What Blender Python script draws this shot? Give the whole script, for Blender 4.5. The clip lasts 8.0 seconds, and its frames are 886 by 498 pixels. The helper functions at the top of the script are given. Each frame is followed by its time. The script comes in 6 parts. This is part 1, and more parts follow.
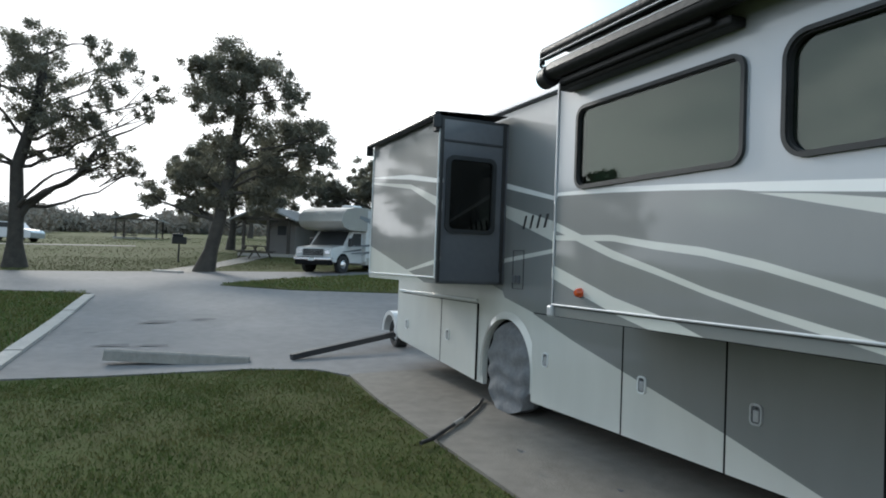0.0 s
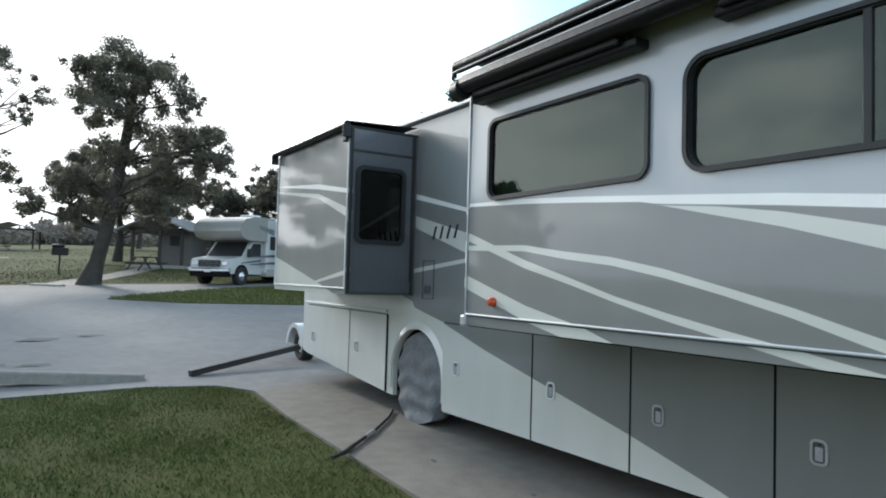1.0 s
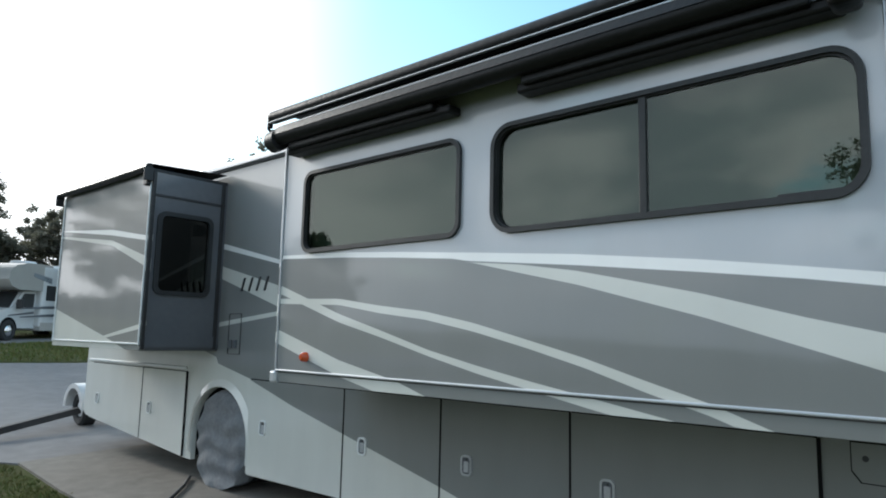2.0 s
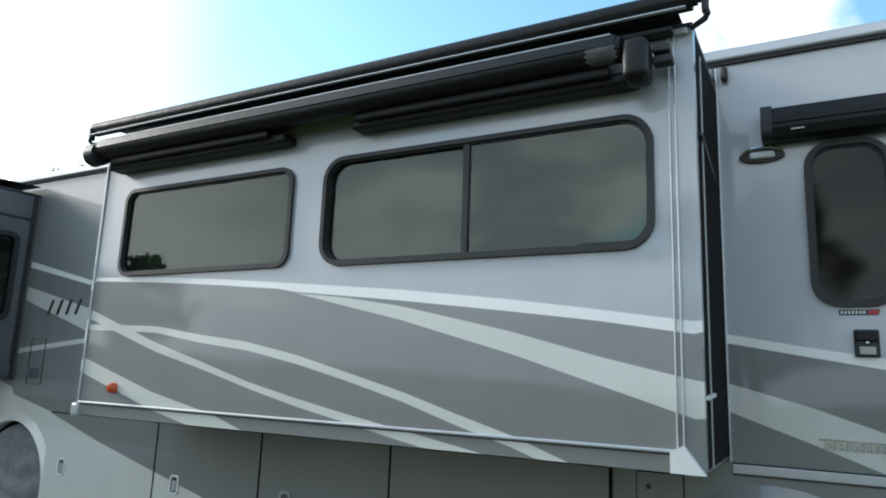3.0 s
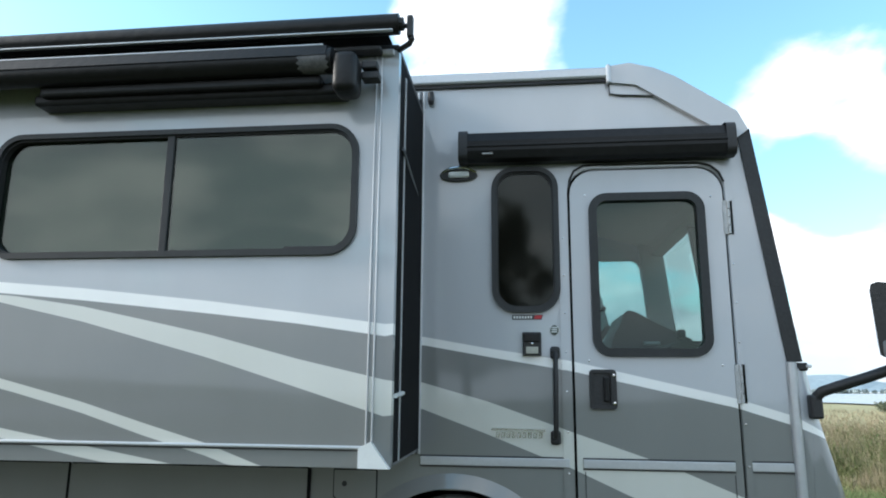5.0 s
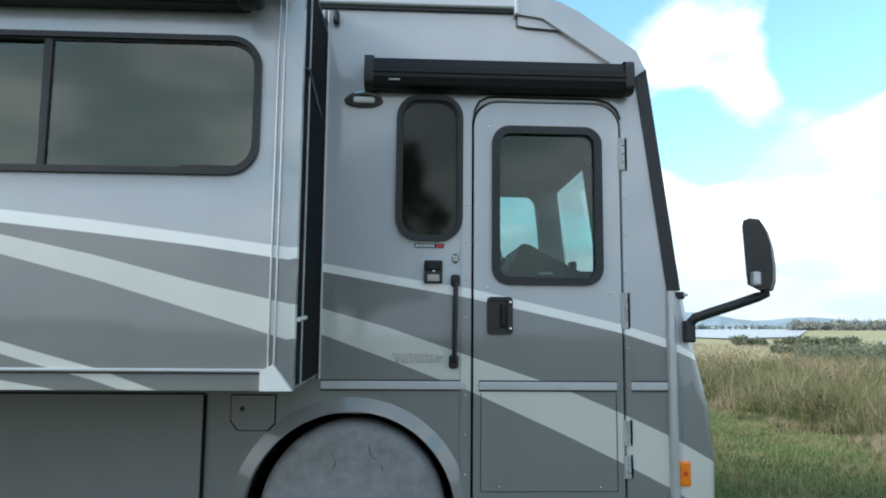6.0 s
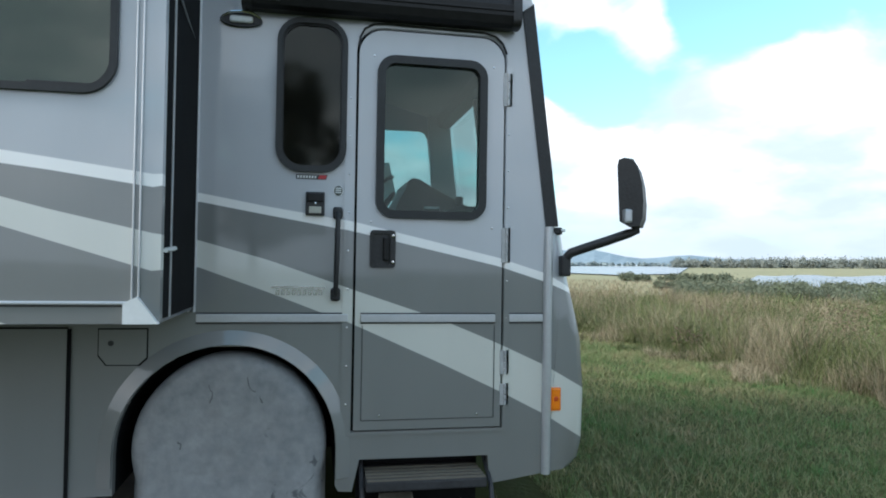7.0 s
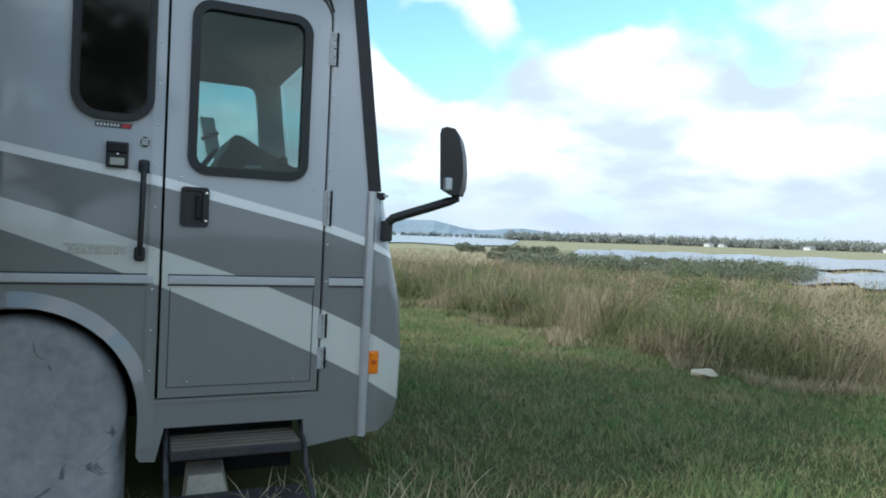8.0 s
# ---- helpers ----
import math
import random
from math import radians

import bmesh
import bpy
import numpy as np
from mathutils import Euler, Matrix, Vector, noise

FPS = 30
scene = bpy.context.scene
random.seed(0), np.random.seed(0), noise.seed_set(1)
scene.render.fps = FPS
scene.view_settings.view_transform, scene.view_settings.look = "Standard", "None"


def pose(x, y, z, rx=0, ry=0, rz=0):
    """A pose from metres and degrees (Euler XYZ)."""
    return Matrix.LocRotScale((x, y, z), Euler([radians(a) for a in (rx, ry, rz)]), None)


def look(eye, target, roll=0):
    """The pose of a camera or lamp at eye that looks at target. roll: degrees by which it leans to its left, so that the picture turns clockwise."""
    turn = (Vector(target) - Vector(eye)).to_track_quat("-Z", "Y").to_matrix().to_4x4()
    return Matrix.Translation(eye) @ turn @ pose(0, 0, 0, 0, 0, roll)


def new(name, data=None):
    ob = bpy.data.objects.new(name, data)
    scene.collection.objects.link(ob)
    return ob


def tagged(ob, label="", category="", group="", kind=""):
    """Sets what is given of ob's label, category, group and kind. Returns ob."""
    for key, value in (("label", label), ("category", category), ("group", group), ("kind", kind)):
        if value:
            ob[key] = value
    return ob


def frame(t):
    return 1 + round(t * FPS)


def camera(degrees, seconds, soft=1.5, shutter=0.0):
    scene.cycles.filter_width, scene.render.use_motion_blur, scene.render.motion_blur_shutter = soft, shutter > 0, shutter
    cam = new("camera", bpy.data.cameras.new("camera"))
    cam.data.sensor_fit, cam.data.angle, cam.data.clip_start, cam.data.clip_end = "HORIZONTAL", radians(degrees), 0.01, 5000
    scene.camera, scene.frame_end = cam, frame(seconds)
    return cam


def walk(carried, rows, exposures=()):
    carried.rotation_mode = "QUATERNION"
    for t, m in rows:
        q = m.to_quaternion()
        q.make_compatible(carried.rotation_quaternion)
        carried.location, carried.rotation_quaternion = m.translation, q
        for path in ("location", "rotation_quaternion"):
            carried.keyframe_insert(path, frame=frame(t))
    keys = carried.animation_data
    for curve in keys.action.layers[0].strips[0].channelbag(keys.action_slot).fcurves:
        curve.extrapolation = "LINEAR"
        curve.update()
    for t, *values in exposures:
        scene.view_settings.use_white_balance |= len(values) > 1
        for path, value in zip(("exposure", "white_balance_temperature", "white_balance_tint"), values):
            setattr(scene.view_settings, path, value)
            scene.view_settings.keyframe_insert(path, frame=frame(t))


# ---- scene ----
cam = camera(66.4, 8.0, 1.9)
PATH = [
    (0, (0.454, -3.5, 1.436), (-1.373, -2.689, 1.488), 2.2),
    (0.5, (0.452, -3.5, 1.432), (-1.325, -2.583, 1.493), 1.9),
    (1, (0.411, -3.579, 1.435), (-1.279, -2.513, 1.527), 1.7),
    (1.5, (0.368, -3.616, 1.428), (-1.176, -2.357, 1.609), 1.2),
    (2, (0.397, -3.618, 1.443), (-0.924, -2.139, 1.703), 1.3),
    (2.2, (0.429, -3.614, 1.444), (-0.816, -2.08, 1.751), 1.9),
    (3.3, (0.568, -3.586, 1.451), (-0.285, -1.819, 1.839), 1.4),
    (3.5, (0.616, -3.585, 1.454), (-0.172, -1.793, 1.864), 0.7),
    (4, (0.663, -3.555, 1.435), (0.08, -1.693, 1.875), 0.9),
    (4.5, (0.653, -3.565, 1.446), (0.283, -1.648, 1.877), 0.6),
    (4.7, (0.661, -3.58, 1.451), (0.349, -1.651, 1.877), 0.5),
    (5.8, (0.615, -3.581, 1.39), (0.64, -1.597, 1.641), 0.6),
    (6, (0.602, -3.578, 1.389), (0.691, -1.591, 1.608), 0.5),
    (6.5, (0.614, -3.576, 1.367), (0.846, -1.592, 1.475), 0.3),
    (7, (0.707, -3.57, 1.377), (1.083, -1.605, 1.411), 0.9),
    (7.5, (0.74, -3.558, 1.352), (1.306, -1.64, 1.346), 2.0),
    (8, (0.812, -3.589, 1.36), (1.635, -1.766, 1.314), 2.7),
]
walk(cam, [(t, look(eye, target, roll)) for t, eye, target, roll in PATH], [(t, e, k, 9) for t, e, k in ((0, 0.72, 6250), (1.0, 0.94, 6200), (2.2, 0.82, 6200), (3.5, 1.0, 6200), (4.7, 1.12, 6200), (6.0, 0.98, 6150), (7.0, 0.87, 6080), (8.0, 0.70, 5950))])

# ---------- world and light ----------
SUN_DIR = Vector((-0.93, -0.12, 0.40)).normalized()
world = bpy.data.worlds.new("overcast_sky")
scene.world = world
world.use_nodes = True
wt = world.node_tree
wt.nodes.clear()


def wn(kind):
    return wt.nodes.new(kind)


w_out = wn("ShaderNodeOutputWorld")
w_bg = wn("ShaderNodeBackground")
w_sky = wn("ShaderNodeTexSky")
w_sky.sky_type, w_sky.sun_disc = "NISHITA", False
w_sky.sun_elevation = math.asin(SUN_DIR.z)
w_sky.sun_rotation = math.atan2(SUN_DIR.x, SUN_DIR.y)
w_sky.air_density, w_sky.dust_density, w_sky.ozone_density = 1.0, 1.2, 1.6
w_tc = wn("ShaderNodeTexCoord")
w_sep0 = wn("ShaderNodeSeparateXYZ")
wt.links.new(w_tc.outputs["Generated"], w_sep0.inputs[0])


def wmath(op, a, b=None, c=None):
    n = wn("ShaderNodeMath")
    n.operation = op
    for sock, v in zip(n.inputs, (a, b, c)):
        if v is None:
            continue
        if isinstance(v, (int, float)):
            sock.default_value = v
        else:
            wt.links.new(v, sock)
    return n.outputs[0]


def wrange(v, a, b, lo=0.0, hi=1.0):
    n = wn("ShaderNodeMapRange")
    n.interpolation_type = "SMOOTHSTEP"
    wt.links.new(v, n.inputs[0])
    for sock, val in zip(n.inputs[1:5], (a, b, lo, hi)):
        sock.default_value = val
    return n.outputs[0]


def wmix(f, a, b):
    n = wn("ShaderNodeMix")
    n.data_type = "RGBA"
    if isinstance(f, (int, float)):
        n.inputs[0].default_value = f
    else:
        wt.links.new(f, n.inputs[0])
    for sock, v in ((n.inputs[6], a), (n.inputs[7], b)):
        if isinstance(v, tuple):
            sock.default_value = v
        else:
            wt.links.new(v, sock)
    return n.outputs[2]


# the coach stands on a slope: the true horizon lies a little lower towards the lake
w_tilt = wmath("MULTIPLY_ADD", w_sep0.outputs[0], -0.011, wmath("MULTIPLY_ADD", w_sep0.outputs[1], 0.009, w_sep0.outputs[2]))
w_dirn = wn("ShaderNodeCombineXYZ")
wt.links.new(w_sep0.outputs[0], w_dirn.inputs[0])
wt.links.new(w_sep0.outputs[1], w_dirn.inputs[1])
wt.links.new(wmath("MAXIMUM", w_tilt, 0.015), w_dirn.inputs[2])
wt.links.new(w_dirn.outputs[0], w_sky.inputs["Vector"])
w_sep = wn("ShaderNodeSeparateXYZ")
wt.links.new(w_dirn.outputs[0], w_sep.inputs[0])

# clouds on a flat layer overhead, thinning towards blue gaps
w_up = wmath("ADD", w_sep.outputs[2], 0.30)
w_cmb = wn("ShaderNodeCombineXYZ")
wt.links.new(wmath("DIVIDE", w_sep.outputs[0], w_up), w_cmb.inputs[0])
wt.links.new(wmath("DIVIDE", w_sep.outputs[1], w_up), w_cmb.inputs[1])
w_off = wn("ShaderNodeVectorMath")
w_off.operation = "ADD"
wt.links.new(w_cmb.outputs[0], w_off.inputs[0])
w_off.inputs[1].default_value = (3.1, 1.7, 0.4)
w_n1 = wn("ShaderNodeTexNoise")
w_n1.inputs["Scale"].default_value, w_n1.inputs["Detail"].default_value = 1.9, 10.0
w_n1.inputs["Roughness"].default_value, w_n1.inputs["Distortion"].default_value = 0.52, 0.15
wt.links.new(w_off.outputs[0], w_n1.inputs["Vector"])
w_n2 = wn("ShaderNodeTexNoise")
w_n2.inputs["Scale"].default_value, w_n2.inputs["Detail"].default_value = 2.3, 6.0
wt.links.new(w_off.outputs[0], w_n2.inputs["Vector"])
w_low = wrange(w_sep.outputs[2], 0.55, 0.08, 0.0, 0.17)
# where the banks of cumulus and the blue gaps stand: bearing from +y towards +x, elevation, half-width in degrees, weight
BANKS = ((36, 12, 8, 0.15), (43, 12, 7, 0.13), (55, 10, 9, 0.13), (48, 7, 8, 0.08), (24, 21, 8, 0.18), (31, 10, 5, 0.08), (-5, 29, 8, 0.18), (1, 30, 7, 0.14), (19, 23, 6, 0.10),
         (23, 14.5, 5, -0.22), (34, 20.5, 6, -0.20), (49.5, 12.5, 3, -0.12), (10, 29, 6, -0.2), (-23, 30, 11, -0.26), (-45, 24, 13, -0.38), (20, 17, 4, -0.12),
         (182, 20, 15, 0.16), (207, 18, 15, 0.16), (160, 16, 12, 0.12), (226, 19, 14, 0.17), (212, 31, 11, 0.14), (238, 12, 9, 0.12))
w_sum = wmath("ADD", w_n1.outputs["Fac"], w_low)
for b_az, b_el, b_r, b_w in BANKS:
    b_n = wn("ShaderNodeVectorMath")
    b_n.operation = "DOT_PRODUCT"
    wt.links.new(w_tc.outputs["Generated"], b_n.inputs[0])
    b_n.inputs[1].default_value = (math.sin(radians(b_az)) * math.cos(radians(b_el)), math.cos(radians(b_az)) * math.cos(radians(b_el)), math.sin(radians(b_el)))
    w_sum = wmath("ADD", w_sum, wrange(b_n.outputs["Value"], math.cos(radians(b_r)), math.cos(radians(b_r * 0.25)), 0.0, b_w))
w_mask = wrange(w_sum, 0.515, 0.66)
w_dot = wn("ShaderNodeVectorMath")
w_dot.operation = "DOT_PRODUCT"
wt.links.new(w_tc.outputs["Generated"], w_dot.inputs[0])
w_dot.inputs[1].default_value = SUN_DIR
w_glow = wrange(w_dot.outputs["Value"], 0.70, 0.93)
w_skys = wn("ShaderNodeVectorMath")
w_skys.operation = "SCALE"
wt.links.new(w_sky.outputs[0], w_skys.inputs[0])
w_skys.inputs["Scale"].default_value = 0.15
w_shade = wrange(w_n2.outputs["Fac"], 0.36, 0.64)
w_cloud = wmix(w_shade, (0.46, 0.53, 0.58, 1), (0.90, 0.925, 0.94, 1))
w_tint = wn("ShaderNodeVectorMath")
w_tint.operation = "MULTIPLY"
wt.links.new(w_skys.outputs[0], w_tint.inputs[0])
w_tint.inputs[1].default_value = (1.14, 1.42, 1.24)
w_blue = wmix(w_mask, w_tint.outputs[0], w_cloud)
w_rim = wmix(wrange(w_sep.outputs[2], 0.15, 0.02, 0.0, 0.85), w_blue, (0.43, 0.495, 0.555, 1))
w_haze = wmix(w_glow, w_rim, (1.08, 1.08, 1.07, 1))
wt.links.new(w_haze, w_bg.inputs["Color"])
w_bg.inputs["Strength"].default_value = 1.0
wt.links.new(w_bg.outputs[0], w_out.inputs[0])

sun = new("sun", bpy.data.lights.new("sun", "SUN"))
sun.data.energy, sun.data.angle, sun.data.color = 1.9, radians(12), (1.0, 0.95, 0.86)
sun.matrix_world = look(SUN_DIR * 50, (0, 0, 0))


# ---------- materials ----------
def mat_base(name):
    m = bpy.data.materials.new(name)
    m.use_nodes = True
    return m, m.node_tree, m.node_tree.nodes["Principled BSDF"]


def paint(name, col, rough=0.5, metal=0.0, var=0.12, scale=6.0, bump=0.0, bscale=40.0, coat=0.0, spec=0.5, isl=0.0, col2=None):
    """A surface with a coarse and a fine change of colour, and fine relief."""
    m, nt, p = mat_base(name)
    N, L = nt.nodes, nt.links
    geo = N.new("ShaderNodeNewGeometry")
    n1, n2 = N.new("ShaderNodeTexNoise"), N.new("ShaderNodeTexNoise")
    n1.inputs["Scale"].default_value, n1.inputs["Detail"].default_value = scale, 5
    n2.inputs["Scale"].default_value, n2.inputs["Detail"].default_value = scale * 9, 4
    for n in (n1, n2):
        L.new(geo.outputs["Position"], n.inputs["Vector"])
    add = N.new("ShaderNodeMath")
    add.operation = "ADD"
    L.new(n1.outputs["Fac"], add.inputs[0])
    L.new(n2.outputs["Fac"], add.inputs[1])
    last = add.outputs[0]
    if isl:
        mul = N.new("ShaderNodeMath")
        mul.operation, mul.inputs[1].default_value, mul.inputs[2].default_value = "MULTIPLY_ADD", isl, -isl / 2
        L.new(geo.outputs["Random Per Island"], mul.inputs[0])
        ad2 = N.new("ShaderNodeMath")
        L.new(last, ad2.inputs[0])
        L.new(mul.outputs[0], ad2.inputs[1])
        last = ad2.outputs[0]
    rng = N.new("ShaderNodeMapRange")
    L.new(last, rng.inputs[0])
    rng.inputs[1].default_value, rng.inputs[2].default_value = 0.65, 1.35
    mix = N.new("ShaderNodeMix")
    mix.data_type = "RGBA"
    L.new(rng.outputs[0], mix.inputs[0])
    c2 = col2 or tuple(min(1, c * (1 + var)) for c in col)
    c1 = col if col2 else tuple(c * (1 - var) for c in col)
    mix.inputs[6].default_value, mix.inputs[7].default_value = (*c1, 1), (*c2, 1)
    L.new(mix.outputs[2], p.inputs["Base Color"])
    p.inputs["Roughness"].default_value, p.inputs["Metallic"].default_value = rough, metal
    p.inputs["Coat Weight"].default_value, p.inputs["Coat Roughness"].default_value = coat, 0.04
    p.inputs["Specular IOR Level"].default_value = spec
    if bump:
        nb, b = N.new("ShaderNodeTexNoise"), N.new("ShaderNodeBump")
        nb.inputs["Scale"].default_value, nb.inputs["Detail"].default_value = bscale, 5
        L.new(geo.outputs["Position"], nb.inputs["Vector"])
        L.new(nb.outputs["Fac"], b.inputs["Height"])
        b.inputs["Strength"].default_value, b.inputs["Distance"].default_value = bump, 0.02
        L.new(b.outputs[0], p.inputs["Normal"])
    return m


def glass(name, tint, ior=1.5, rough=0.0, base=0.0):
    """A pane that lets tinted light through and mirrors by Fresnel."""
    m = bpy.data.materials.new(name)
    m.use_nodes = True
    N, L = m.node_tree.nodes, m.node_tree.links
    N.clear()
    out, mx = N.new("ShaderNodeOutputMaterial"), N.new("ShaderNodeMixShader")
    tr, gl, lw = N.new("ShaderNodeBsdfTransparent"), N.new("ShaderNodeBsdfGlossy"), N.new("ShaderNodeLayerWeight")
    tr.inputs[0].default_value, gl.inputs["Roughness"].default_value = (*tint, 1), rough
    gl.inputs["Color"].default_value = (0.9, 0.95, 0.9, 1)
    f0 = ((ior - 1) / (ior + 1)) ** 2
    pw, ma = N.new("ShaderNodeMath"), N.new("ShaderNodeMath")
    pw.operation, pw.inputs[1].default_value = "POWER", 5.0
    ma.operation, ma.inputs[1].default_value, ma.inputs[2].default_value = "MULTIPLY_ADD", 1 - f0, f0
    L.new(lw.outputs["Facing"], pw.inputs[0])
    L.new(pw.outputs[0], ma.inputs[0])
    L.new(ma.outputs[0], mx.inputs[0])
    L.new(tr.outputs[0], mx.inputs[1])
    L.new(gl.outputs[0], mx.inputs[2])
    L.new(mx.outputs[0], out.inputs[0])
    return m


# Paint scheme of the coach: sweeping light bands, as heights along the length of the coach
BANDS = {
    "a_up": ((-8.0, 2.558), (-7.632, 2.53), (-6.625, 2.453), (-5.826, 2.327), (-5.82, 2.342), (-4.927, 2.141), (-3.706, 1.866), (-3.7, 2.0), (-3.668, 1.999), (-3.041, 1.982), (-2.512, 1.95), (-2.061, 1.916), (-1.956, 1.909), (-1.284, 1.857), (-0.688, 1.796), (-0.284, 1.745), (0.128, 1.69), (0.134, 1.699), (0.483, 1.638), (0.902, 1.575), (1.709, 1.394), (1.976, 1.313), (2.101, 1.245), (2.4, 1.082)),
    "a_lo": ((-8.0, 2.553), (-7.628, 2.51), (-6.613, 2.394), (-5.826, 2.282), (-5.82, 2.286), (-4.923, 2.099), (-3.706, 1.846), (-3.7, 1.976), (-3.666, 1.975), (-3.038, 1.948), (-2.51, 1.915), (-2.06, 1.881), (-1.949, 1.862), (-1.279, 1.803), (-0.685, 1.742), (-0.283, 1.697), (0.128, 1.639), (0.134, 1.655), (0.484, 1.594), (0.903, 1.524), (1.709, 1.348), (1.976, 1.266), (2.101, 1.214), (2.4, 1.09)),
    "b_up": ((-1.93, 1.853), (-1.602, 1.823), (-1.276, 1.776), (-0.969, 1.713), (-0.68, 1.652), (-0.279, 1.549), (0.128, 1.458), (0.134, 1.461), (0.487, 1.364), (0.905, 1.22), (1.388, 1.06), (1.707, 0.929), (1.972, 0.808), (2.182, 0.689), (2.4, 0.565)),
    "b_lo": ((-1.93, 1.853), (-1.597, 1.779), (-1.27, 1.709), (-0.962, 1.628), (-0.675, 1.553), (-0.277, 1.432), (0.128, 1.309), (0.134, 1.327), (0.489, 1.199), (0.748, 1.099), (0.906, 1.042), (1.388, 0.827), (1.706, 0.676), (1.969, 0.542), (2.178, 0.413), (2.4, 0.276)),
    "c_up": ((-8.0, 1.178), (-6.986, 1.333), (-5.826, 1.51), (-5.82, 1.547), (-4.897, 1.642), (-3.706, 1.764), (-3.7, 1.692), (-3.64, 1.691), (-3.021, 1.678), (-2.65, 1.63), (-2.264, 1.591), (-1.898, 1.525), (-1.555, 1.443), (-1.235, 1.365), (-0.936, 1.278), (-0.656, 1.201), (-0.421, 1.118), (-0.36, 1.1)),
    "c_lo": ((-8.0, 1.186), (-6.982, 1.316), (-5.826, 1.464), (-5.82, 1.502), (-4.894, 1.603), (-3.706, 1.733), (-3.7, 1.657), (-3.637, 1.655), (-3.018, 1.638), (-2.64, 1.583), (-2.255, 1.543), (-1.891, 1.478), (-1.55, 1.4), (-1.231, 1.319), (-0.932, 1.227), (-0.653, 1.151), (-0.552, 1.116), (-0.36, 1.1)),
    "d_up": ((-8.0, 2.496), (-7.783, 2.472), (-6.603, 2.341), (-5.826, 2.133), (-5.82, 2.108), (-4.904, 1.899), (-3.706, 1.625), (-3.7, 1.796), (-3.648, 1.78), (-3.014, 1.58), (-2.618, 1.478), (-2.225, 1.373), (-1.864, 1.299), (-1.53, 1.238), (-1.217, 1.186), (-0.813, 1.118), (-0.75, 1.1)),
    "d_lo": ((-8.0, 2.476), (-7.776, 2.446), (-6.592, 2.288), (-5.826, 2.038), (-5.82, 1.982), (-4.886, 1.706), (-3.706, 1.357), (-3.7, 1.736), (-3.643, 1.719), (-3.011, 1.526), (-2.609, 1.435), (-2.218, 1.337), (-1.858, 1.257), (-1.524, 1.195), (-1.212, 1.135), (-1.096, 1.115), (-0.75, 1.1)),
    "e_up": ((-3.71, 1.4), (-3.7, 1.482), (-2.995, 1.286), (-2.477, 1.185), (-2.24, 1.115), (-2.18, 1.1)),
    "e_lo": ((-3.71, 1.4), (-3.7, 1.385), (-2.988, 1.183), (-2.663, 1.114), (-2.18, 1.1)),
    "field": ((-9.1, 1.95), (-8.0, 1.676), (-6.663, 1.395), (-5.826, 1.2), (-5.82, 1.145), (-5.211, 1.022), (-4.52, 0.83), (-3.85, 0.672), (-2.82, 0.43), (-2.1, 0.24), (-1.4, 0.0)),
}


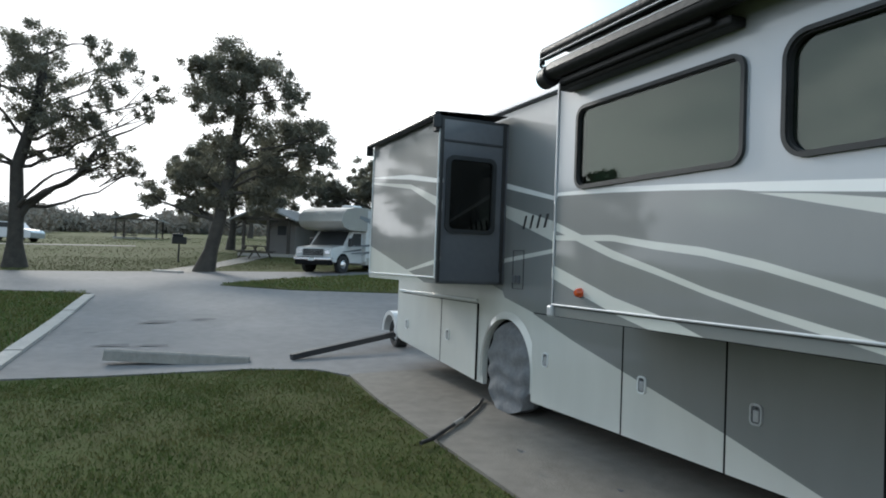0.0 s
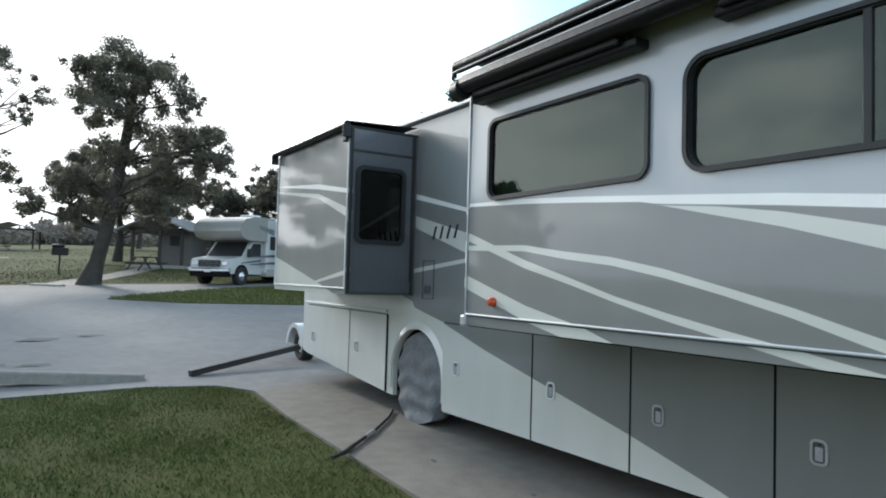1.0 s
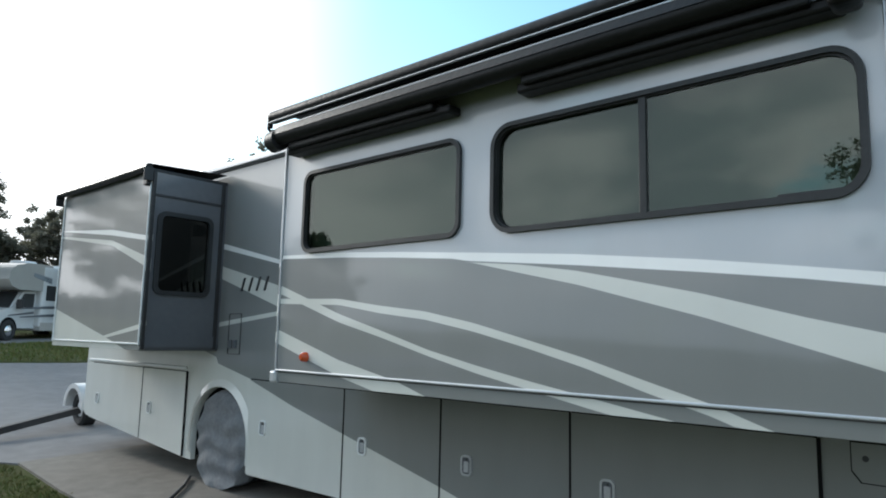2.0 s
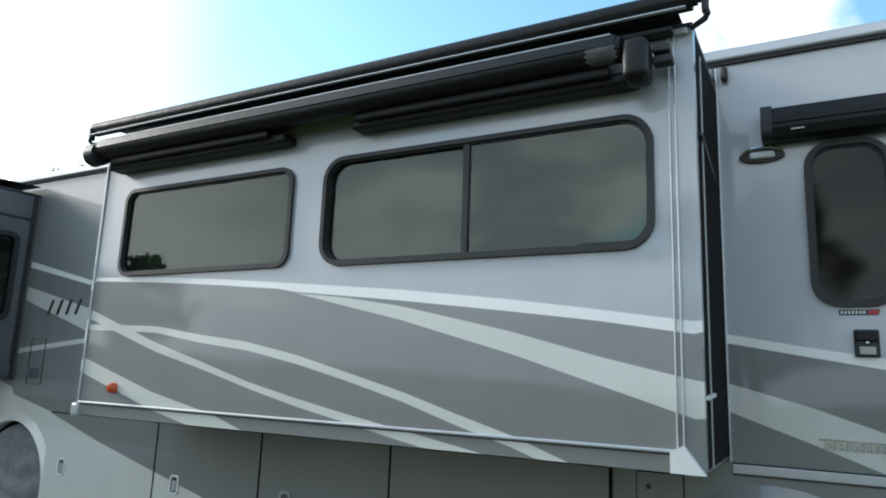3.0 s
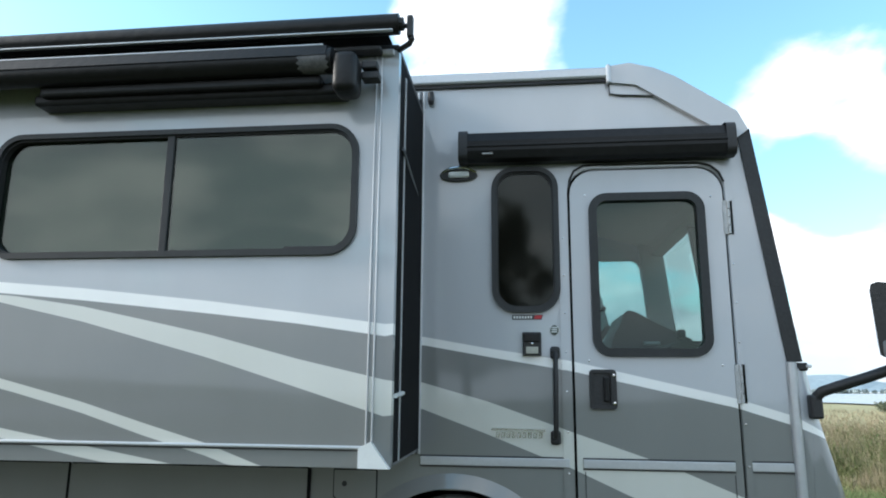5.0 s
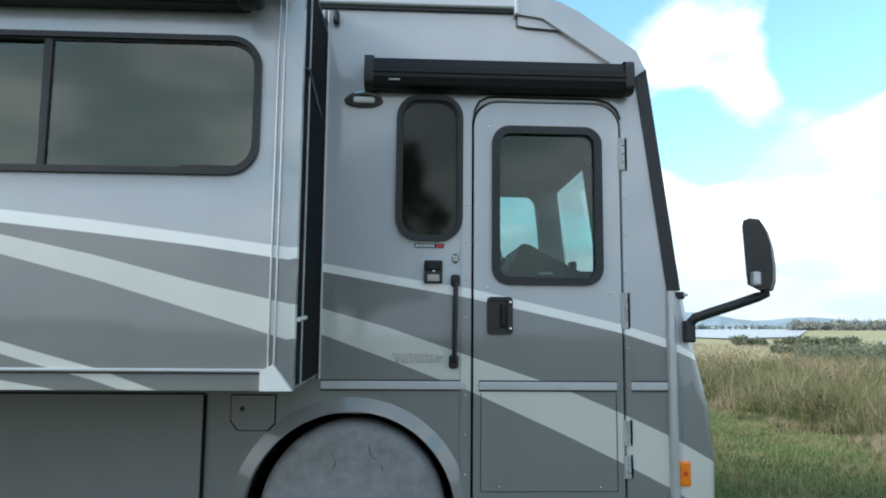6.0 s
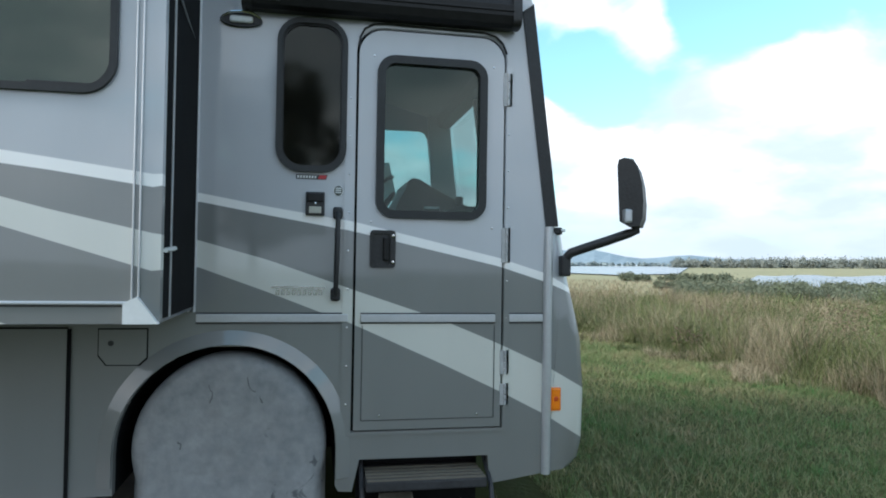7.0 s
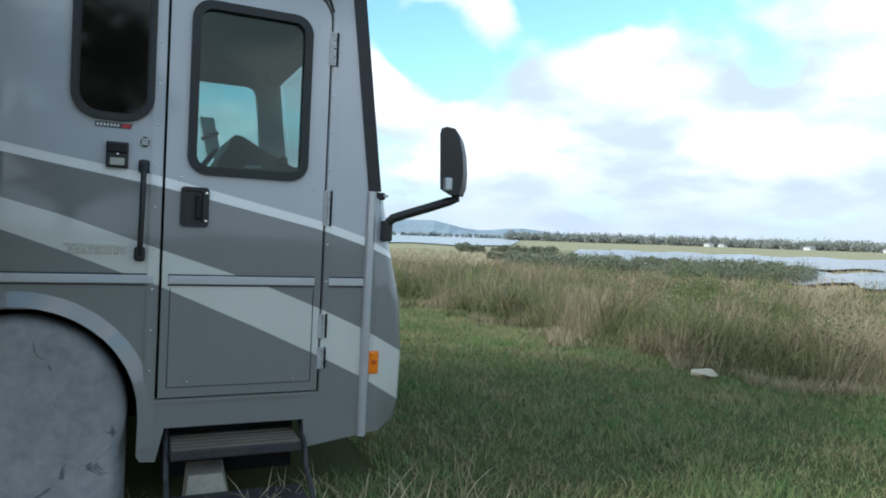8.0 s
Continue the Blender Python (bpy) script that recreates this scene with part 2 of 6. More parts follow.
def coach_paint(name, silver, grey, light):
    m, nt, p = mat_base(name)
    N, L = nt.nodes, nt.links
    geo = N.new("ShaderNodeNewGeometry")
    sep = N.new("ShaderNodeSeparateXYZ")
    L.new(geo.outputs["Position"], sep.inputs[0])
    xr = N.new("ShaderNodeMapRange")
    L.new(sep.outputs[0], xr.inputs[0])
    xr.inputs[1].default_value, xr.inputs[2].default_value = -9.0, 3.0

    def height(key):
        pts = [((x + 9) / 12, z / 3.5) for x, z in BANDS[key]]
        fc = N.new("ShaderNodeFloatCurve")
        c = fc.mapping.curves[0]
        c.points[0].location, c.points[1].location = (0, pts[0][1]), (1, pts[-1][1])
        for q in pts:
            c.points.new(*q)
        for q in c.points:
            q.handle_type = "VECTOR"
        fc.mapping.update()
        L.new(xr.outputs[0], fc.inputs["Value"])
        mu = N.new("ShaderNodeMath")
        mu.operation, mu.inputs[1].default_value = "MULTIPLY", 3.5
        L.new(fc.outputs[0], mu.inputs[0])
        return mu.outputs[0]

    def over(h):
        """1 where the surface lies above that height"""
        d = N.new("ShaderNodeMath")
        d.operation = "SUBTRACT"
        L.new(sep.outputs[2], d.inputs[0])
        L.new(h, d.inputs[1])
        r = N.new("ShaderNodeMapRange")
        r.inputs[1].default_value, r.inputs[2].default_value = -0.002, 0.002
        L.new(d.outputs[0], r.inputs[0])
        return r.outputs[0]

    def mixc(f, a, b):
        n = N.new("ShaderNodeMix")
        n.data_type = "RGBA"
        L.new(f, n.inputs[0])
        for sock, v in ((n.inputs[6], a), (n.inputs[7], b)):
            if isinstance(v, tuple):
                sock.default_value = (*v, 1)
            else:
                L.new(v, sock)
        return n.outputs[2]

    # the silver changes smoothly to the grey towards the tail
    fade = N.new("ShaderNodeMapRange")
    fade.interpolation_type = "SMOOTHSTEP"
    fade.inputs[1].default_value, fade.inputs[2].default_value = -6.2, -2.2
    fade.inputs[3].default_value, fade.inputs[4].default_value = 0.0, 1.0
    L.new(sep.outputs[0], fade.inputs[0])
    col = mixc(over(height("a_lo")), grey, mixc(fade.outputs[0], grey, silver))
    inv = N.new("ShaderNodeMath")
    inv.operation, inv.inputs[0].default_value = "SUBTRACT", 1.0
    L.new(over(height("field")), inv.inputs[1])
    col = mixc(inv.outputs[0], col, light)
    for k in "abcde":
        up, lo = over(height(k + "_up")), over(height(k + "_lo"))
        sb = N.new("ShaderNodeMath")
        sb.operation, sb.use_clamp = "SUBTRACT", True
        L.new(lo, sb.inputs[0])
        L.new(up, sb.inputs[1])
        col = mixc(sb.outputs[0], col, (0.88, 0.88, 0.87) if k == "a" else light)
    # road dust and faint streaks
    ns = N.new("ShaderNodeTexNoise")
    ns.inputs["Scale"].default_value, ns.inputs["Detail"].default_value = 2.2, 8
    mp = N.new("ShaderNodeMapping")
    mp.inputs["Scale"].default_value = (1.6, 1.6, 0.5)
    L.new(geo.outputs["Position"], mp.inputs[0])
    L.new(mp.outputs[0], ns.inputs["Vector"])
    rr = N.new("ShaderNodeMapRange")
    rr.inputs[3].default_value, rr.inputs[4].default_value = 0.9, 1.08
    L.new(ns.outputs["Fac"], rr.inputs[0])
    sc = N.new("ShaderNodeVectorMath")
    sc.operation = "SCALE"
    L.new(col, sc.inputs[0])
    L.new(rr.outputs[0], sc.inputs["Scale"])
    L.new(sc.outputs[0], p.inputs["Base Color"])
    r2 = N.new("ShaderNodeMapRange")
    r2.inputs[3].default_value, r2.inputs[4].default_value = 0.02, 0.09
    L.new(ns.outputs["Fac"], r2.inputs[0])
    L.new(r2.outputs[0], p.inputs["Coat Roughness"])
    p.inputs["Metallic"].default_value, p.inputs["Roughness"].default_value = 0.15, 0.48
    p.inputs["Coat Weight"].default_value, p.inputs["Coat IOR"].default_value = 1.0, 1.62
    nb, b = N.new("ShaderNodeTexNoise"), N.new("ShaderNodeBump")
    nb.inputs["Scale"].default_value = 1.7
    L.new(geo.outputs["Position"], nb.inputs["Vector"])
    L.new(nb.outputs["Fac"], b.inputs["Height"])
    b.inputs["Strength"].default_value, b.inputs["Distance"].default_value = 0.12, 0.02
    L.new(b.outputs[0], p.inputs["Coat Normal"])
    return m


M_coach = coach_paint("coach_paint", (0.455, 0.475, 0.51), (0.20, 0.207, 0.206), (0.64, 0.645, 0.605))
M_silver = paint("brushed_silver", (0.52, 0.535, 0.56), 0.35, 0.5, 0.06, coat=0.3)
M_whitetrim = paint("white_trim", (0.72, 0.74, 0.74), 0.35, 0.0, 0.05, coat=0.3)
M_black = paint("black_rubber", (0.018, 0.018, 0.02), 0.5, 0.0, 0.3, 8, 0.1, 60)
M_awning = paint("black_vinyl", (0.010, 0.010, 0.011), 0.42, 0.0, 0.3, 3, 0.15, 25, spec=0.28)
M_frame = paint("window_rubber", (0.026, 0.028, 0.030), 0.5, 0.0, 0.2, 8, spec=0.4)
M_steel = paint("dull_steel", (0.42, 0.43, 0.44), 0.4, 0.2, 0.2, 20)
M_chrome = paint("chrome", (0.7, 0.7, 0.72), 0.15, 1.0, 0.05)
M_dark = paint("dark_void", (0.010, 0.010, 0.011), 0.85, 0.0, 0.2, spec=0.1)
M_seal = paint("dark_seal", (0.03, 0.03, 0.033), 0.6, 0.0, 0.3, 5)
M_endwall = paint("slide_end_grey", (0.10, 0.108, 0.122), 0.35, 0.1, 0.08, 2, coat=0.5)
M_cover = paint("grey_vinyl_cover", (0.18, 0.19, 0.20), 0.5, 0.0, 0.16, 2.2, 0.7, 6, col2=(0.31, 0.315, 0.32))
_n, _l = M_cover.node_tree.nodes, M_cover.node_tree.links
_ge, _ns, _rg, _mx = _n.new("ShaderNodeNewGeometry"), _n.new("ShaderNodeTexNoise"), _n.new("ShaderNodeMapRange"), _n.new("ShaderNodeMix")
_mx.data_type = "RGBA"
_ns.inputs["Scale"].default_value, _ns.inputs["Detail"].default_value, _ns.inputs["Distortion"].default_value = 6.5, 9.0, 1.2
_l.new(_ge.outputs["Position"], _ns.inputs["Vector"])
_rg.inputs[1].default_value, _rg.inputs[2].default_value = 0.665, 0.71
_l.new(_ns.outputs["Fac"], _rg.inputs[0])
_l.new(_rg.outputs[0], _mx.inputs[0])
_l.new(_n["Principled BSDF"].inputs["Base Color"].links[0].from_socket, _mx.inputs[6])
_mx.inputs[7].default_value = (0.10, 0.105, 0.115, 1)
_l.new(_mx.outputs[2], _n["Principled BSDF"].inputs["Base Color"])
M_scuff = paint("dark_scuff", (0.12, 0.125, 0.13), 0.7, 0.0, 0.3, 30)
M_orange = paint("amber_lens", (0.85, 0.22, 0.01), 0.2, 0.0, 0.1, 40, coat=0.6)
M_red = paint("red_amber_lens", (0.55, 0.07, 0.01), 0.25, 0.0, 0.1, 40, coat=0.6)
M_pane = glass("tinted_pane", (0.42, 0.48, 0.43), 1.70)
M_darkpane = glass("dark_pane", (0.05, 0.05, 0.05), 1.42)
M_narrow = glass("smoked_pane", (0.34, 0.34, 0.33), 1.42, 0.05)
M_cabglass = glass("cab_glass", (0.60, 0.68, 0.67), 1.45)
M_blind = paint("day_blind", (0.50, 0.50, 0.44), 0.9, 0.0, 0.1, 3)
M_clear = glass("clear_glass", (0.75, 0.88, 0.88), 1.45)
M_inside = paint("interior_panel", (0.34, 0.35, 0.33), 0.7, 0.0, 0.1)
M_dash = paint("dark_dashboard", (0.03, 0.03, 0.032), 0.6, 0.0, 0.2)
M_seat = paint("seat_cloth", (0.22, 0.24, 0.26), 0.8, 0.0, 0.15, 20)
M_concrete = paint("worn_concrete", (0.135, 0.120, 0.102), 0.85, 0.0, 0.2, 0.8, 0.25, 45, col2=(0.21, 0.190, 0.164))
M_asphalt = paint("faded_asphalt", (0.15, 0.143, 0.142), 0.9, 0.0, 0.15, 0.5, 0.3, 60, col2=(0.215, 0.205, 0.20))
M_kerb = paint("kerb_concrete", (0.37, 0.345, 0.315), 0.85, 0.0, 0.15, 2, 0.4, 30)
M_patch = paint("dark_road_stain", (0.09, 0.09, 0.095), 0.85, 0.0, 0.2, 3)
M_grass = paint("lawn_soil", (0.075, 0.070, 0.032), 0.95, 0.0, 0.3, 0.9, 0.5, 25, col2=(0.066, 0.085, 0.028), spec=0.05)
M_blade = paint("grass_blades", (0.155, 0.135, 0.052), 0.9, 0.0, 0.35, 0.8, isl=0.6, col2=(0.082, 0.125, 0.034), spec=0.04)
M_rough = paint("rough_grass_blades", (0.36, 0.285, 0.165), 0.8, 0.0, 0.35, 0.7, isl=0.35, col2=(0.10, 0.21, 0.065), spec=0.08)
M_reed = paint("dry_reeds", (0.17, 0.135, 0.085), 0.8, 0.0, 0.3, 0.45, isl=0.8, col2=(0.42, 0.355, 0.235), spec=0.12)
M_reedg = paint("green_reeds", (0.075, 0.085, 0.036), 0.8, 0.0, 0.3, 0.45, isl=0.8, col2=(0.20, 0.225, 0.092), spec=0.12)
M_bark = paint("oak_bark", (0.05, 0.043, 0.036), 0.95, 0.0, 0.4, 4, 0.8, 12)
M_leaf = paint("oak_leaves", (0.105, 0.097, 0.074), 0.6, 0.0, 0.3, 0.6, isl=0.6, col2=(0.20, 0.187, 0.148), spec=0.3)
M_fieldblade = paint("field_grass_blades", (0.13, 0.112, 0.06), 0.9, 0.0, 0.3, 0.3, isl=0.25, col2=(0.115, 0.125, 0.053), spec=0.03)
# distance haze over the rear tree belts is put into this paler leaf colour
M_belt = paint("hazy_tree_foliage", (0.27, 0.235, 0.195), 0.95, 0.0, 0.3, 0.1, isl=0.3, col2=(0.31, 0.275, 0.23), spec=0.05)
_n, _l = M_leaf.node_tree.nodes, M_leaf.node_tree.links
_tr, _mx = _n.new("ShaderNodeBsdfTranslucent"), _n.new("ShaderNodeMixShader")
_tr.inputs[0].default_value, _mx.inputs[0].default_value = (0.20, 0.20, 0.14, 1), 0.35
_l.new(_n["Principled BSDF"].outputs[0], _mx.inputs[1])
_l.new(_tr.outputs[0], _mx.inputs[2])
_l.new(_mx.outputs[0], _n["Material Output"].inputs[0])
M_fabric = paint("grey_fabric_cover", (0.125, 0.13, 0.142), 0.8, 0.0, 0.2, 3, 0.5, 12, col2=(0.205, 0.212, 0.22))
M_weed = paint("weed_leaves", (0.09, 0.115, 0.045), 0.75, 0.0, 0.3, 0.5, isl=0.6, col2=(0.16, 0.19, 0.08), spec=0.12)
M_rust = paint("rusty_weed_leaves", (0.13, 0.085, 0.065), 0.8, 0.0, 0.3, 0.5, isl=0.6, col2=(0.22, 0.165, 0.12), spec=0.12)
# shore trees: the veil of distance is mixed into the leaf colour
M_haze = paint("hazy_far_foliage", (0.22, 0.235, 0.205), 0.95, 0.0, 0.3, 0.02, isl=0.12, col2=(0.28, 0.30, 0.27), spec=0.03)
M_far = paint("far_foliage", (0.125, 0.14, 0.095), 0.9, 0.0, 0.3, 0.3, isl=0.3, col2=(0.175, 0.195, 0.135), spec=0.1)
M_water = paint("lake_water", (0.22, 0.245, 0.255), 0.25, 0.0, 0.1, 0.05, 0.3, 3, spec=0.6)
M_tan = paint("dry_field", (0.47, 0.405, 0.245), 0.95, 0.0, 0.3, 0.06, col2=(0.33, 0.31, 0.175), spec=0.05)
M_stone = paint("pale_stone", (0.50, 0.43, 0.31), 0.85, 0.0, 0.15, 9, 0.5, 30)
M_block = paint("weathered_block", (0.30, 0.28, 0.235), 0.85, 0.0, 0.2, 9, 0.4, 30)
M_wood = paint("weathered_wood", (0.065, 0.055, 0.047), 0.85, 0.0, 0.3, 6, 0.3, 30)
M_roofing = paint("grey_shingle", (0.27, 0.265, 0.26), 0.9, 0.0, 0.15, 2, 0.3, 20)
M_wall = paint("shed_wall", (0.17, 0.155, 0.145), 0.85, 0.0, 0.1, 2)
M_white = paint("white_bodywork", (0.58, 0.58, 0.575), 0.3, 0.0, 0.06, 2, coat=0.6)
M_beige = paint("beige_bodywork", (0.36, 0.345, 0.32), 0.35, 0.0, 0.06, 2, coat=0.4)
M_tyre = paint("tyre_rubber", (0.02, 0.02, 0.021), 0.75, 0.0, 0.3, 10, 0.3, 40)
M_hose = paint("black_hose", (0.02, 0.02, 0.022), 0.5, 0.0, 0.3, 10)


# ---------- mesh helpers ----------
from mathutils import geometry

WORLD_OF = {}


def thing(name, x, y, z, label, category, group="", kind=""):
    e = new(name)
    e.matrix_basis = Matrix.Translation((x, y, z))
    e.empty_display_size = 0.2
    WORLD_OF[e.name] = Matrix.Translation((x, y, z))
    return tagged(e, label, category, group, kind)


def to_mesh(name, bm, mat, smooth=False):
    bmesh.ops.recalc_face_normals(bm, faces=bm.faces)
    me = bpy.data.meshes.new(name)
    bm.to_mesh(me)
    bm.free()
    me.materials.append(mat)
    if smooth:
        me.polygons.foreach_set("use_smooth", [True] * len(me.polygons))
        me.set_sharp_from_angle(angle=radians(40))
    return me


def part(name, bm, mat, parent=None, label="", smooth=False):
    """Links a bmesh, given in world places, as one mesh under a thing or a part."""
    ob = new(name, to_mesh(name, bm, mat, smooth))
    if parent:
        ob.parent = parent
        ob.matrix_parent_inverse = WORLD_OF.get(parent.name, Matrix.Identity(4)).inverted()
    if label:
        ob["label"] = label
    return ob


def solo(name, bm, mat, label, category, kind="", group="", smooth=False):
    return tagged(part(name, bm, mat, None, "", smooth), label, category, group, kind)


AX = {"y": lambda u, v, d: (u, d, v), "x": lambda u, v, d: (d, u, v), "z": lambda u, v, d: (u, v, d)}


def plate(loops, a, b, axis="y", bm=None):
    """A slab between depths a and b with an outline and holes."""
    bm = bm or bmesh.new()
    to3 = AX[axis]
    rings = [[bm.verts.new(to3(u, v, a)) for u, v in lp] for lp in loops]
    flat, cuts = [], []
    for lp in loops:
        k = len(flat)
        flat += [Vector(q) for q in lp]
        cuts += [(k + i, k + (i + 1) % len(lp)) for i in range(len(lp))]
    pts, _, tris, origin, _, _ = geometry.delaunay_2d_cdt(flat, cuts, [], 0, 1e-6)
    every = [v for vs in rings for v in vs]
    home = [every[o[0]] for o in origin]

    def inside(q):
        odd = False
        for lp in loops:
            for (x1, y1), (x2, y2) in zip(lp, lp[1:] + lp[:1]):
                if (y1 > q.y) != (y2 > q.y) and q.x < x1 + (q.y - y1) * (x2 - x1) / (y2 - y1):
                    odd = not odd
        return odd

    faces = []
    for t in tris:
        if inside((pts[t[0]] + pts[t[1]] + pts[t[2]]) / 3):
            faces.append(bm.faces.new([home[i] for i in t]))
    back = {}
    for vs, lp in zip(rings, loops):
        for v, (p, q) in zip(vs, lp):
            back[v] = bm.verts.new(to3(p, q, b))
    for f in faces:
        bm.faces.new([back[v] for v in reversed(f.verts)])
    for vs in rings:
        for i in range(len(vs)):
            v, w = vs[i], vs[(i + 1) % len(vs)]
            bm.faces.new((v, w, back[w], back[v]))
    return bm


def rrect(x0, x1, z0, z1, r, n=5):
    out = []
    for cx, cz, a0 in ((x1 - r, z1 - r, 0), (x0 + r, z1 - r, 90), (x0 + r, z0 + r, 180), (x1 - r, z0 + r, 270)):
        for i in range(n + 1):
            a = radians(a0 + 90 * i / n)
            out.append((cx + r * math.cos(a), cz + r * math.sin(a)))
    return out


def ring(loop_out, loop_in, a, b, axis="y"):
    """A flat frame between two loops with the same number of points."""
    bm, to3, n = bmesh.new(), AX[axis], len(loop_out)
    rows = [[bm.verts.new(to3(u, v, d)) for u, v in lp] for lp, d in ((loop_out, a), (loop_in, a), (loop_in, b), (loop_out, b))]
    for r, q in zip(rows, rows[1:] + rows[:1]):
        for i in range(n):
            j = (i + 1) % n
            bm.faces.new((r[i], r[j], q[j], q[i]))
    return bm


def bx(x0, x1, y0, y1, z0, z1, bev=0.0, seg=2, bm=None):
    b2 = bmesh.new()
    bmesh.ops.create_cube(b2, size=1, matrix=Matrix.Translation(((x0 + x1) / 2, (y0 + y1) / 2, (z0 + z1) / 2)) @ Matrix.Diagonal((x1 - x0, y1 - y0, z1 - z0, 1)))
    if bev:
        bmesh.ops.bevel(b2, geom=b2.edges[:], offset=bev, segments=seg, affect="EDGES", profile=0.5)
    return b2 if bm is None else merge(bm, b2)


def merge(bm, other):
    vm = {v: bm.verts.new(v.co) for v in other.verts}
    for f in other.faces:
        bm.faces.new([vm[v] for v in f.verts])
    other.free()
    return bm


def tube(pts, r, n=10, bm=None, caps=True):
    """A round bar along points; r one radius or one for each point."""
    bm = bm or bmesh.new()
    pts = [Vector(p) for p in pts]
    rs = r if isinstance(r, (list, tuple)) else [r] * len(pts)
    rows, side = [], None
    for i, p in enumerate(pts):
        d = (pts[min(i + 1, len(pts) - 1)] - pts[max(i - 1, 0)]).normalized()
        if side is None:
            side = d.orthogonal().normalized()
        side = (side - d * side.dot(d)).normalized()
        up = d.cross(side)
        rows.append([bm.verts.new(p + rs[i] * (math.cos(2 * math.pi * k / n) * side + math.sin(2 * math.pi * k / n) * up)) for k in range(n)])
    for a, b in zip(rows, rows[1:]):
        for k in range(n):
            bm.faces.new((a[k], a[(k + 1) % n], b[(k + 1) % n], b[k]))
    if caps:
        bm.faces.new(list(reversed(rows[0])))
        bm.faces.new(rows[-1])
    return bm


def lathe(cx, cz, prof, n=48, bm=None, wob=None):
    """Turned about an axle along y; prof: (radius, y) from the middle outwards."""
    bm = bm or bmesh.new()
    rows = []
    for i, (r, y) in enumerate(prof):
        if r < 1e-5:
            rows.append([bm.verts.new((cx, y, cz))])
            continue
        row = []
        for k in range(n):
            a = 2 * math.pi * k / n
            dx, dz = r * math.cos(a), r * math.sin(a)
            w = wob(dx, dz, r) if wob else 0
            row.append(bm.verts.new((cx + dx, y + w, cz + dz)))
        rows.append(row)
    for a, b in zip(rows, rows[1:]):
        for k in range(n):
            if len(a) == 1:
                bm.faces.new((a[0], b[k], b[(k + 1) % n]))
            else:
                bm.faces.new((a[k], b[k], b[(k + 1) % n], a[(k + 1) % n]))
    return bm


def hexa(lo, hi, bm=None):
    """A block from four lower and four upper corners."""
    bm = bm or bmesh.new()
    a, b = [bm.verts.new(p) for p in lo], [bm.verts.new(p) for p in hi]
    bm.faces.new(list(reversed(a)))
    bm.faces.new(b)
    for i in range(4):
        j = (i + 1) % 4
        bm.faces.new((a[i], a[j], b[j], b[i]))
    return bm


# ---------- terrain ----------
SLOPE = ((-3000, 128), (-400, 16.6), (-70, 2.75), (-30, 0.86), (-20, 0.44), (-14, 0.13), (-10, -0.02), (-5.7, -0.07), (0.3, -0.11), (2, -0.14), (8, -0.42), (12, -0.46), (60, 0.0), (400, 3.8), (3000, 32))
SX, SZ = [a for a, b in SLOPE], [b for a, b in SLOPE]


def gz(x, y):
    """Height of the ground, which falls gently towards the lake."""
    x, y = np.asarray(x, float), np.asarray(y, float)
    fall = np.interp(np.degrees(np.arctan2(x, np.maximum(y, 0.01))), [-40, 5], [0.018, 0.049])
    ay = np.maximum(np.abs(y) - 4, 0) * np.sign(y)
    return np.interp(x, SX, SZ) - np.where(y > 0, fall, 0.018) * ay + 0.040 * y


def sheet(xs, ys, lift=0.0, inside=None, bm=None):
    bm = bm or bmesh.new()
    grid = {}
    for i, x in enumerate(xs):
        for j, y in enumerate(ys):
            grid[i, j] = bm.verts.new((x, y, float(gz(x, y)) + lift))
    for i in range(len(xs) - 1):
        for j in range(len(ys) - 1):
            if inside and not inside((xs[i] + xs[i + 1]) / 2, (ys[j] + ys[j + 1]) / 2):
                continue
            bm.faces.new((grid[i, j], grid[i + 1, j], grid[i + 1, j + 1], grid[i, j + 1]))
    bmesh.ops.delete(bm, geom=[v for v in bm.verts if not v.link_faces], context="VERTS")
    return bm


def slab(outline, top, thick, step=1.5):
    """A paved piece draped on the ground: an outline cut into strips, with real edges."""
    bm = bmesh.new()
    vs = [bm.verts.new((x, y, 0)) for x, y in outline]
    bm.faces.new(vs)
    xs = [p[0] for p in outline]
    ys = [p[1] for p in outline]
    for cut in SX:
        if min(xs) < cut < max(xs):
            bmesh.ops.bisect_plane(bm, geom=bm.verts[:] + bm.edges[:] + bm.faces[:], plane_co=(cut, 0, 0), plane_no=(1, 0, 0))
    for cut in (-4, 4):
        if min(ys) < cut < max(ys):
            bmesh.ops.bisect_plane(bm, geom=bm.verts[:] + bm.edges[:] + bm.faces[:], plane_co=(0, cut, 0), plane_no=(0, 1, 0))
    bmesh.ops.triangulate(bm, faces=bm.faces[:])
    ext = bmesh.ops.extrude_face_region(bm, geom=bm.faces[:])
    up = {g for g in ext["geom"] if isinstance(g, bmesh.types.BMVert)}
    for v in bm.verts:
        v.co.z = float(gz(v.co.x, v.co.y)) + (top if v in up else top - thick)
    return bm


GXS = sorted(set([-3000, -1200, -400, -200, -120] + list(range(-90, -30, 6)) + [-30, -27, -24, -22, -20, -18, -16, -14, -12, -10, -8, -5.4, -3, -1, 0.3, 2, 4, 6, 8, 10, 12, 15, 20, 26, 34, 45, 60, 90, 140, 220, 400, 900, 3000]))
GYS = sorted(set([-3000, -1000, -300, -120, -60, -40, -25, -16, -10, -7, -4, -2, 0, 2, 4, 7, 10, 14, 20, 28, 40, 60, 90, 140, 220, 400, 900, 3000]))
solo("ground", sheet(GXS, GYS), M_grass, "mown green and brown lawn sloping towards the lake", "ground", "structure")

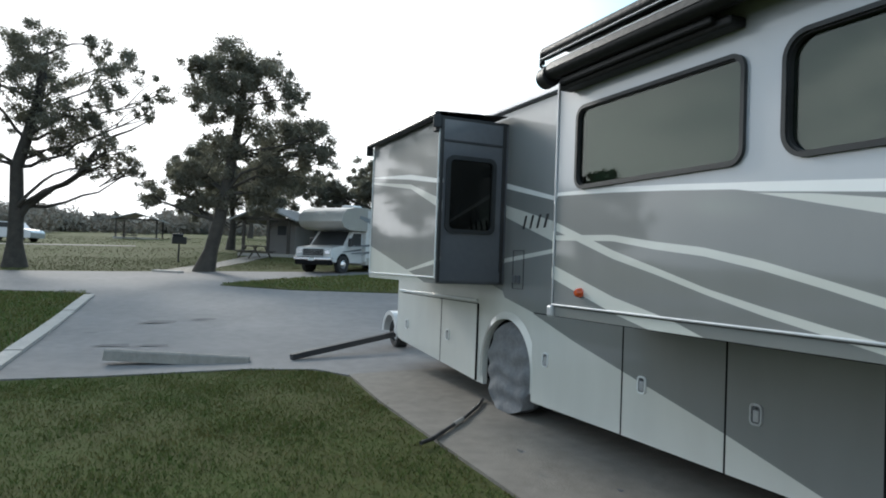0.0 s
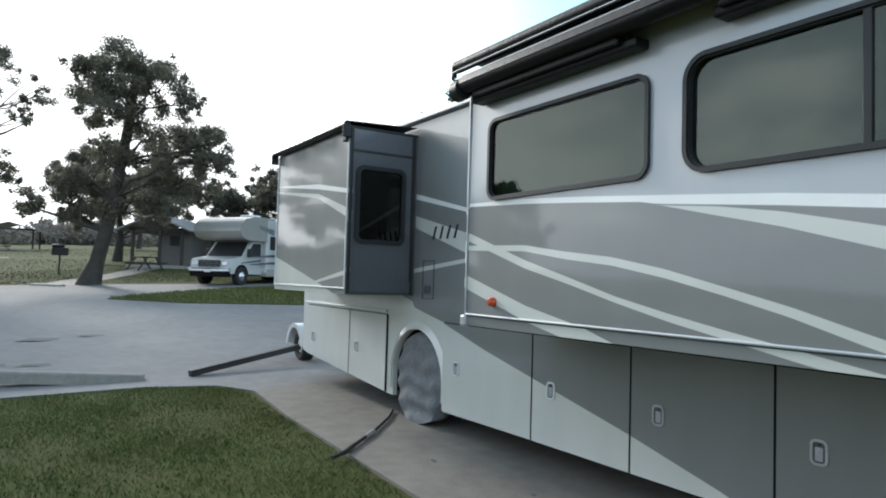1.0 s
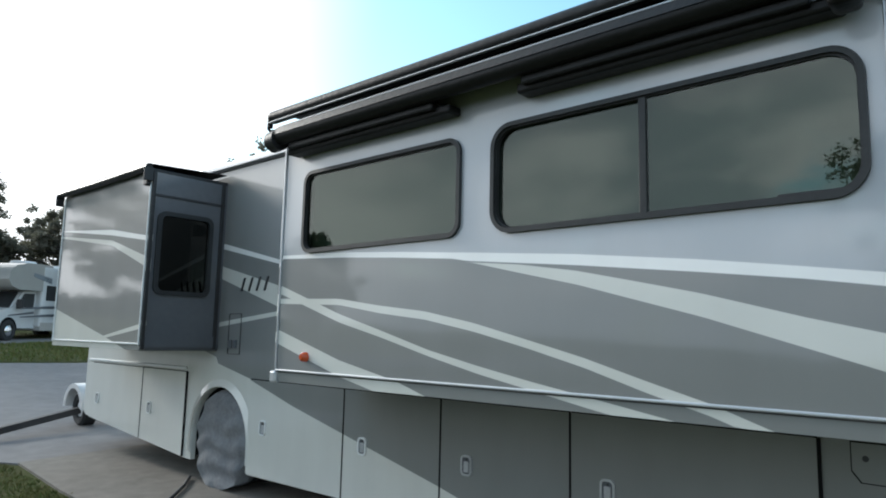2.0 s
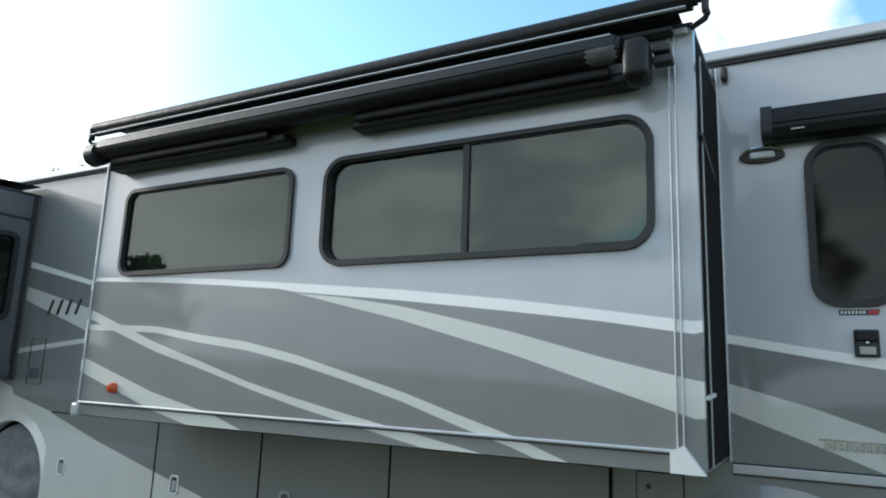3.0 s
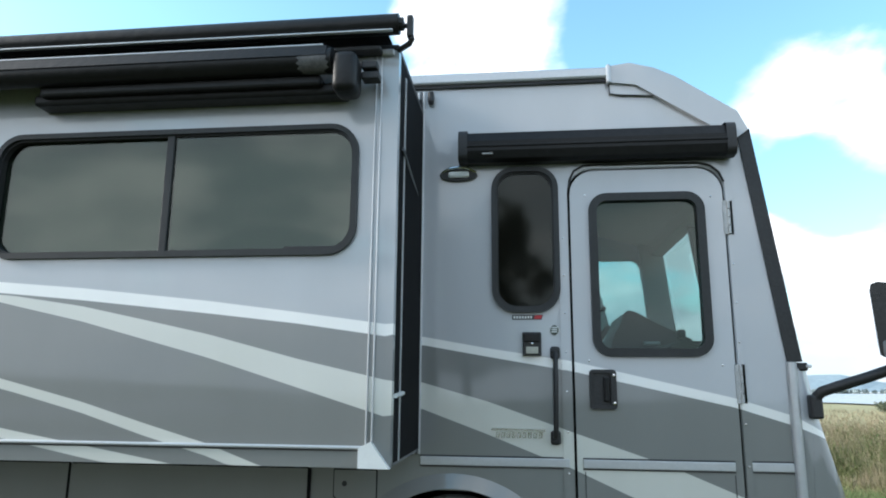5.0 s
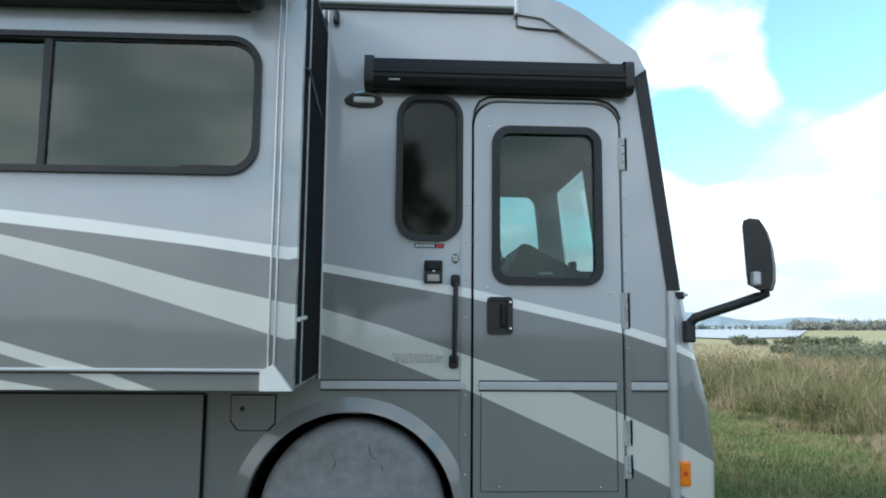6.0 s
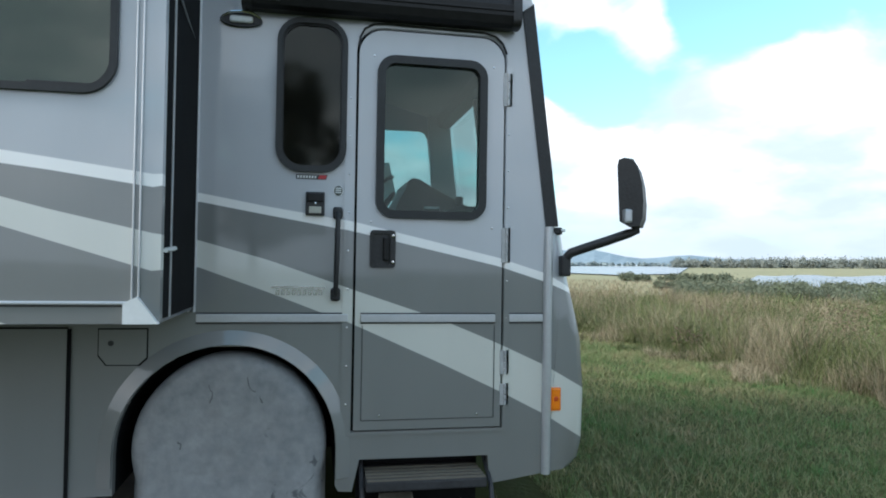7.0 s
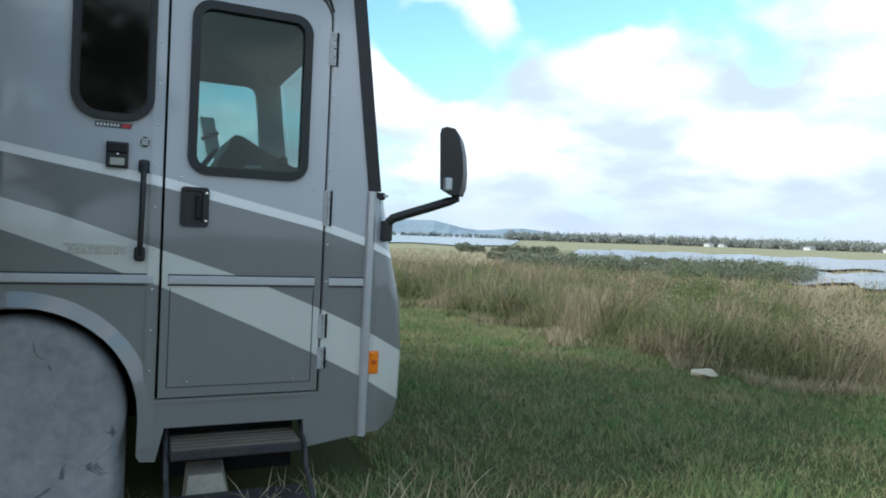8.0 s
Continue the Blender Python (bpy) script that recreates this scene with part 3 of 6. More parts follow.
solo("road", slab([(-30.4, -60), (-22.3, -60), (-22.0, -7.0), (-20.9, -4.75), (-9.6, -5.28), (-9.3, -2.1), (-8.9, -1.2), (-8.3, -0.9), (-8.3, 30), (-29.3, 30), (-29.3, 3.0), (-30.4, -2.0)], 0.02, 0.2),
     M_asphalt, "faded grey asphalt road and parking apron", "road", "structure")
solo("parking_pad", slab([(-8.34, -0.9), (-6.7, -1.02), (-3.4, -1.1), (0.55, -1.12), (0.75, -0.7), (0.75, 4.2), (-8.34, 4.2)], 0.028, 0.2),
     M_concrete, "worn tan concrete parking pad under the motorhome", "pavement", "structure")
solo("grass_island", slab([(-22.9, -1.1), (-20.7, 0.8), (-19.1, 3.6), (-18.4, 9), (-17, 24), (-28.6, 24), (-27.6, 7.0), (-25.4, 1.7), (-23.7, -0.6)], 0.05, 0.12), M_grass,
     "triangular grass island between two road arms", "ground", "structure")

rng = np.random.default_rng(7)


def blade_mesh(name, pos, hgt, wid, lean, mat, label, category, segs=1, droop=0.35):
    """Many grass blades as one mesh: tapered, leaning strips."""
    n = len(pos)
    ang = rng.uniform(0, 2 * np.pi, n)
    side = np.stack([np.cos(ang), np.sin(ang), np.zeros(n)], 1) * (wid / 2)[:, None]
    la = rng.uniform(0, 2 * np.pi, n)
    ld = np.stack([np.cos(la), np.sin(la), np.zeros(n)], 1) * (lean * hgt)[:, None]
    up = np.array([0, 0, 1.0])
    rows = []
    for k in range(segs):
        f = k / segs
        c = pos + ld * f ** 1.7 + up * (hgt * f * (1 - droop * lean * f))[:, None]
        rows += [c - side * (1 - 0.6 * f), c + side * (1 - 0.6 * f)]
    rows.append(pos + ld + up * (hgt * (1 - droop * lean))[:, None])
    m = len(rows)
    verts = np.stack(rows, 1).reshape(-1, 3)
    base = np.arange(n) * m
    tris = []
    for k in range(segs - 1):
        a = base + 2 * k
        tris += [np.stack([a, a + 1, a + 3], 1), np.stack([a, a + 3, a + 2], 1)]
    a = base + 2 * (segs - 1)
    tris.append(np.stack([a, a + 1, a + 2], 1))
    idx = np.concatenate(tris)
    return raw_mesh(name, verts, idx, mat, label, category)


def raw_mesh(name, verts, idx, mat, label, category, parent=None):
    me = bpy.data.meshes.new(name)
    me.vertices.add(len(verts))
    me.vertices.foreach_set("co", np.ascontiguousarray(verts, dtype=np.float32).ravel())
    k = idx.shape[1]
    me.loops.add(idx.size)
    me.loops.foreach_set("vertex_index", idx.astype(np.int32).ravel())
    me.polygons.add(len(idx))
    me.polygons.foreach_set("loop_start", np.arange(0, idx.size, k, dtype=np.int32))
    me.update(calc_edges=True)
    me.materials.append(mat)
    ob = new(name, me)
    if parent:
        ob.parent = parent
        ob.matrix_parent_inverse = WORLD_OF[parent.name].inverted()
        return ob
    return tagged(ob, label, category, "", "stuff")


# ---------- the motorhome ----------
rv = thing("motorhome", -3, 1.27, 0, "large silver and grey motorhome with light stripes, slides extended", "motorhome")
WY = 2.54                      # far side
AF, AR = (0.30, 0.395, 0.538), (-5.70, 0.405, 0.512)   # wheel arches: x, z, radius


def arch(cx, cz, r, zb, n=20):
    """Points over a wheel arch, from rear to front: upright sides from height zb, round on top."""
    return [(cx - r, zb)] + [(cx - r * math.cos(math.pi * i / n), cz + r * math.sin(math.pi * i / n)) for i in range(n + 1)] + [(cx + r, zb)]


low_edge = [(-8.937, 0.368), (-6.369, 0.165)] + arch(*AR, 0.16) + [(-5.07, 0.16)] + arch(*AF, 0.20) + [(0.855, 0.17), (0.925, 0.165), (0.962, 0.33), (1.653, 0.328), (1.668, 0.175), (1.97, 0.22), (2.007, 0.225)]
nose = [(2.007, 1.575), (1.862, 2.79), (1.80, 2.88), (1.50, 3.09), (1.27, 3.17), (1.1575, 3.166), (-8.937, 3.166)]
win_n = rrect(0.506, 0.866, 1.823, 2.622, 0.125, 8)
dr = rrect(0.914, 1.728, 1.51, 2.60, 0.13, 6)
door_loop = [p for p in dr if p[1] > 1.8] + [(0.914, 0.475), (1.728, 0.475)]
outline = low_edge + nose
s1_hole = [(-3.5535, 1.174), (-0.0528, 1.2026), (-0.0528, 2.8857), (-3.5535, 2.8857)]
s2_hole = [(-7.9897, 1.3873), (-5.9628, 1.3873), (-5.9628, 2.8549), (-7.9897, 2.8549)]
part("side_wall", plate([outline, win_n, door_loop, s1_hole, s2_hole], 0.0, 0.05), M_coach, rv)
drv_win = [(0.62, 1.56), (1.80, 1.56), (1.81, 1.62), (1.77, 2.03), (1.705, 2.49), (1.685, 2.53), (1.645, 2.55), (0.66, 2.55), (0.62, 2.50)]
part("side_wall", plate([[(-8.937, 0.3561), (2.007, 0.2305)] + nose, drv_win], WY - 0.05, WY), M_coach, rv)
# roof, floor, rear wall
part("roof", bx(-8.937, 1.197, 0, WY, 3.166, 3.1975, 0.012), M_whitetrim, rv)
part("headliner", bx(-8.8832, 1.444, 0.05, WY - 0.05, 2.8754, 2.9166), M_inside, rv)
part("floor_pan", bx(-8.8832, 1.956, 0.05, WY - 0.05, 0.9185, 0.9676), M_inside, rv)
part("rear_cap", plate([rrect(0.0, WY, 0.356, 3.18, 0.06)], -8.997, -8.937, "x"), M_coach, rv)
part("roof_gutter", bx(-8.9047, 1.1575, -0.035, 0.012, 3.1188, 3.1817, 0.012), M_silver, rv, "silver roof edge moulding")
# dark strip standing in for the shadow under the gutter
part("gutter_shadow_line", bx(-8.9047, 1.1575, -0.018, 0.004, 3.1009, 3.1177), M_seal, rv)
part("roof_vent", bx(-0.196, 0.4945, 0.9, 1.6, 3.1975, 3.25, 0.03), M_whitetrim, rv)
# front cap over the windscreen
cap = bmesh.new()
prof = [(1.1575, 3.185), (1.27, 3.20), (1.40, 3.165), (1.51, 3.11), (1.82, 2.895), (1.868, 2.79), (1.80, 2.74), (1.30, 3.07), (1.1575, 3.09)]
plate([prof], -0.03, WY + 0.03, "y", cap)
part("front_cap", cap, M_coach, rv, "rounded silver front cap")
part("cap_joint", bx(1.1427, 1.1674, -0.045, 0, 3.082, 3.1923, 0.008), M_silver, rv)
cap_side = [(1.1575, 3.11), (1.16, 3.03), (1.21, 3.02), (1.44, 3.005), (1.56, 2.95), (1.69, 2.868), (1.80, 2.82), (1.83, 2.86), (1.51, 3.095), (1.40, 3.14)]
part("cap_side_panel", plate([cap_side], -0.012, 0.0), M_coach, rv)
part("cap_seam", tube([(x, -0.013, z) for x, z in cap_side[:6]], 0.004, 6), M_seal, rv)
# nose below the windscreen, bulging forwards
nb = bmesh.new()
side = [(2.007, 0.2223), (2.0981, 0.2356), (2.1533, 0.292), (2.1764, 0.3945), (2.1835, 0.668), (2.1634, 0.9557), (2.1333, 1.0804), (2.0831, 1.2845), (2.0376, 1.5506)]
bulge = lambda y: 0.16 * math.sin(math.pi * min(max(y / WY, 0), 1)) ** 0.6
rows = []
for y in (0.0, 0.03, 0.12, 0.35, 0.8, 1.27, 1.74, 2.19, 2.42, 2.51, WY):
    rows.append([nb.verts.new((x + (bulge(y) if x > 2.0 else 0) - (0.02 if y in (0.0, WY) else 0), y, z)) for x, z in side])
for a, b in zip(rows, rows[1:]):
    for i in range(len(side) - 1):
        nb.faces.new((a[i], a[i + 1], b[i + 1], b[i]))
for y_row, y in ((rows[0], 0.0), (rows[-1], WY)):
    k0, k1 = nb.verts.new((1.99, y, 0.215)), nb.verts.new((1.99, y, 1.54))
    nb.faces.new([k0] + y_row + [k1])
part("nose_panel", nb, M_coach, rv, smooth=True)
part("corner_moulding", tube([(1.9815, 0, 0.2151), (1.9815, -0.004, 0.62), (1.9815, -0.004, 1.2026), (1.9846, -0.002, 1.5711)], 0.026, 12), M_silver, rv, "silver vertical corner moulding", smooth=True)
part("corner_nub", bx(2.0529, 2.0781, -0.012, 0.02, 1.5455, 1.5608, 0.004), M_silver, rv)
# windscreen and pillars

wsb = bmesh.new()
for y0, y1 in ((0.10, 1.25), (1.29, WY - 0.04)):
    v = [wsb.verts.new(p) for p in ((2.035, y0, 1.575), (2.035, y1, 1.575), (1.875, y1, 2.775), (1.875, y0, 2.775))]
    wsb.faces.new(v)
ws = part("windscreen", wsb, M_clear, rv, "clear two-piece windscreen")
ws.visible_shadow = False
for y0, y1 in ((-0.012, 0.10), (1.25, 1.29), (WY - 0.04, WY + 0.012)):
    part("windscreen_pillar", hexa([(1.966, y0, 1.575), (2.036, y0, 1.575), (2.036, y1, 1.575), (1.966, y1, 1.575)], [(1.812, y0, 2.80), (1.879, y0, 2.80), (1.879, y1, 2.80), (1.812, y1, 2.80)]), M_black, rv, "black windscreen pillar")
part("windscreen_sill", bx(1.9662, 2.068, 0, WY, 1.5301, 1.5711, 0.01), M_black, rv)
part("wiper", tube([(2.0981, 0.5, 1.5506), (2.0881, 0.9, 1.734), (2.0781, 1.1, 1.9169)], 0.012, 6), M_black, rv)
gb = plate([drv_win], WY - 0.03, WY - 0.024)
ob = part("side_glass", gb, M_clear, rv)
ob.visible_shadow = False
# cab furniture that shows through the door glass
part("dashboard", plate([[(1.40, 1.0), (2.0, 1.0), (2.0, 1.66), (1.85, 1.70), (1.50, 1.69), (1.40, 1.62)]], 0.25, WY - 0.06), M_dash, rv)
part("instrument_hood", plate([[(1.27, 1.60), (1.85, 1.60), (1.85, 1.78), (1.62, 1.89), (1.47, 1.975), (1.42, 1.985), (1.385, 1.96), (1.37, 1.90), (1.31, 1.80)]], 1.38, 2.05), M_dash, rv, "dark hood over the instruments")
st = [(1.20 + 0.12 * math.sin(a), 1.75 + 0.21 * math.cos(a), 1.73 + 0.17 * math.sin(a)) for a in [2 * math.pi * i / 24 for i in range(25)]]
part("steering_wheel", tube(st, 0.017, 8, caps=False), M_dash, rv, smooth=True)
part("steering_column", tube([(1.20, 1.75, 1.73), (1.50, 1.75, 1.55)], 0.03, 8), M_dash, rv)
seat = bx(0.5465, 0.7507, 1.45, 2.05, 1.3561, 2.0693, 0.08, 3)
bx(0.5778, 1.0982, 1.45, 2.05, 1.2538, 1.4278, 0.06, 3, seat)
part("driver_seat", seat, M_seat, rv, "grey cloth driver seat")
part("headrest", bx(0.5986, 0.7208, 1.6, 1.9, 2.0795, 2.2828, 0.05, 3), M_seat, rv)
gp = tube([(1.64, 0.75, 1.67), (1.635, 0.75, 1.74)], 0.009, 8)
bx(1.612, 1.658, 0.71, 0.79, 1.742, 1.795, 0.014, 2, gp)
part("dash_camera", gp, M_dash, rv)
part("dash_card", bx(1.385, 1.475, 0.58, 0.64, 1.695, 1.712, 0.004), M_whitetrim, rv)
part("windscreen_header", plate([[(1.79, 2.575), (1.885, 2.56), (1.875, 2.80), (1.74, 2.80)]], 0.05, WY - 0.05), M_inside, rv)
part("inner_pillar", hexa([(1.775, WY - 0.16, 1.60), (1.99, WY - 0.16, 1.60), (1.99, WY - 0.05, 1.60), (1.775, WY - 0.05, 1.60)], [(1.69, WY - 0.16, 2.80), (1.87, WY - 0.16, 2.80), (1.87, WY - 0.05, 2.80), (1.69, WY - 0.05, 2.80)]), M_inside, rv, "grey trim of the driver side pillar")
ofm = part("far_mirror", hexa([(1.36, 2.85, 1.95), (1.48, 2.85, 1.95), (1.48, 3.0, 1.95), (1.36, 3.0, 1.95)], [(1.28, 2.85, 2.30), (1.40, 2.85, 2.30), (1.40, 3.0, 2.30), (1.28, 3.0, 2.30)]), M_whitetrim, rv, "pale far side mirror seen through the cab")
part("mirror_arm", tube([(1.30, 2.84, 2.10), (1.44, 2.84, 2.17)], 0.018, 8), M_black, ofm)
part("mirror_arm", tube([(1.45, 2.9, 1.98), (1.75, 2.70, 1.80), (1.95, 2.53, 1.70)], 0.02, 8), M_black, ofm)
part("cab_ceiling", plate([[(1.1476, 2.8343), (1.7973, 2.6491), (1.8503, 2.7726), (1.1476, 3.061)]], 0.05, WY - 0.05), M_inside, rv)
part("cab_bulkhead", bx(0.0904, 0.1286, 0.05, WY - 0.05, 1.0037, 2.8754), M_inside, rv)


def window(x0, x1, z0, z1, r, y, parent, fw=0.024, pane=M_pane, mull=None, name="window"):
    """A rubber-framed window; the frame stands proud of the wall, the pane a little behind its face."""
    out, inn = rrect(x0, x1, z0, z1, r, 8), rrect(x0 + fw, x1 - fw, z0 + fw, z1 - fw, max(r - fw, 0.02), 8)
    fr = part("window_frame" if parent is not rv else name, ring(out, inn, y - 0.022, y + 0.03), M_frame, parent, "black rubber window frame")
    in2 = rrect(x0 + fw + 0.008, x1 - fw - 0.008, z0 + fw + 0.008, z1 - fw - 0.008, max(r - fw, 0.02), 8)
    lip = ring(inn, in2, y - 0.006, y + 0.03)
    part("gasket", lip, M_black, fr)
    if mull:
        part("pane", plate([[(x0 + fw, z0 + fw), (mull, z0 + fw), (mull, z1 - fw), (x0 + fw, z1 - fw)]], y + 0.02, y + 0.025), pane, fr)
        part("pane", plate([[(mull, z0 + fw), (x1 - fw, z0 + fw), (x1 - fw, z1 - fw), (mull, z1 - fw)]], y + 0.004, y + 0.009), pane, fr)
        part("mullion", bx(mull - 0.018, mull + 0.018, y - 0.008, y + 0.03, z0 + fw - 0.004, z1 - fw + 0.004, 0.004), M_frame, fr)
        part("latch", bx(x1 - fw - 0.30, x1 - fw - 0.06, y - 0.005, y + 0.004, z0 + fw + 0.004, z0 + fw + 0.018, 0.003), M_black, fr)
    else:
        part("pane", plate([inn], y + 0.004, y + 0.009), pane, fr)
    return fr


window(0.506, 0.866, 1.823, 2.622, 0.125, 0.0, rv, 0.028, M_narrow)
# added pale panel, lifts the tone of the smoked pane
part("pane_backing", bx(0.4425, 0.9102, 0.12, 0.13, 1.7543, 2.6903), M_blind, rv, "pale panel added behind the narrow window to lighten its glass")

# entry door
door = part("entry_door", plate([[(x + (0.012 if x < 1.3 else -0.012), z + (0.010 if z < 1 else -0.012)) for x, z in door_loop], rrect(1.05, 1.59, 1.622, 2.43, 0.07, 8)], -0.012, 0.03), M_coach, rv, "silver entry door with a large framed window")
o_, i_ = rrect(1.022, 1.618, 1.595, 2.457, 0.095, 8), rrect(1.064, 1.576, 1.637, 2.415, 0.055, 8)
part("door_window_frame", ring(o_, i_, -0.034, 0.03), M_frame, door)
ob = part("door_pane", plate([i_], -0.006, -0.001), M_cabglass, door)
ob.visible_shadow = False
for x0, x1, z0, z1 in ((0.963, 0.967, 0.535, 1.03), (1.676, 1.680, 0.535, 1.03), (0.967, 1.676, 0.533, 0.537)):
    part("inner_seam", bx(x0, x1, -0.0145, -0.012, z0, z1), M_seal, door)
lat = plate([rrect(0.9975, 1.1308, 1.3336, 1.5311, 0.018, 4), rrect(1.0113, 1.1032, 1.351, 1.5148, 0.012, 4)], -0.03, -0.012)
plate([rrect(1.0113, 1.1032, 1.351, 1.5148, 0.012, 4)], -0.016, -0.012, "y", lat)
lt = part("door_latch", lat, M_black, door, "black paddle latch with two screws")
part("paddle", bx(1.0666, 1.0963, -0.036, -0.014, 1.3715, 1.4943, 0.008), M_awning, lt)
for z in (1.364, 1.502):
    part("screw", lathe(1.117, z, [(0.0, -0.036), (0.008, -0.035), (0.010, -0.03)], 12), M_chrome, lt)
for z0, z1 in ((2.225, 2.405), (1.37, 1.56), (0.765, 0.895), (0.60, 0.715)):
    hb = bmesh.new()
    for k in range(4):
        a, b = z0 + (z1 - z0) * k / 4 + 0.003, z0 + (z1 - z0) * (k + 1) / 4 - 0.003
        tube([(1.739, -0.016, a), (1.739, -0.016, b)], 0.009, 10, hb)
    bx(1.712, 1.735, -0.017, -0.011, z0, z1, 0, 2, hb)
    bx(1.743, 1.762, -0.008, 0, z0, z1, 0, 2, hb)
    part("hinge", hb, M_steel, door, "steel piano hinge")
for x, z in ((1.06, 0.56), (1.585, 0.555), (1.005, 2.45), (1.655, 2.43), (1.0, 1.575), (1.655, 1.555)):
    part("rivet", lathe(x, z, [(0.0, -0.018), (0.005, -0.017), (0.006, -0.012)], 10), M_chrome, door)
# raised jamb round the door, with rivets
big = [(x + (-0.055 if x < 1.3 else 0.035), z + (0.03 if z > 2 else -0.02)) for x, z in door_loop]
part("door_jamb", ring(big, [(x + (-0.004 if x < 1.3 else 0.004), z + (0.004 if z > 2 else -0.004)) for x, z in door_loop], -0.008, 0.0), M_coach, rv)
part("door_gap", ring([(x + (-0.003 if x < 1.3 else 0.003), z + (0.003 if z > 2 else -0.003)) for x, z in door_loop], [(x + (0.03 if x < 1.3 else -0.03), z + (-0.03 if z > 2 else 0.03)) for x, z in door_loop], 0.031, 0.045), M_dark, rv)
seal = [(0.924, 2.50), (0.93, 2.545), (0.952, 2.59), (1.0, 2.617), (1.06, 2.622), (1.60, 2.618), (1.665, 2.60), (1.705, 2.565), (1.727, 2.51)]
part("drip_seal", tube([(x, -0.014, z) for x, z in seal], 0.006, 8), M_black, rv, smooth=True)
for z in [0.62 + 0.2 * i for i in range(9)]:
    part("rivet", lathe(0.885, z, [(0.0, -0.013), (0.0045, -0.012), (0.005, -0.008)], 8), M_chrome, rv)
    part("rivet", lathe(1.745, z + 0.05, [(0.0, -0.013), (0.0045, -0.012), (0.005, -0.008)], 8), M_chrome, rv)

# belt moulding
for x0, x1 in ((0.135, 0.889), (0.955, 1.680), (1.760, 1.956)):
    y = -0.012 if 0.95 < x0 < 1.7 else 0.0
    b = part("belt_moulding", bx(x0, x1, y - 0.012, y, 1.0478, 1.09, 0.004), M_silver, rv, "silver belt moulding")
    part("belt_lip", bx(x0, x1, y - 0.006, y, 1.0401, 1.0468), M_seal, b)
    part("belt_lip", bx(x0, x1, y - 0.006, y, 1.091, 1.0972), M_seal, b)

# grab handle
gh = tube([(0.8284, -0.012, 1.6191), (0.8284, -0.05, 1.6018), (0.8284, -0.062, 1.5711), (0.8264, -0.064, 1.4073), (0.8234, -0.062, 1.2435), (0.8225, -0.05, 1.2026), (0.8225, -0.012, 1.1872)], 0.013, 10)
grab = part("grab_handle", gh, M_black, rv, "black rubber grab handle", smooth=True)
part("handle_foot", bx(0.8035, 0.8533, -0.03, 0, 1.5813, 1.6476, 0.015, 3), M_black, grab)
part("handle_foot", bx(0.7975, 0.8484, -0.03, 0, 1.1565, 1.2282, 0.015, 3), M_black, grab)
# switch box, stickers, badge
sb_ = part("switch_box", bx(0.663, 0.7597, -0.03, 0, 1.5987, 1.7207, 0.006), M_black, rv, "black two-part door switch box")
part("flap", bx(0.669, 0.7537, -0.042, -0.031, 1.6679, 1.7136, 0.006), M_awning, sb_)
part("label_plate", bx(0.6809, 0.7427, -0.035, -0.031, 1.61, 1.6445, 0.002), paint("pale_label", (0.45, 0.44, 0.38), 0.6), sb_)
part("lamp_dot", lathe(0.7128, 1.6608, [(0.0, -0.038), (0.006, -0.036), (0.007, -0.031)], 10), M_chrome, sb_)
stk = part("sticker", plate([[(0.6111, 1.7868), (0.7646, 1.7868), (0.7726, 1.8122), (0.6111, 1.8122)]], -0.0025, 0.0), paint("dark_sticker", (0.05, 0.05, 0.055), 0.4), rv, "dark and red dealer sticker with plain bars")
part("sticker_end", plate([[(0.7228, 1.7899), (0.7607, 1.7899), (0.7686, 1.8092), (0.7308, 1.8092)]], -0.0045, -0.0025), paint("sticker_red", (0.5, 0.03, 0.04), 0.4), stk)
for i in range(7):
    x = 0.618 + i * 0.0145
    part("bar", plate([[(x, 1.793), (x + 0.009, 1.793), (x + 0.010, 1.806), (x + 0.001, 1.806)]], -0.0045, -0.0025), M_whitetrim, stk)
rs_ = part("round_sticker", lathe(0.8294, 1.7319, [(0.0, -0.003), (0.026, -0.003), (0.026, 0.0)], 24), M_whitetrim, rv, "round white sticker with dark bars")
part("sticker_ring", plate([[(0.829 + 0.022 * math.cos(a), 1.732 + 0.026 * math.sin(a)) for a in [i * math.pi / 10 for i in range(20)]]], -0.005, -0.003), paint("sticker_dark", (0.06, 0.07, 0.06), 0.5), rs_)
for dz in (0.012, 0.001, -0.010):
    part("bar", bx(0.814, 0.844, -0.007, -0.005, 1.730 + dz, 1.736 + dz), M_whitetrim, rs_)
bdg = part("badge", plate([[(0.4945, 1.2251), (0.507, 1.2353), (0.7726, 1.2312), (0.7706, 1.221)]], -0.006, 0.0), M_chrome, rv, "chrome maker badge of plain bars")
for i in range(9):
    x, w = 0.520 + i * 0.027, 0.019
    part("bar", plate([[(x, 1.188), (x + w, 1.188), (x + w + 0.004, 1.217), (x + 0.004, 1.217)], [(x + 0.006, 1.193), (x + 0.012, 1.193), (x + 0.014, 1.210), (x + 0.008, 1.210)]], -0.006, 0.0), M_chrome, bdg)
# porch light
pl = part("porch_light", plate([[(0.326 + 0.104 * math.cos(a), 2.583 + 0.034 * math.sin(a)) for a in [i * math.pi / 14 for i in range(28)]]], -0.022, 0.0), M_black, rv, "oval black porch light with clear lens")
part("lens", bx(0.2708, 0.3853, -0.036, -0.02, 2.5653, 2.5999, 0.012, 3), M_whitetrim, pl)
part("light_hood", tube([(0.2344, -0.02, 2.5958), (0.276, -0.03, 2.6162), (0.328, -0.034, 2.6214), (0.3801, -0.03, 2.6162), (0.4217, -0.02, 2.5958)], 0.007, 8), M_chrome, pl)
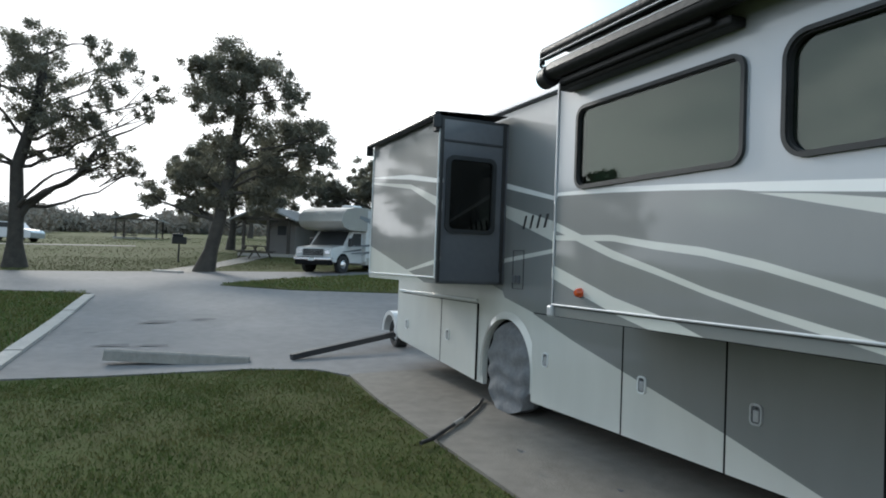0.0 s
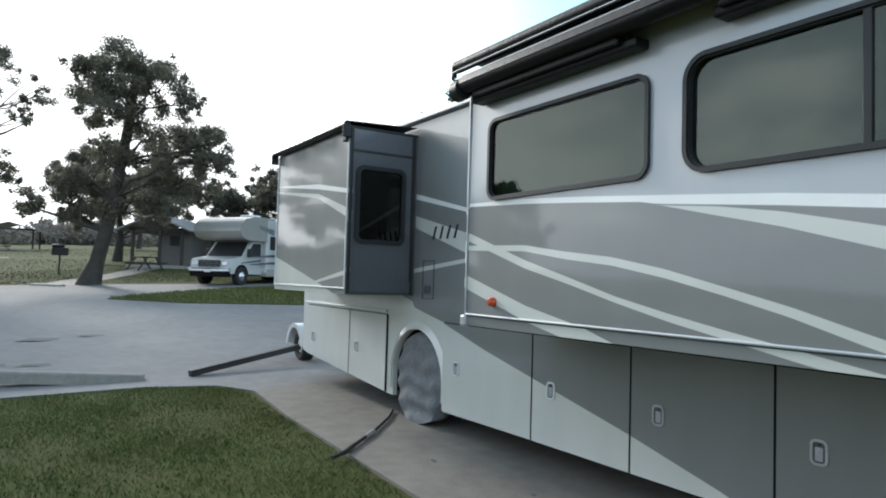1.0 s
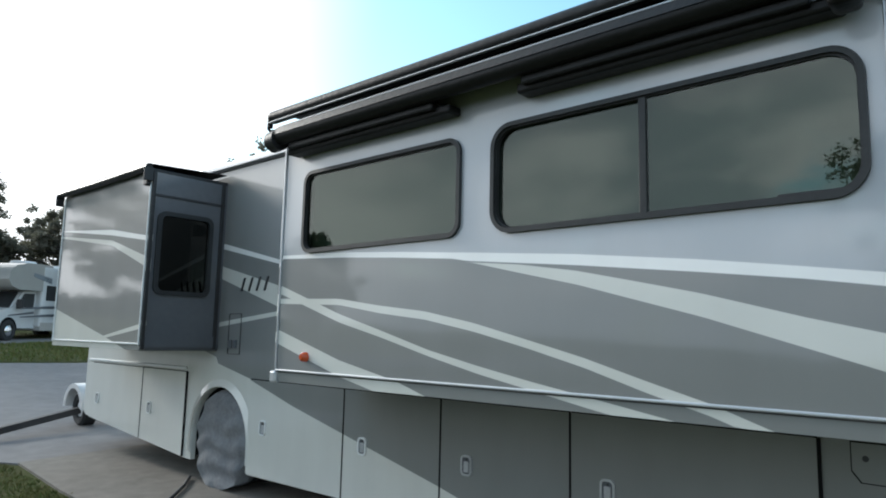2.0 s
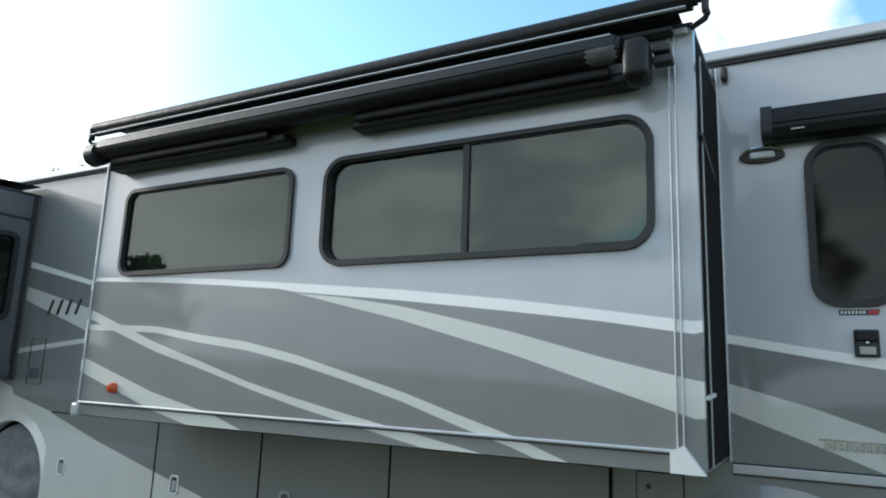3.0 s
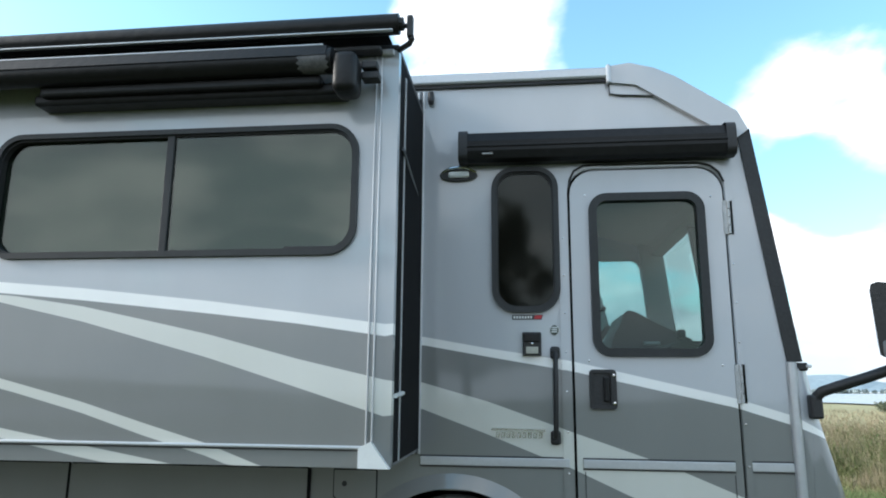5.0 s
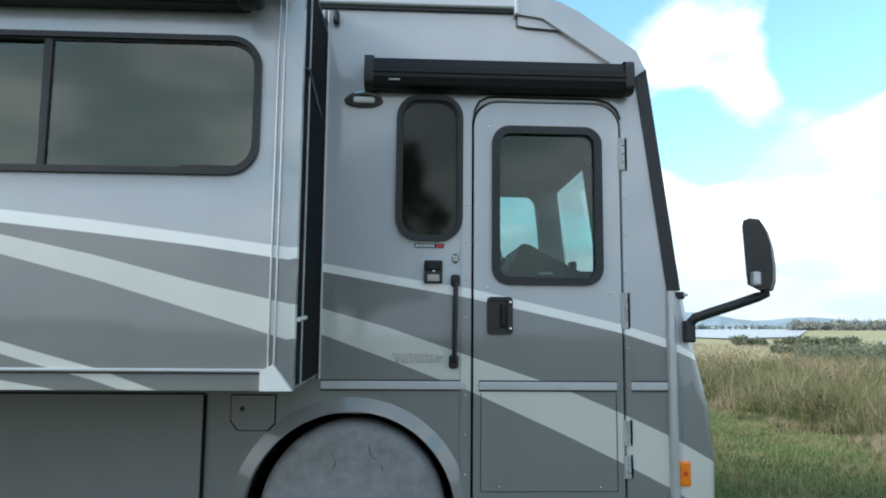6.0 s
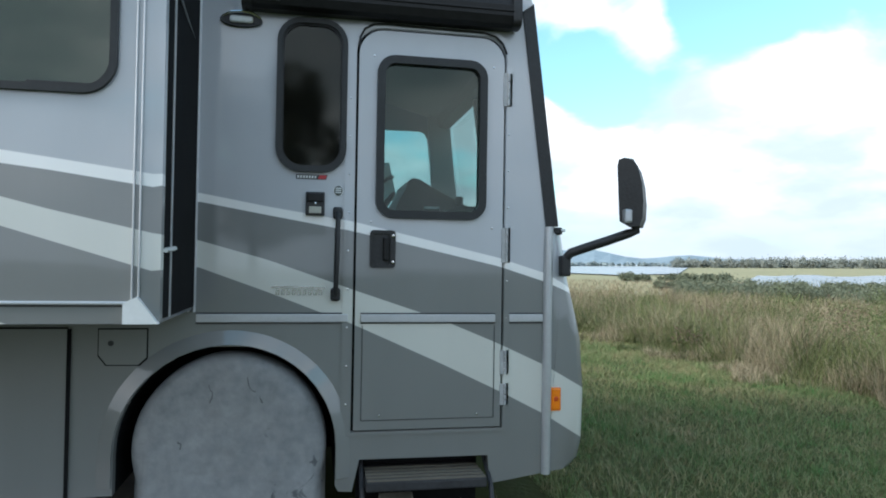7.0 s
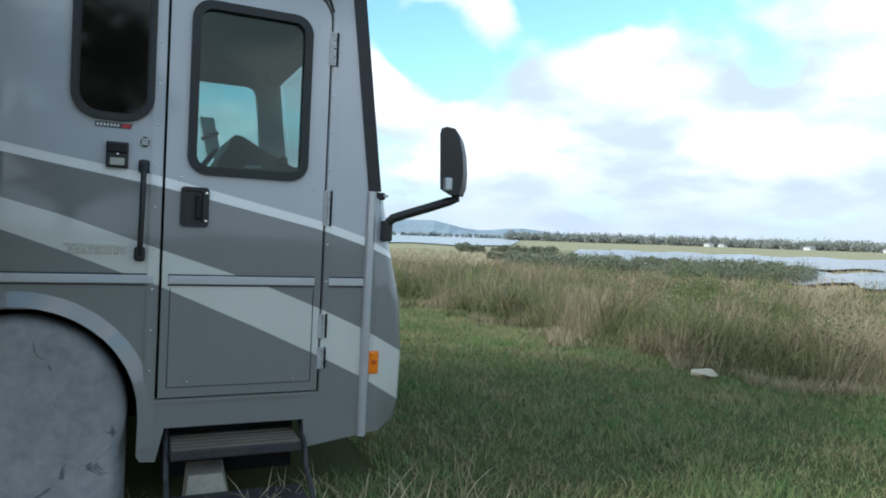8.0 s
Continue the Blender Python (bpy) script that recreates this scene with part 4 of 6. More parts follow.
# door awning
aw = thing("door_awning", 1.0587, -0.06, 2.7211, "closed black box awning mounted over the entry door", "awning")
body = plate([[(-0.105, 2.645), (-0.12, 2.685), (-0.122, 2.74), (-0.10, 2.79), (-0.06, 2.807), (-0.001, 2.807), (-0.001, 2.635), (-0.07, 2.632)]], 0.372, 1.742, "x")
part("case", body, M_awning, aw)
for z in (2.705,):
    part("rib", bx(0.38, 1.735, -0.128, -0.119, z, z + 0.012, 0.003), M_awning, aw)
for x0, x1 in ((0.343, 0.373), (1.738, 1.769)):
    part("end_cap", bx(x0, x1, -0.125, -0.001, 2.630, 2.808, 0.04, 4), M_black, aw, smooth=True)
part("bar", bx(0.4633, 0.5205, -0.125, -0.112, 2.6635, 2.6697), M_steel, aw)
# camera nub and wiring by the slide opening
part("side_camera", bx(0.1524, 0.1858, -0.05, 0, 3.004, 3.0768, 0.012, 2), M_black, rv)
# ridged seal channel beside the front slide
for i, x in enumerate((0.078, 0.094, 0.109, 0.123)):
    part("seal_channel", bx(x, x + 0.010, -0.018 - 0.004 * (i % 2), 0.0, 1.10, 3.085, 0.003), M_silver if i % 2 else M_endwall, rv)
# orange markers
mk = part("side_marker", bx(2.0091, 2.058, -0.018, 0, 0.5636, 0.6823, 0.008), M_orange, rv, "amber rectangular side marker lamp")
part("marker_bezel", ring(rrect(2.005, 2.062, 0.5595, 0.6862, 0.006), rrect(2.0111, 2.056, 0.5657, 0.6804, 0.004), -0.012, 0.0), M_orange, mk)
part("lamp_spot", lathe(2.0335, 0.6248, [(0.0, -0.021), (0.012, -0.020), (0.014, -0.018)], 12), M_red, mk)

# bay doors below the belt
BAYS = ((-8.79, -7.364, 1.03), (-7.364, -6.372, 1.03), (-5.19, -3.838, 1.018), (-3.838, -2.805, 1.018), (-2.805, -1.774, 1.018), (-1.774, -0.445, 1.018))
for x0, x1, zt in BAYS:
    zl = 0.175 if x0 > -6 else 0.2
    z_a = zl if x0 > -6 else 0.175 + (-6.372 - x0) * 0.075
    z_b = zl if x0 > -6 else 0.175 + (-6.372 - x1) * 0.075
    bay = part("bay_door", plate([[(x0 + 0.007, z_a), (x1 - 0.007, z_b), (x1 - 0.007, zt), (x0 + 0.007, zt)]], -0.016, -0.001), M_coach, rv, "painted storage bay door")
    part("seam", bx(x1 - 0.007, x1 + 0.007, -0.0185, 0.0, z_b, zt), M_dark, bay)
    part("top_seam", bx(x0 + 0.007, x1 - 0.007, -0.010, 0.0, zt, zt + 0.008), M_dark, bay)
    hx = {-8.79: -8.56, -7.364: -7.152, -5.19: -4.94, -3.838: -3.604, -2.805: -2.564, -1.774: -1.529}[x0]
    hd = part("bay_latch", ring(rrect(hx - 0.046, hx + 0.046, 0.536, 0.670, 0.03, 6), rrect(hx - 0.033, hx + 0.033, 0.549, 0.657, 0.02, 6), -0.028, -0.016), M_whitetrim if hx < -3 else M_steel, bay, "rounded metal paddle latch")
    part("recess", plate([rrect(hx - 0.033, hx + 0.033, 0.549, 0.657, 0.02, 6)], -0.0185, -0.0165), M_endwall, hd)
    part("paddle", bx(hx - 0.022, hx + 0.022, -0.027, -0.018, 0.558, 0.630, 0.006), M_steel, hd)
    part("keyhole", lathe(hx, 0.640, [(0.0, -0.024), (0.007, -0.023), (0.008, -0.018)], 10), M_seal, hd)
part("sill_moulding", bx(-8.9047, -6.3836, -0.022, 0, 1.0547, 1.0834, 0.006), M_whitetrim, rv)
hatch_l = [(-0.312, 1.014), (-0.312, 0.89), (-0.275, 0.842), (-0.13, 0.840), (-0.093, 0.875), (-0.093, 1.014)]
ht = part("fuel_hatch", plate([hatch_l], -0.010, 0.0), M_coach, rv, "small painted fuel hatch")
part("hatch_seam", ring([(x + (-0.006 if x < -0.2 else 0.006), z + (-0.006 if z < 0.95 else 0.006)) for x, z in hatch_l], hatch_l, -0.003, 0.0), M_dark, ht)
part("hatch_lock", lathe(-0.257, 0.947, [(0.0, -0.014), (0.013, -0.013), (0.014, -0.010)], 12), M_seal, ht)
oh = part("outlet_hatch", ring(rrect(-5.6346, -5.4176, 1.238, 1.6323, 0.01), rrect(-5.6292, -5.423, 1.2433, 1.6272, 0.01), -0.006, 0.0), M_seal, rv)
for x in (-5.585, -5.50):
    part("outlet_cap", bx(x - 0.028, x + 0.028, -0.02, 0, 1.2947, 1.3766, 0.008), M_endwall, oh)

# wheels with covers
def wheel(cx, cz, r, cover_prof, wob, nm, lab, ytyre):
    t = part("wheel", lathe(cx, cz, [(0.25, ytyre + 0.02), (r - 0.05, ytyre), (r, ytyre + 0.05), (r, ytyre + 0.25), (r - 0.06, ytyre + 0.3)], 40), M_tyre, rv, "black tyre under a vinyl cover", smooth=True)
    return part("wheel_cover", lathe(cx, cz, cover_prof, 72, None, wob), M_cover if cx > 0 else M_fabric, t, lab, smooth=True)


fwob = lambda dx, dz, r: (0.018 * noise.noise(Vector((dx * 9 - dz * 3, dz * 2.2, 1.3))) + 0.005 * noise.noise(Vector((dx * 14, dz * 11, 2.3)))) * min(1, r / 0.2)
fc_ = wheel(0.312, 0.402, 0.475, [(0.0, 0.02), (0.06, 0.02), (0.12, 0.02), (0.18, 0.018), (0.24, 0.018), (0.3, 0.016), (0.38, 0.016), (0.44, 0.02), (0.467, 0.035), (0.48, 0.06), (0.483, 0.16)], fwob, "wheel_cover", "smooth grey vinyl wheel cover with dark scuffs", 0.05)
for cx, cz, pts in ((0.20, 0.73, 4), (0.39, 0.77, 4), (0.45, 0.69, 3), (0.06, 0.45, 4)):
    line = [(cx, 0.0, cz)]
    for _ in range(pts):
        line.append((line[-1][0] + rng.uniform(-0.012, 0.02), 0.0, line[-1][2] - rng.uniform(0.005, 0.03)))
    line = [(x, 0.019 + fwob(x - 0.306, z - 0.40, 0.3), z) for x, _, z in line]
    part("scuff_mark", tube(line, [0.0035 + 0.003 * rng.random() for _ in line], 6), M_scuff, fc_)
rwob = lambda dx, dz, r: (0.014 * math.sin(dz * 30 + 3.0 * noise.noise(Vector((dx * 3, dz * 2, 0.2))) + 5 * dx * dx) * min(1, r / 0.15) + 0.02 * noise.noise(Vector((dx * 6, dz * 6, 4.4))))
wheel(-5.703, 0.4209, 0.455, [(0.0, 0.0), (0.06, 0.0), (0.12, 0.0), (0.18, 0.0), (0.24, 0.0), (0.30, 0.0), (0.36, 0.004), (0.42, 0.012), (0.455, 0.03), (0.468, 0.06), (0.47, 0.2)], rwob, "wheel_cover", "wrinkled grey fabric wheel cover", 0.07)


def cover_hem(cx, cz, hw, z0, wob, y0, mat, label, taper=0.0):
    """The loose part of a wheel cover that hangs from the axle's height to the ground."""
    hem, n, rows = bmesh.new(), 40, []
    for k in range(15):
        z = z0 + (cz + 0.01 - z0) * k / 14
        row = []
        for i in range(n + 1):
            f = 2 * i / n - 1
            dx = f * hw * (1 - taper * (1 - k / 14) ** 2)
            zr = z + taper * 0.45 * f * f * (1 - k / 14)
            row.append(hem.verts.new((cx + dx, y0 + wob(dx, zr - cz, 0.4) + 0.12 * max(0.0, (abs(f) - 0.85) / 0.15) ** 2, zr)))
        rows.append(row)
    for ra, rb in zip(rows, rows[1:]):
        for i in range(n):
            hem.faces.new((ra[i], ra[i + 1], rb[i + 1], rb[i]))
    part("cover_hem", hem, mat, rv, label, smooth=True)


cover_hem(-5.703, 0.42, 0.455, -0.045, rwob, -0.004, M_fabric, "loose hanging hem of the wheel cover", 0.22)
cover_hem(0.312, 0.402, 0.480, -0.09, fwob, 0.014, M_cover, "smooth grey hem of the wheel cover")
part("rear_tyre_inner", lathe(-5.6129, 0.4263, [(0.2, 0.42), (0.4, 0.40), (0.455, 0.44), (0.455, 0.8)], 32), M_tyre, rv)
for cx, cz, r in (AF, AR):
    lip = [(x, -0.006, z) for x, z in arch(cx, cz, r + 0.018, 0.24, 28)]
    part("arch_lip", tube(lip, 0.014, 8), M_coach, rv, smooth=True)
    fl = bmesh.new()
    o1, o2 = arch(cx, cz, r + 0.004, 0.24, 28), arch(cx, cz, r + 0.075, 0.24, 28)
    e1 = [fl.verts.new((x, -0.026, z)) for x, z in o1]
    e2 = [fl.verts.new((x, -0.001, z)) for x, z in o2]
    for i in range(len(o1) - 1):
        fl.faces.new((e1[i], e1[i + 1], e2[i + 1], e2[i]))
    part("arch_flare", fl, M_coach, rv, "smooth painted wheel arch flare", smooth=True)
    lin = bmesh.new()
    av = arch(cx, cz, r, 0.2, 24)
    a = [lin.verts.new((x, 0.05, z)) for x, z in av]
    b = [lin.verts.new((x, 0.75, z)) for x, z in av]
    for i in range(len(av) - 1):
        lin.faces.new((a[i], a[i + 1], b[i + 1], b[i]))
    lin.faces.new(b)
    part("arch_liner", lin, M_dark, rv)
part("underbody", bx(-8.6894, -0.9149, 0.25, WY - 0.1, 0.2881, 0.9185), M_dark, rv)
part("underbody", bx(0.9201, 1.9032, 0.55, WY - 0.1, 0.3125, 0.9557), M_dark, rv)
for x in (-4.33, -7.2, -0.77):
    part("levelling_jack", tube([(x, 0.5, 0.4), (x, 0.5, 0.03)], 0.05, 12), M_seal, rv)

# entry step, folded out under the door
stp = part("entry_step", bx(0.9896, 1.6218, -0.12, 0.2, 0.195, 0.2459, 0.008), M_seal, rv, "black folding entry step with ribbed treads")
for i in range(5):
    part("tread_rib", bx(0.9945, 1.6168, -0.115 + i * 0.055, -0.085 + i * 0.055, 0.2464, 0.253, 0.002), paint("worn_tread", (0.16, 0.14, 0.11), 0.7) if i == 0 else bpy.data.materials["worn_tread"], stp)
part("lower_tread", bx(1.0, 1.63, -0.38, -0.10, -0.02, 0.02, 0.006), M_seal, stp)
part("lower_tread_edge", bx(1.0, 1.63, -0.385, -0.355, 0.02, 0.028, 0.003), bpy.data.materials["worn_tread"], stp)
for x in (0.9748, 1.6577):
    part("step_arm", tube([(x, 0.15, 0.33), (x, -0.06, 0.19), (x, -0.1, 0.1), (x, -0.30, 0.0)], 0.013, 8), M_seal, stp)
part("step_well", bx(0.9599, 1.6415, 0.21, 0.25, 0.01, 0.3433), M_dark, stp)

# mirror on its arm
mh = bmesh.new()
ml = [(2.352, 1.60), (2.345, 1.75), (2.338, 1.90), (2.345, 1.93), (2.375, 1.94), (2.42, 1.93), (2.445, 1.885), (2.466, 1.80), (2.474, 1.70), (2.47, 1.62), (2.455, 1.575), (2.40, 1.572)]
plate([ml], -0.26, -0.04, "y", mh)
bmesh.ops.bevel(mh, geom=[e for e in mh.edges if abs(e.verts[0].co.y - e.verts[1].co.y) < 1e-4 and len(e.link_faces) == 2 and any(abs(f.normal.y) < 0.5 for f in e.link_faces) and any(abs(f.normal.y) > 0.5 for f in e.link_faces)], offset=0.02, segments=3, affect="EDGES")
TURN = Matrix.Translation((2.41, -0.15, 0)) @ Matrix.Rotation(radians(-32), 4, "Z") @ Matrix.Translation((-2.41, 0.15, 0))
bmesh.ops.transform(mh, matrix=TURN, verts=mh.verts)
mir = part("mirror", mh, M_black, rv, "black side mirror on a bent arm", smooth=True)
mf = hexa([(2.345, -0.24, 1.64), (2.349, -0.24, 1.64), (2.349, -0.06, 1.64), (2.345, -0.06, 1.64)], [(2.334, -0.24, 1.90), (2.338, -0.24, 1.90), (2.338, -0.06, 1.90), (2.334, -0.06, 1.90)])
bmesh.ops.transform(mf, matrix=TURN, verts=mf.verts)
part("mirror_face", mf, M_chrome, mir, "mirror glass")
part("turn_lens", bx(2.315, 2.36, -0.255, -0.19, 1.59, 1.665, 0.012), M_silver, mir, "clear turn signal lens")
part("mirror_arm", tube([(2.42, -0.15, 1.60), (2.43, -0.145, 1.555), (2.39, -0.14, 1.54), (2.28, -0.11, 1.498), (2.17, -0.07, 1.458), (2.10, -0.04, 1.43), (2.078, -0.02, 1.40), (2.076, -0.01, 1.36)], 0.026, 12), M_black, mir, smooth=True)
part("mirror_bracket", bx(2.045, 2.103, -0.045, 0.08, 1.30, 1.415, 0.012), M_black, mir)


# ---------- slide-out rooms ----------
SY = -0.79


def slide(x0, x1, z0, z1, holes, name_label):
    face = [(x0, z0), (x1, z0), (x1, z1), (x0, z1)]
    s = part("slide_out", plate([face] + holes, SY, SY + 0.05), M_coach, rv, name_label)
    part("slide_roof", bx(x0, x1, SY, -0.001, z1, z1 + 0.03, 0.006), M_black, s)
    part("slide_floor", bx(x0 + 0.01, x1 - 0.01, SY + 0.02, -0.001, z0 - 0.002, z0 + 0.05), M_endwall, s)
    return s


w1, w2 = (-3.432, -2.0, 1.997, 2.572), (-1.785, -0.042, 1.990, 2.585)
sl = slide(-3.7, 0.127, 1.115, 2.935, [rrect(w1[0] + 0.02, w1[1] - 0.02, w1[2] + 0.02, w1[3] - 0.02, 0.06), rrect(w2[0] + 0.02, w2[1] - 0.02, w2[2] + 0.02, w2[3] - 0.02, 0.08)], "long silver and grey living room slide-out with two tinted windows")
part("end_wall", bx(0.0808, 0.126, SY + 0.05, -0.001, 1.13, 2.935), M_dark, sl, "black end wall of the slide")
part("end_wall", bx(-3.6987, -3.6432, SY + 0.05, -0.001, 1.13, 2.935), M_endwall, sl)
part("wiper_seal", bx(0.1085, 0.1238, -0.06, -0.001, 1.1309, 3.0194), M_black, sl)
part("end_edge", bx(0.1265, 0.131, -0.6215, -0.5989, 1.13, 2.88), M_silver, sl)
part("end_strut", tube([(0.134, -0.678, 2.5), (0.1161, -0.05, 2.4251)], 0.008, 6), M_endwall, sl)
part("end_strut", tube([(0.135, -0.7458, 1.4), (0.135, -0.565, 1.41)], 0.010, 6), M_whitetrim, sl)
for x in (0.026, 0.050, -3.67):
    part("corner_bead", bx(x - 0.004, x + 0.004, SY - 0.012, SY, 1.19, 2.93, 0.004), M_silver, sl, "light vertical corner bead")
part("bottom_bead", bx(-3.6684, 0.0244, SY - 0.014, SY, 1.187, 1.202, 0.005), M_silver, sl, "light moulding along the bottom edge")
# shade below the bead, laid on as a thin dark strip
part("bottom_shade_line", bx(-3.6684, 0.0244, SY - 0.004, SY, 1.18, 1.186), M_seal, sl)
part("top_moulding", bx(-3.6874, 0.1065, SY - 0.02, SY, 2.905, 2.935, 0.006), M_silver, sl)
part("corner_boot", hexa([(0.0, SY - 0.03, 1.116), (0.129, SY - 0.03, 1.116), (0.129, SY, 1.116), (0.0, SY, 1.116)], [(0.0, SY - 0.03, 1.195), (0.05, SY - 0.03, 1.22), (0.05, SY, 1.22), (0.0, SY, 1.195)]), M_whitetrim, sl, "pale plastic corner boot")
part("corner_boot", bx(-3.715, -3.65, SY - 0.028, SY + 0.02, 1.105, 1.19, 0.015, 2), M_silver, sl, "grey plastic corner boot")
window(*w1, 0.09, SY, sl)
window(*w2, 0.13, SY, sl, mull=-0.925)
part("round_marker", lathe(-3.3404, 1.295, [(0.0, SY - 0.045), (0.018, SY - 0.044), (0.031, SY - 0.03), (0.034, SY)], 20), M_red, sl, "round orange marker lamp", smooth=True)
part("blind", bx(w1[0] - 0.02, w1[1] + 0.02, SY + 0.09, SY + 0.1, 1.96, 2.6), M_blind, sl, "drawn pale day blind")
part("blind", bx(w2[0] - 0.02, w2[1] + 0.02, SY + 0.09, SY + 0.1, 1.96, 2.6), M_blind, sl, "drawn pale day blind")
part("room_back", bx(-3.6674, 0.0617, 0.62, 0.66, 1.1634, 2.9371), M_inside, sl)

sr = slide(-7.98, -5.823, 1.265, 2.9436, [], "rear bedroom slide-out with a tinted end window")
ew = rrect(-0.70, -0.155, 1.80, 2.56, 0.07, 6)
part("end_wall", plate([[(SY + 0.05, 1.29), (-0.001, 1.29), (-0.001, 2.943), (SY + 0.05, 2.943)], ew], -5.8643, -5.823, "x"), M_endwall, sr)
part("end_wall", bx(-7.979, -7.9387, SY + 0.05, -0.001, 1.2911, 2.9436), M_endwall, sr)
wf = part("window_frame", ring(rrect(-0.7119, -0.14, 1.7825, 2.5794, 0.08, 6), rrect(-0.6667, -0.18, 1.8243, 2.5366, 0.05, 6), -5.8333, -5.8017, "x"), M_frame, sr)
part("pane", plate([rrect(-0.678, -0.17, 1.8139, 2.5473, 0.05, 6)], -5.8385, -5.8333, "x"), M_darkpane, wf)
part("end_seam", bx(-5.823, -5.8145, SY + 0.02, -0.02, 2.7133, 2.7347), M_seal, sr)
part("end_foot", bx(-5.823, -5.807, SY + 0.03, -0.02, 1.2911, 1.3957), M_endwall, sr)
for y in (SY + 0.02, -0.05):
    part("end_bead", bx(-5.83, -5.8029, y - 0.015, y + 0.02, 1.275, 2.945, 0.005), M_black, sr)
for x in (-7.97, -5.833):
    part("corner_bead", bx(x - 0.008, x + 0.008, SY - 0.012, SY, 1.31, 2.93, 0.004), M_whitetrim, sr)
part("bottom_bead", bx(-7.9697, -5.823, SY - 0.014, SY, 1.3173, 1.333, 0.005), M_whitetrim, sr)
part("edge_marker", bx(-5.9056, -5.823, SY - 0.05, SY, 2.8043, 2.8793, 0.012), M_black, sr)
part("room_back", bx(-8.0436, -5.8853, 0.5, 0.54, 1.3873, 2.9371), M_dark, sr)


# ---------- awnings on the slides ----------
def roller(x0, x1, y, z, r, nm, lab, cat):
    a = thing(nm, (x0 + x1) / 2, y, z, lab, cat)
    part("fabric_roll", tube([(x0, y, z), ((x0 + x1) / 2, y, z - 0.006), (x1, y, z)], r, 20), M_awning, a, smooth=True)
    return a


t1 = roller(-3.71, 0.145, -0.90, 3.0, 0.046, "slide_topper", "rolled black slide topper awning on brackets", "awning")
part("top_flap", plate([[(-0.92, 3.03), (-0.05, 3.07), (-0.05, 3.076), (-0.92, 3.036)]], -3.69, 0.065, "x"), M_awning, t1)
for x, s in ((0.19, 1), (-3.755, -1)):
    part("bracket", tube([(x - 0.05 * s, -0.90, 2.99), (x, -0.90, 2.99), (x + 0.012 * s, -0.90, 2.925), (x, -0.89, 2.91), (x - 0.06 * s, -0.81, 2.925)], 0.013, 8), M_black, t1)
    part("bracket_plate", bx(x - 0.010, x + 0.018, -0.92, -0.88, 2.93, 3.035, 0.008), M_black, t1)
    part("spring_cap", tube([(x - 0.05 * s, -0.90, 3.0), (x - 0.025 * s, -0.90, 3.0)], 0.03, 12), M_black, t1)
part("cradle_rail", bx(-3.69, 0.055, -0.865, SY, 2.905, 2.925, 0.005), M_seal, t1)
part("silver_strip", bx(-3.70, 0.125, -0.955, -0.935, 2.944, 2.952, 0.003), M_silver, t1)

t2 = roller(-3.55, -0.13, -0.95, 2.815, 0.056, "patio_awning", "rolled black patio awning with folded arms", "awning")
part("weather_shield", plate([[(-1.012, 2.815), (-0.995, 2.865), (-0.95, 2.885), (SY, 2.905), (SY, 2.898), (-0.95, 2.874), (-0.985, 2.855), (-1.003, 2.815)]], -3.54, -0.15, "x"), M_awning, t2)
for x0, x1 in ((-1.555, -0.09), (-3.52, -2.01)):
    part("folded_arm", bx(x0, x1, -0.90, SY, 2.688, 2.742, 0.014), M_awning, t2)
    part("folded_arm", bx(x0 + 0.05, x1 - 0.1, -0.935, -0.86, 2.715, 2.765, 0.012), M_awning, t2)
part("end_head", bx(-0.125, -0.02, -1.005, -0.86, 2.66, 2.84, 0.03, 3), M_awning, t2, smooth=True)
part("head_bolt", bx(-0.02, 0.05, -0.90, -0.84, 2.80, 2.835, 0.006), M_black, t2)
part("head_bolt", bx(-0.02, 0.06, -0.90, -0.84, 2.75, 2.785, 0.006), M_black, t2)
part("end_head", tube([(-3.63, -0.95, 2.79), (-3.54, -0.95, 2.795)], 0.075, 20), M_black, t2, smooth=True)
tape = bmesh.new()
tg = [[tape.verts.new((-0.27 + 0.12 * u / 5 + rng.uniform(-0.014, 0.014), -0.95 + 0.0585 * math.cos(a), 2.815 + 0.0585 * math.sin(a))) for u in range(6)] for a in [radians(175 + 12 * k) for k in range(9)]]
for ra, rb in zip(tg, tg[1:]):
    for u in range(5):
        tape.faces.new((ra[u], ra[u + 1], rb[u + 1], rb[u]))
part("torn_tape", tape, paint("torn_tape", (0.10, 0.10, 0.105), 0.4, 0, 0.7, 30), t2, "torn grey tape on the roll", smooth=True)
part("silver_strip", bx(-3.53, -0.17, -0.985, -0.971, 2.872, 2.880, 0.003), M_silver, t2)

t3 = roller(-8.011, -5.8017, -0.8362, 2.97, 0.035, "slide_topper", "rolled black topper over the bedroom slide", "awning")
part("top_flap", plate([[(-0.8475, 3), (-0.03, 3.04), (-0.03, 3.0463), (-0.8475, 3.007)]], -7.9903, -5.8017, "x"), M_awning, t3)
for x in (-8.02, -5.805):
    part("bracket_plate", bx(x - 0.012, x + 0.012, -0.8814, -0.791, 2.84, 2.97, 0.008), M_black, t3)


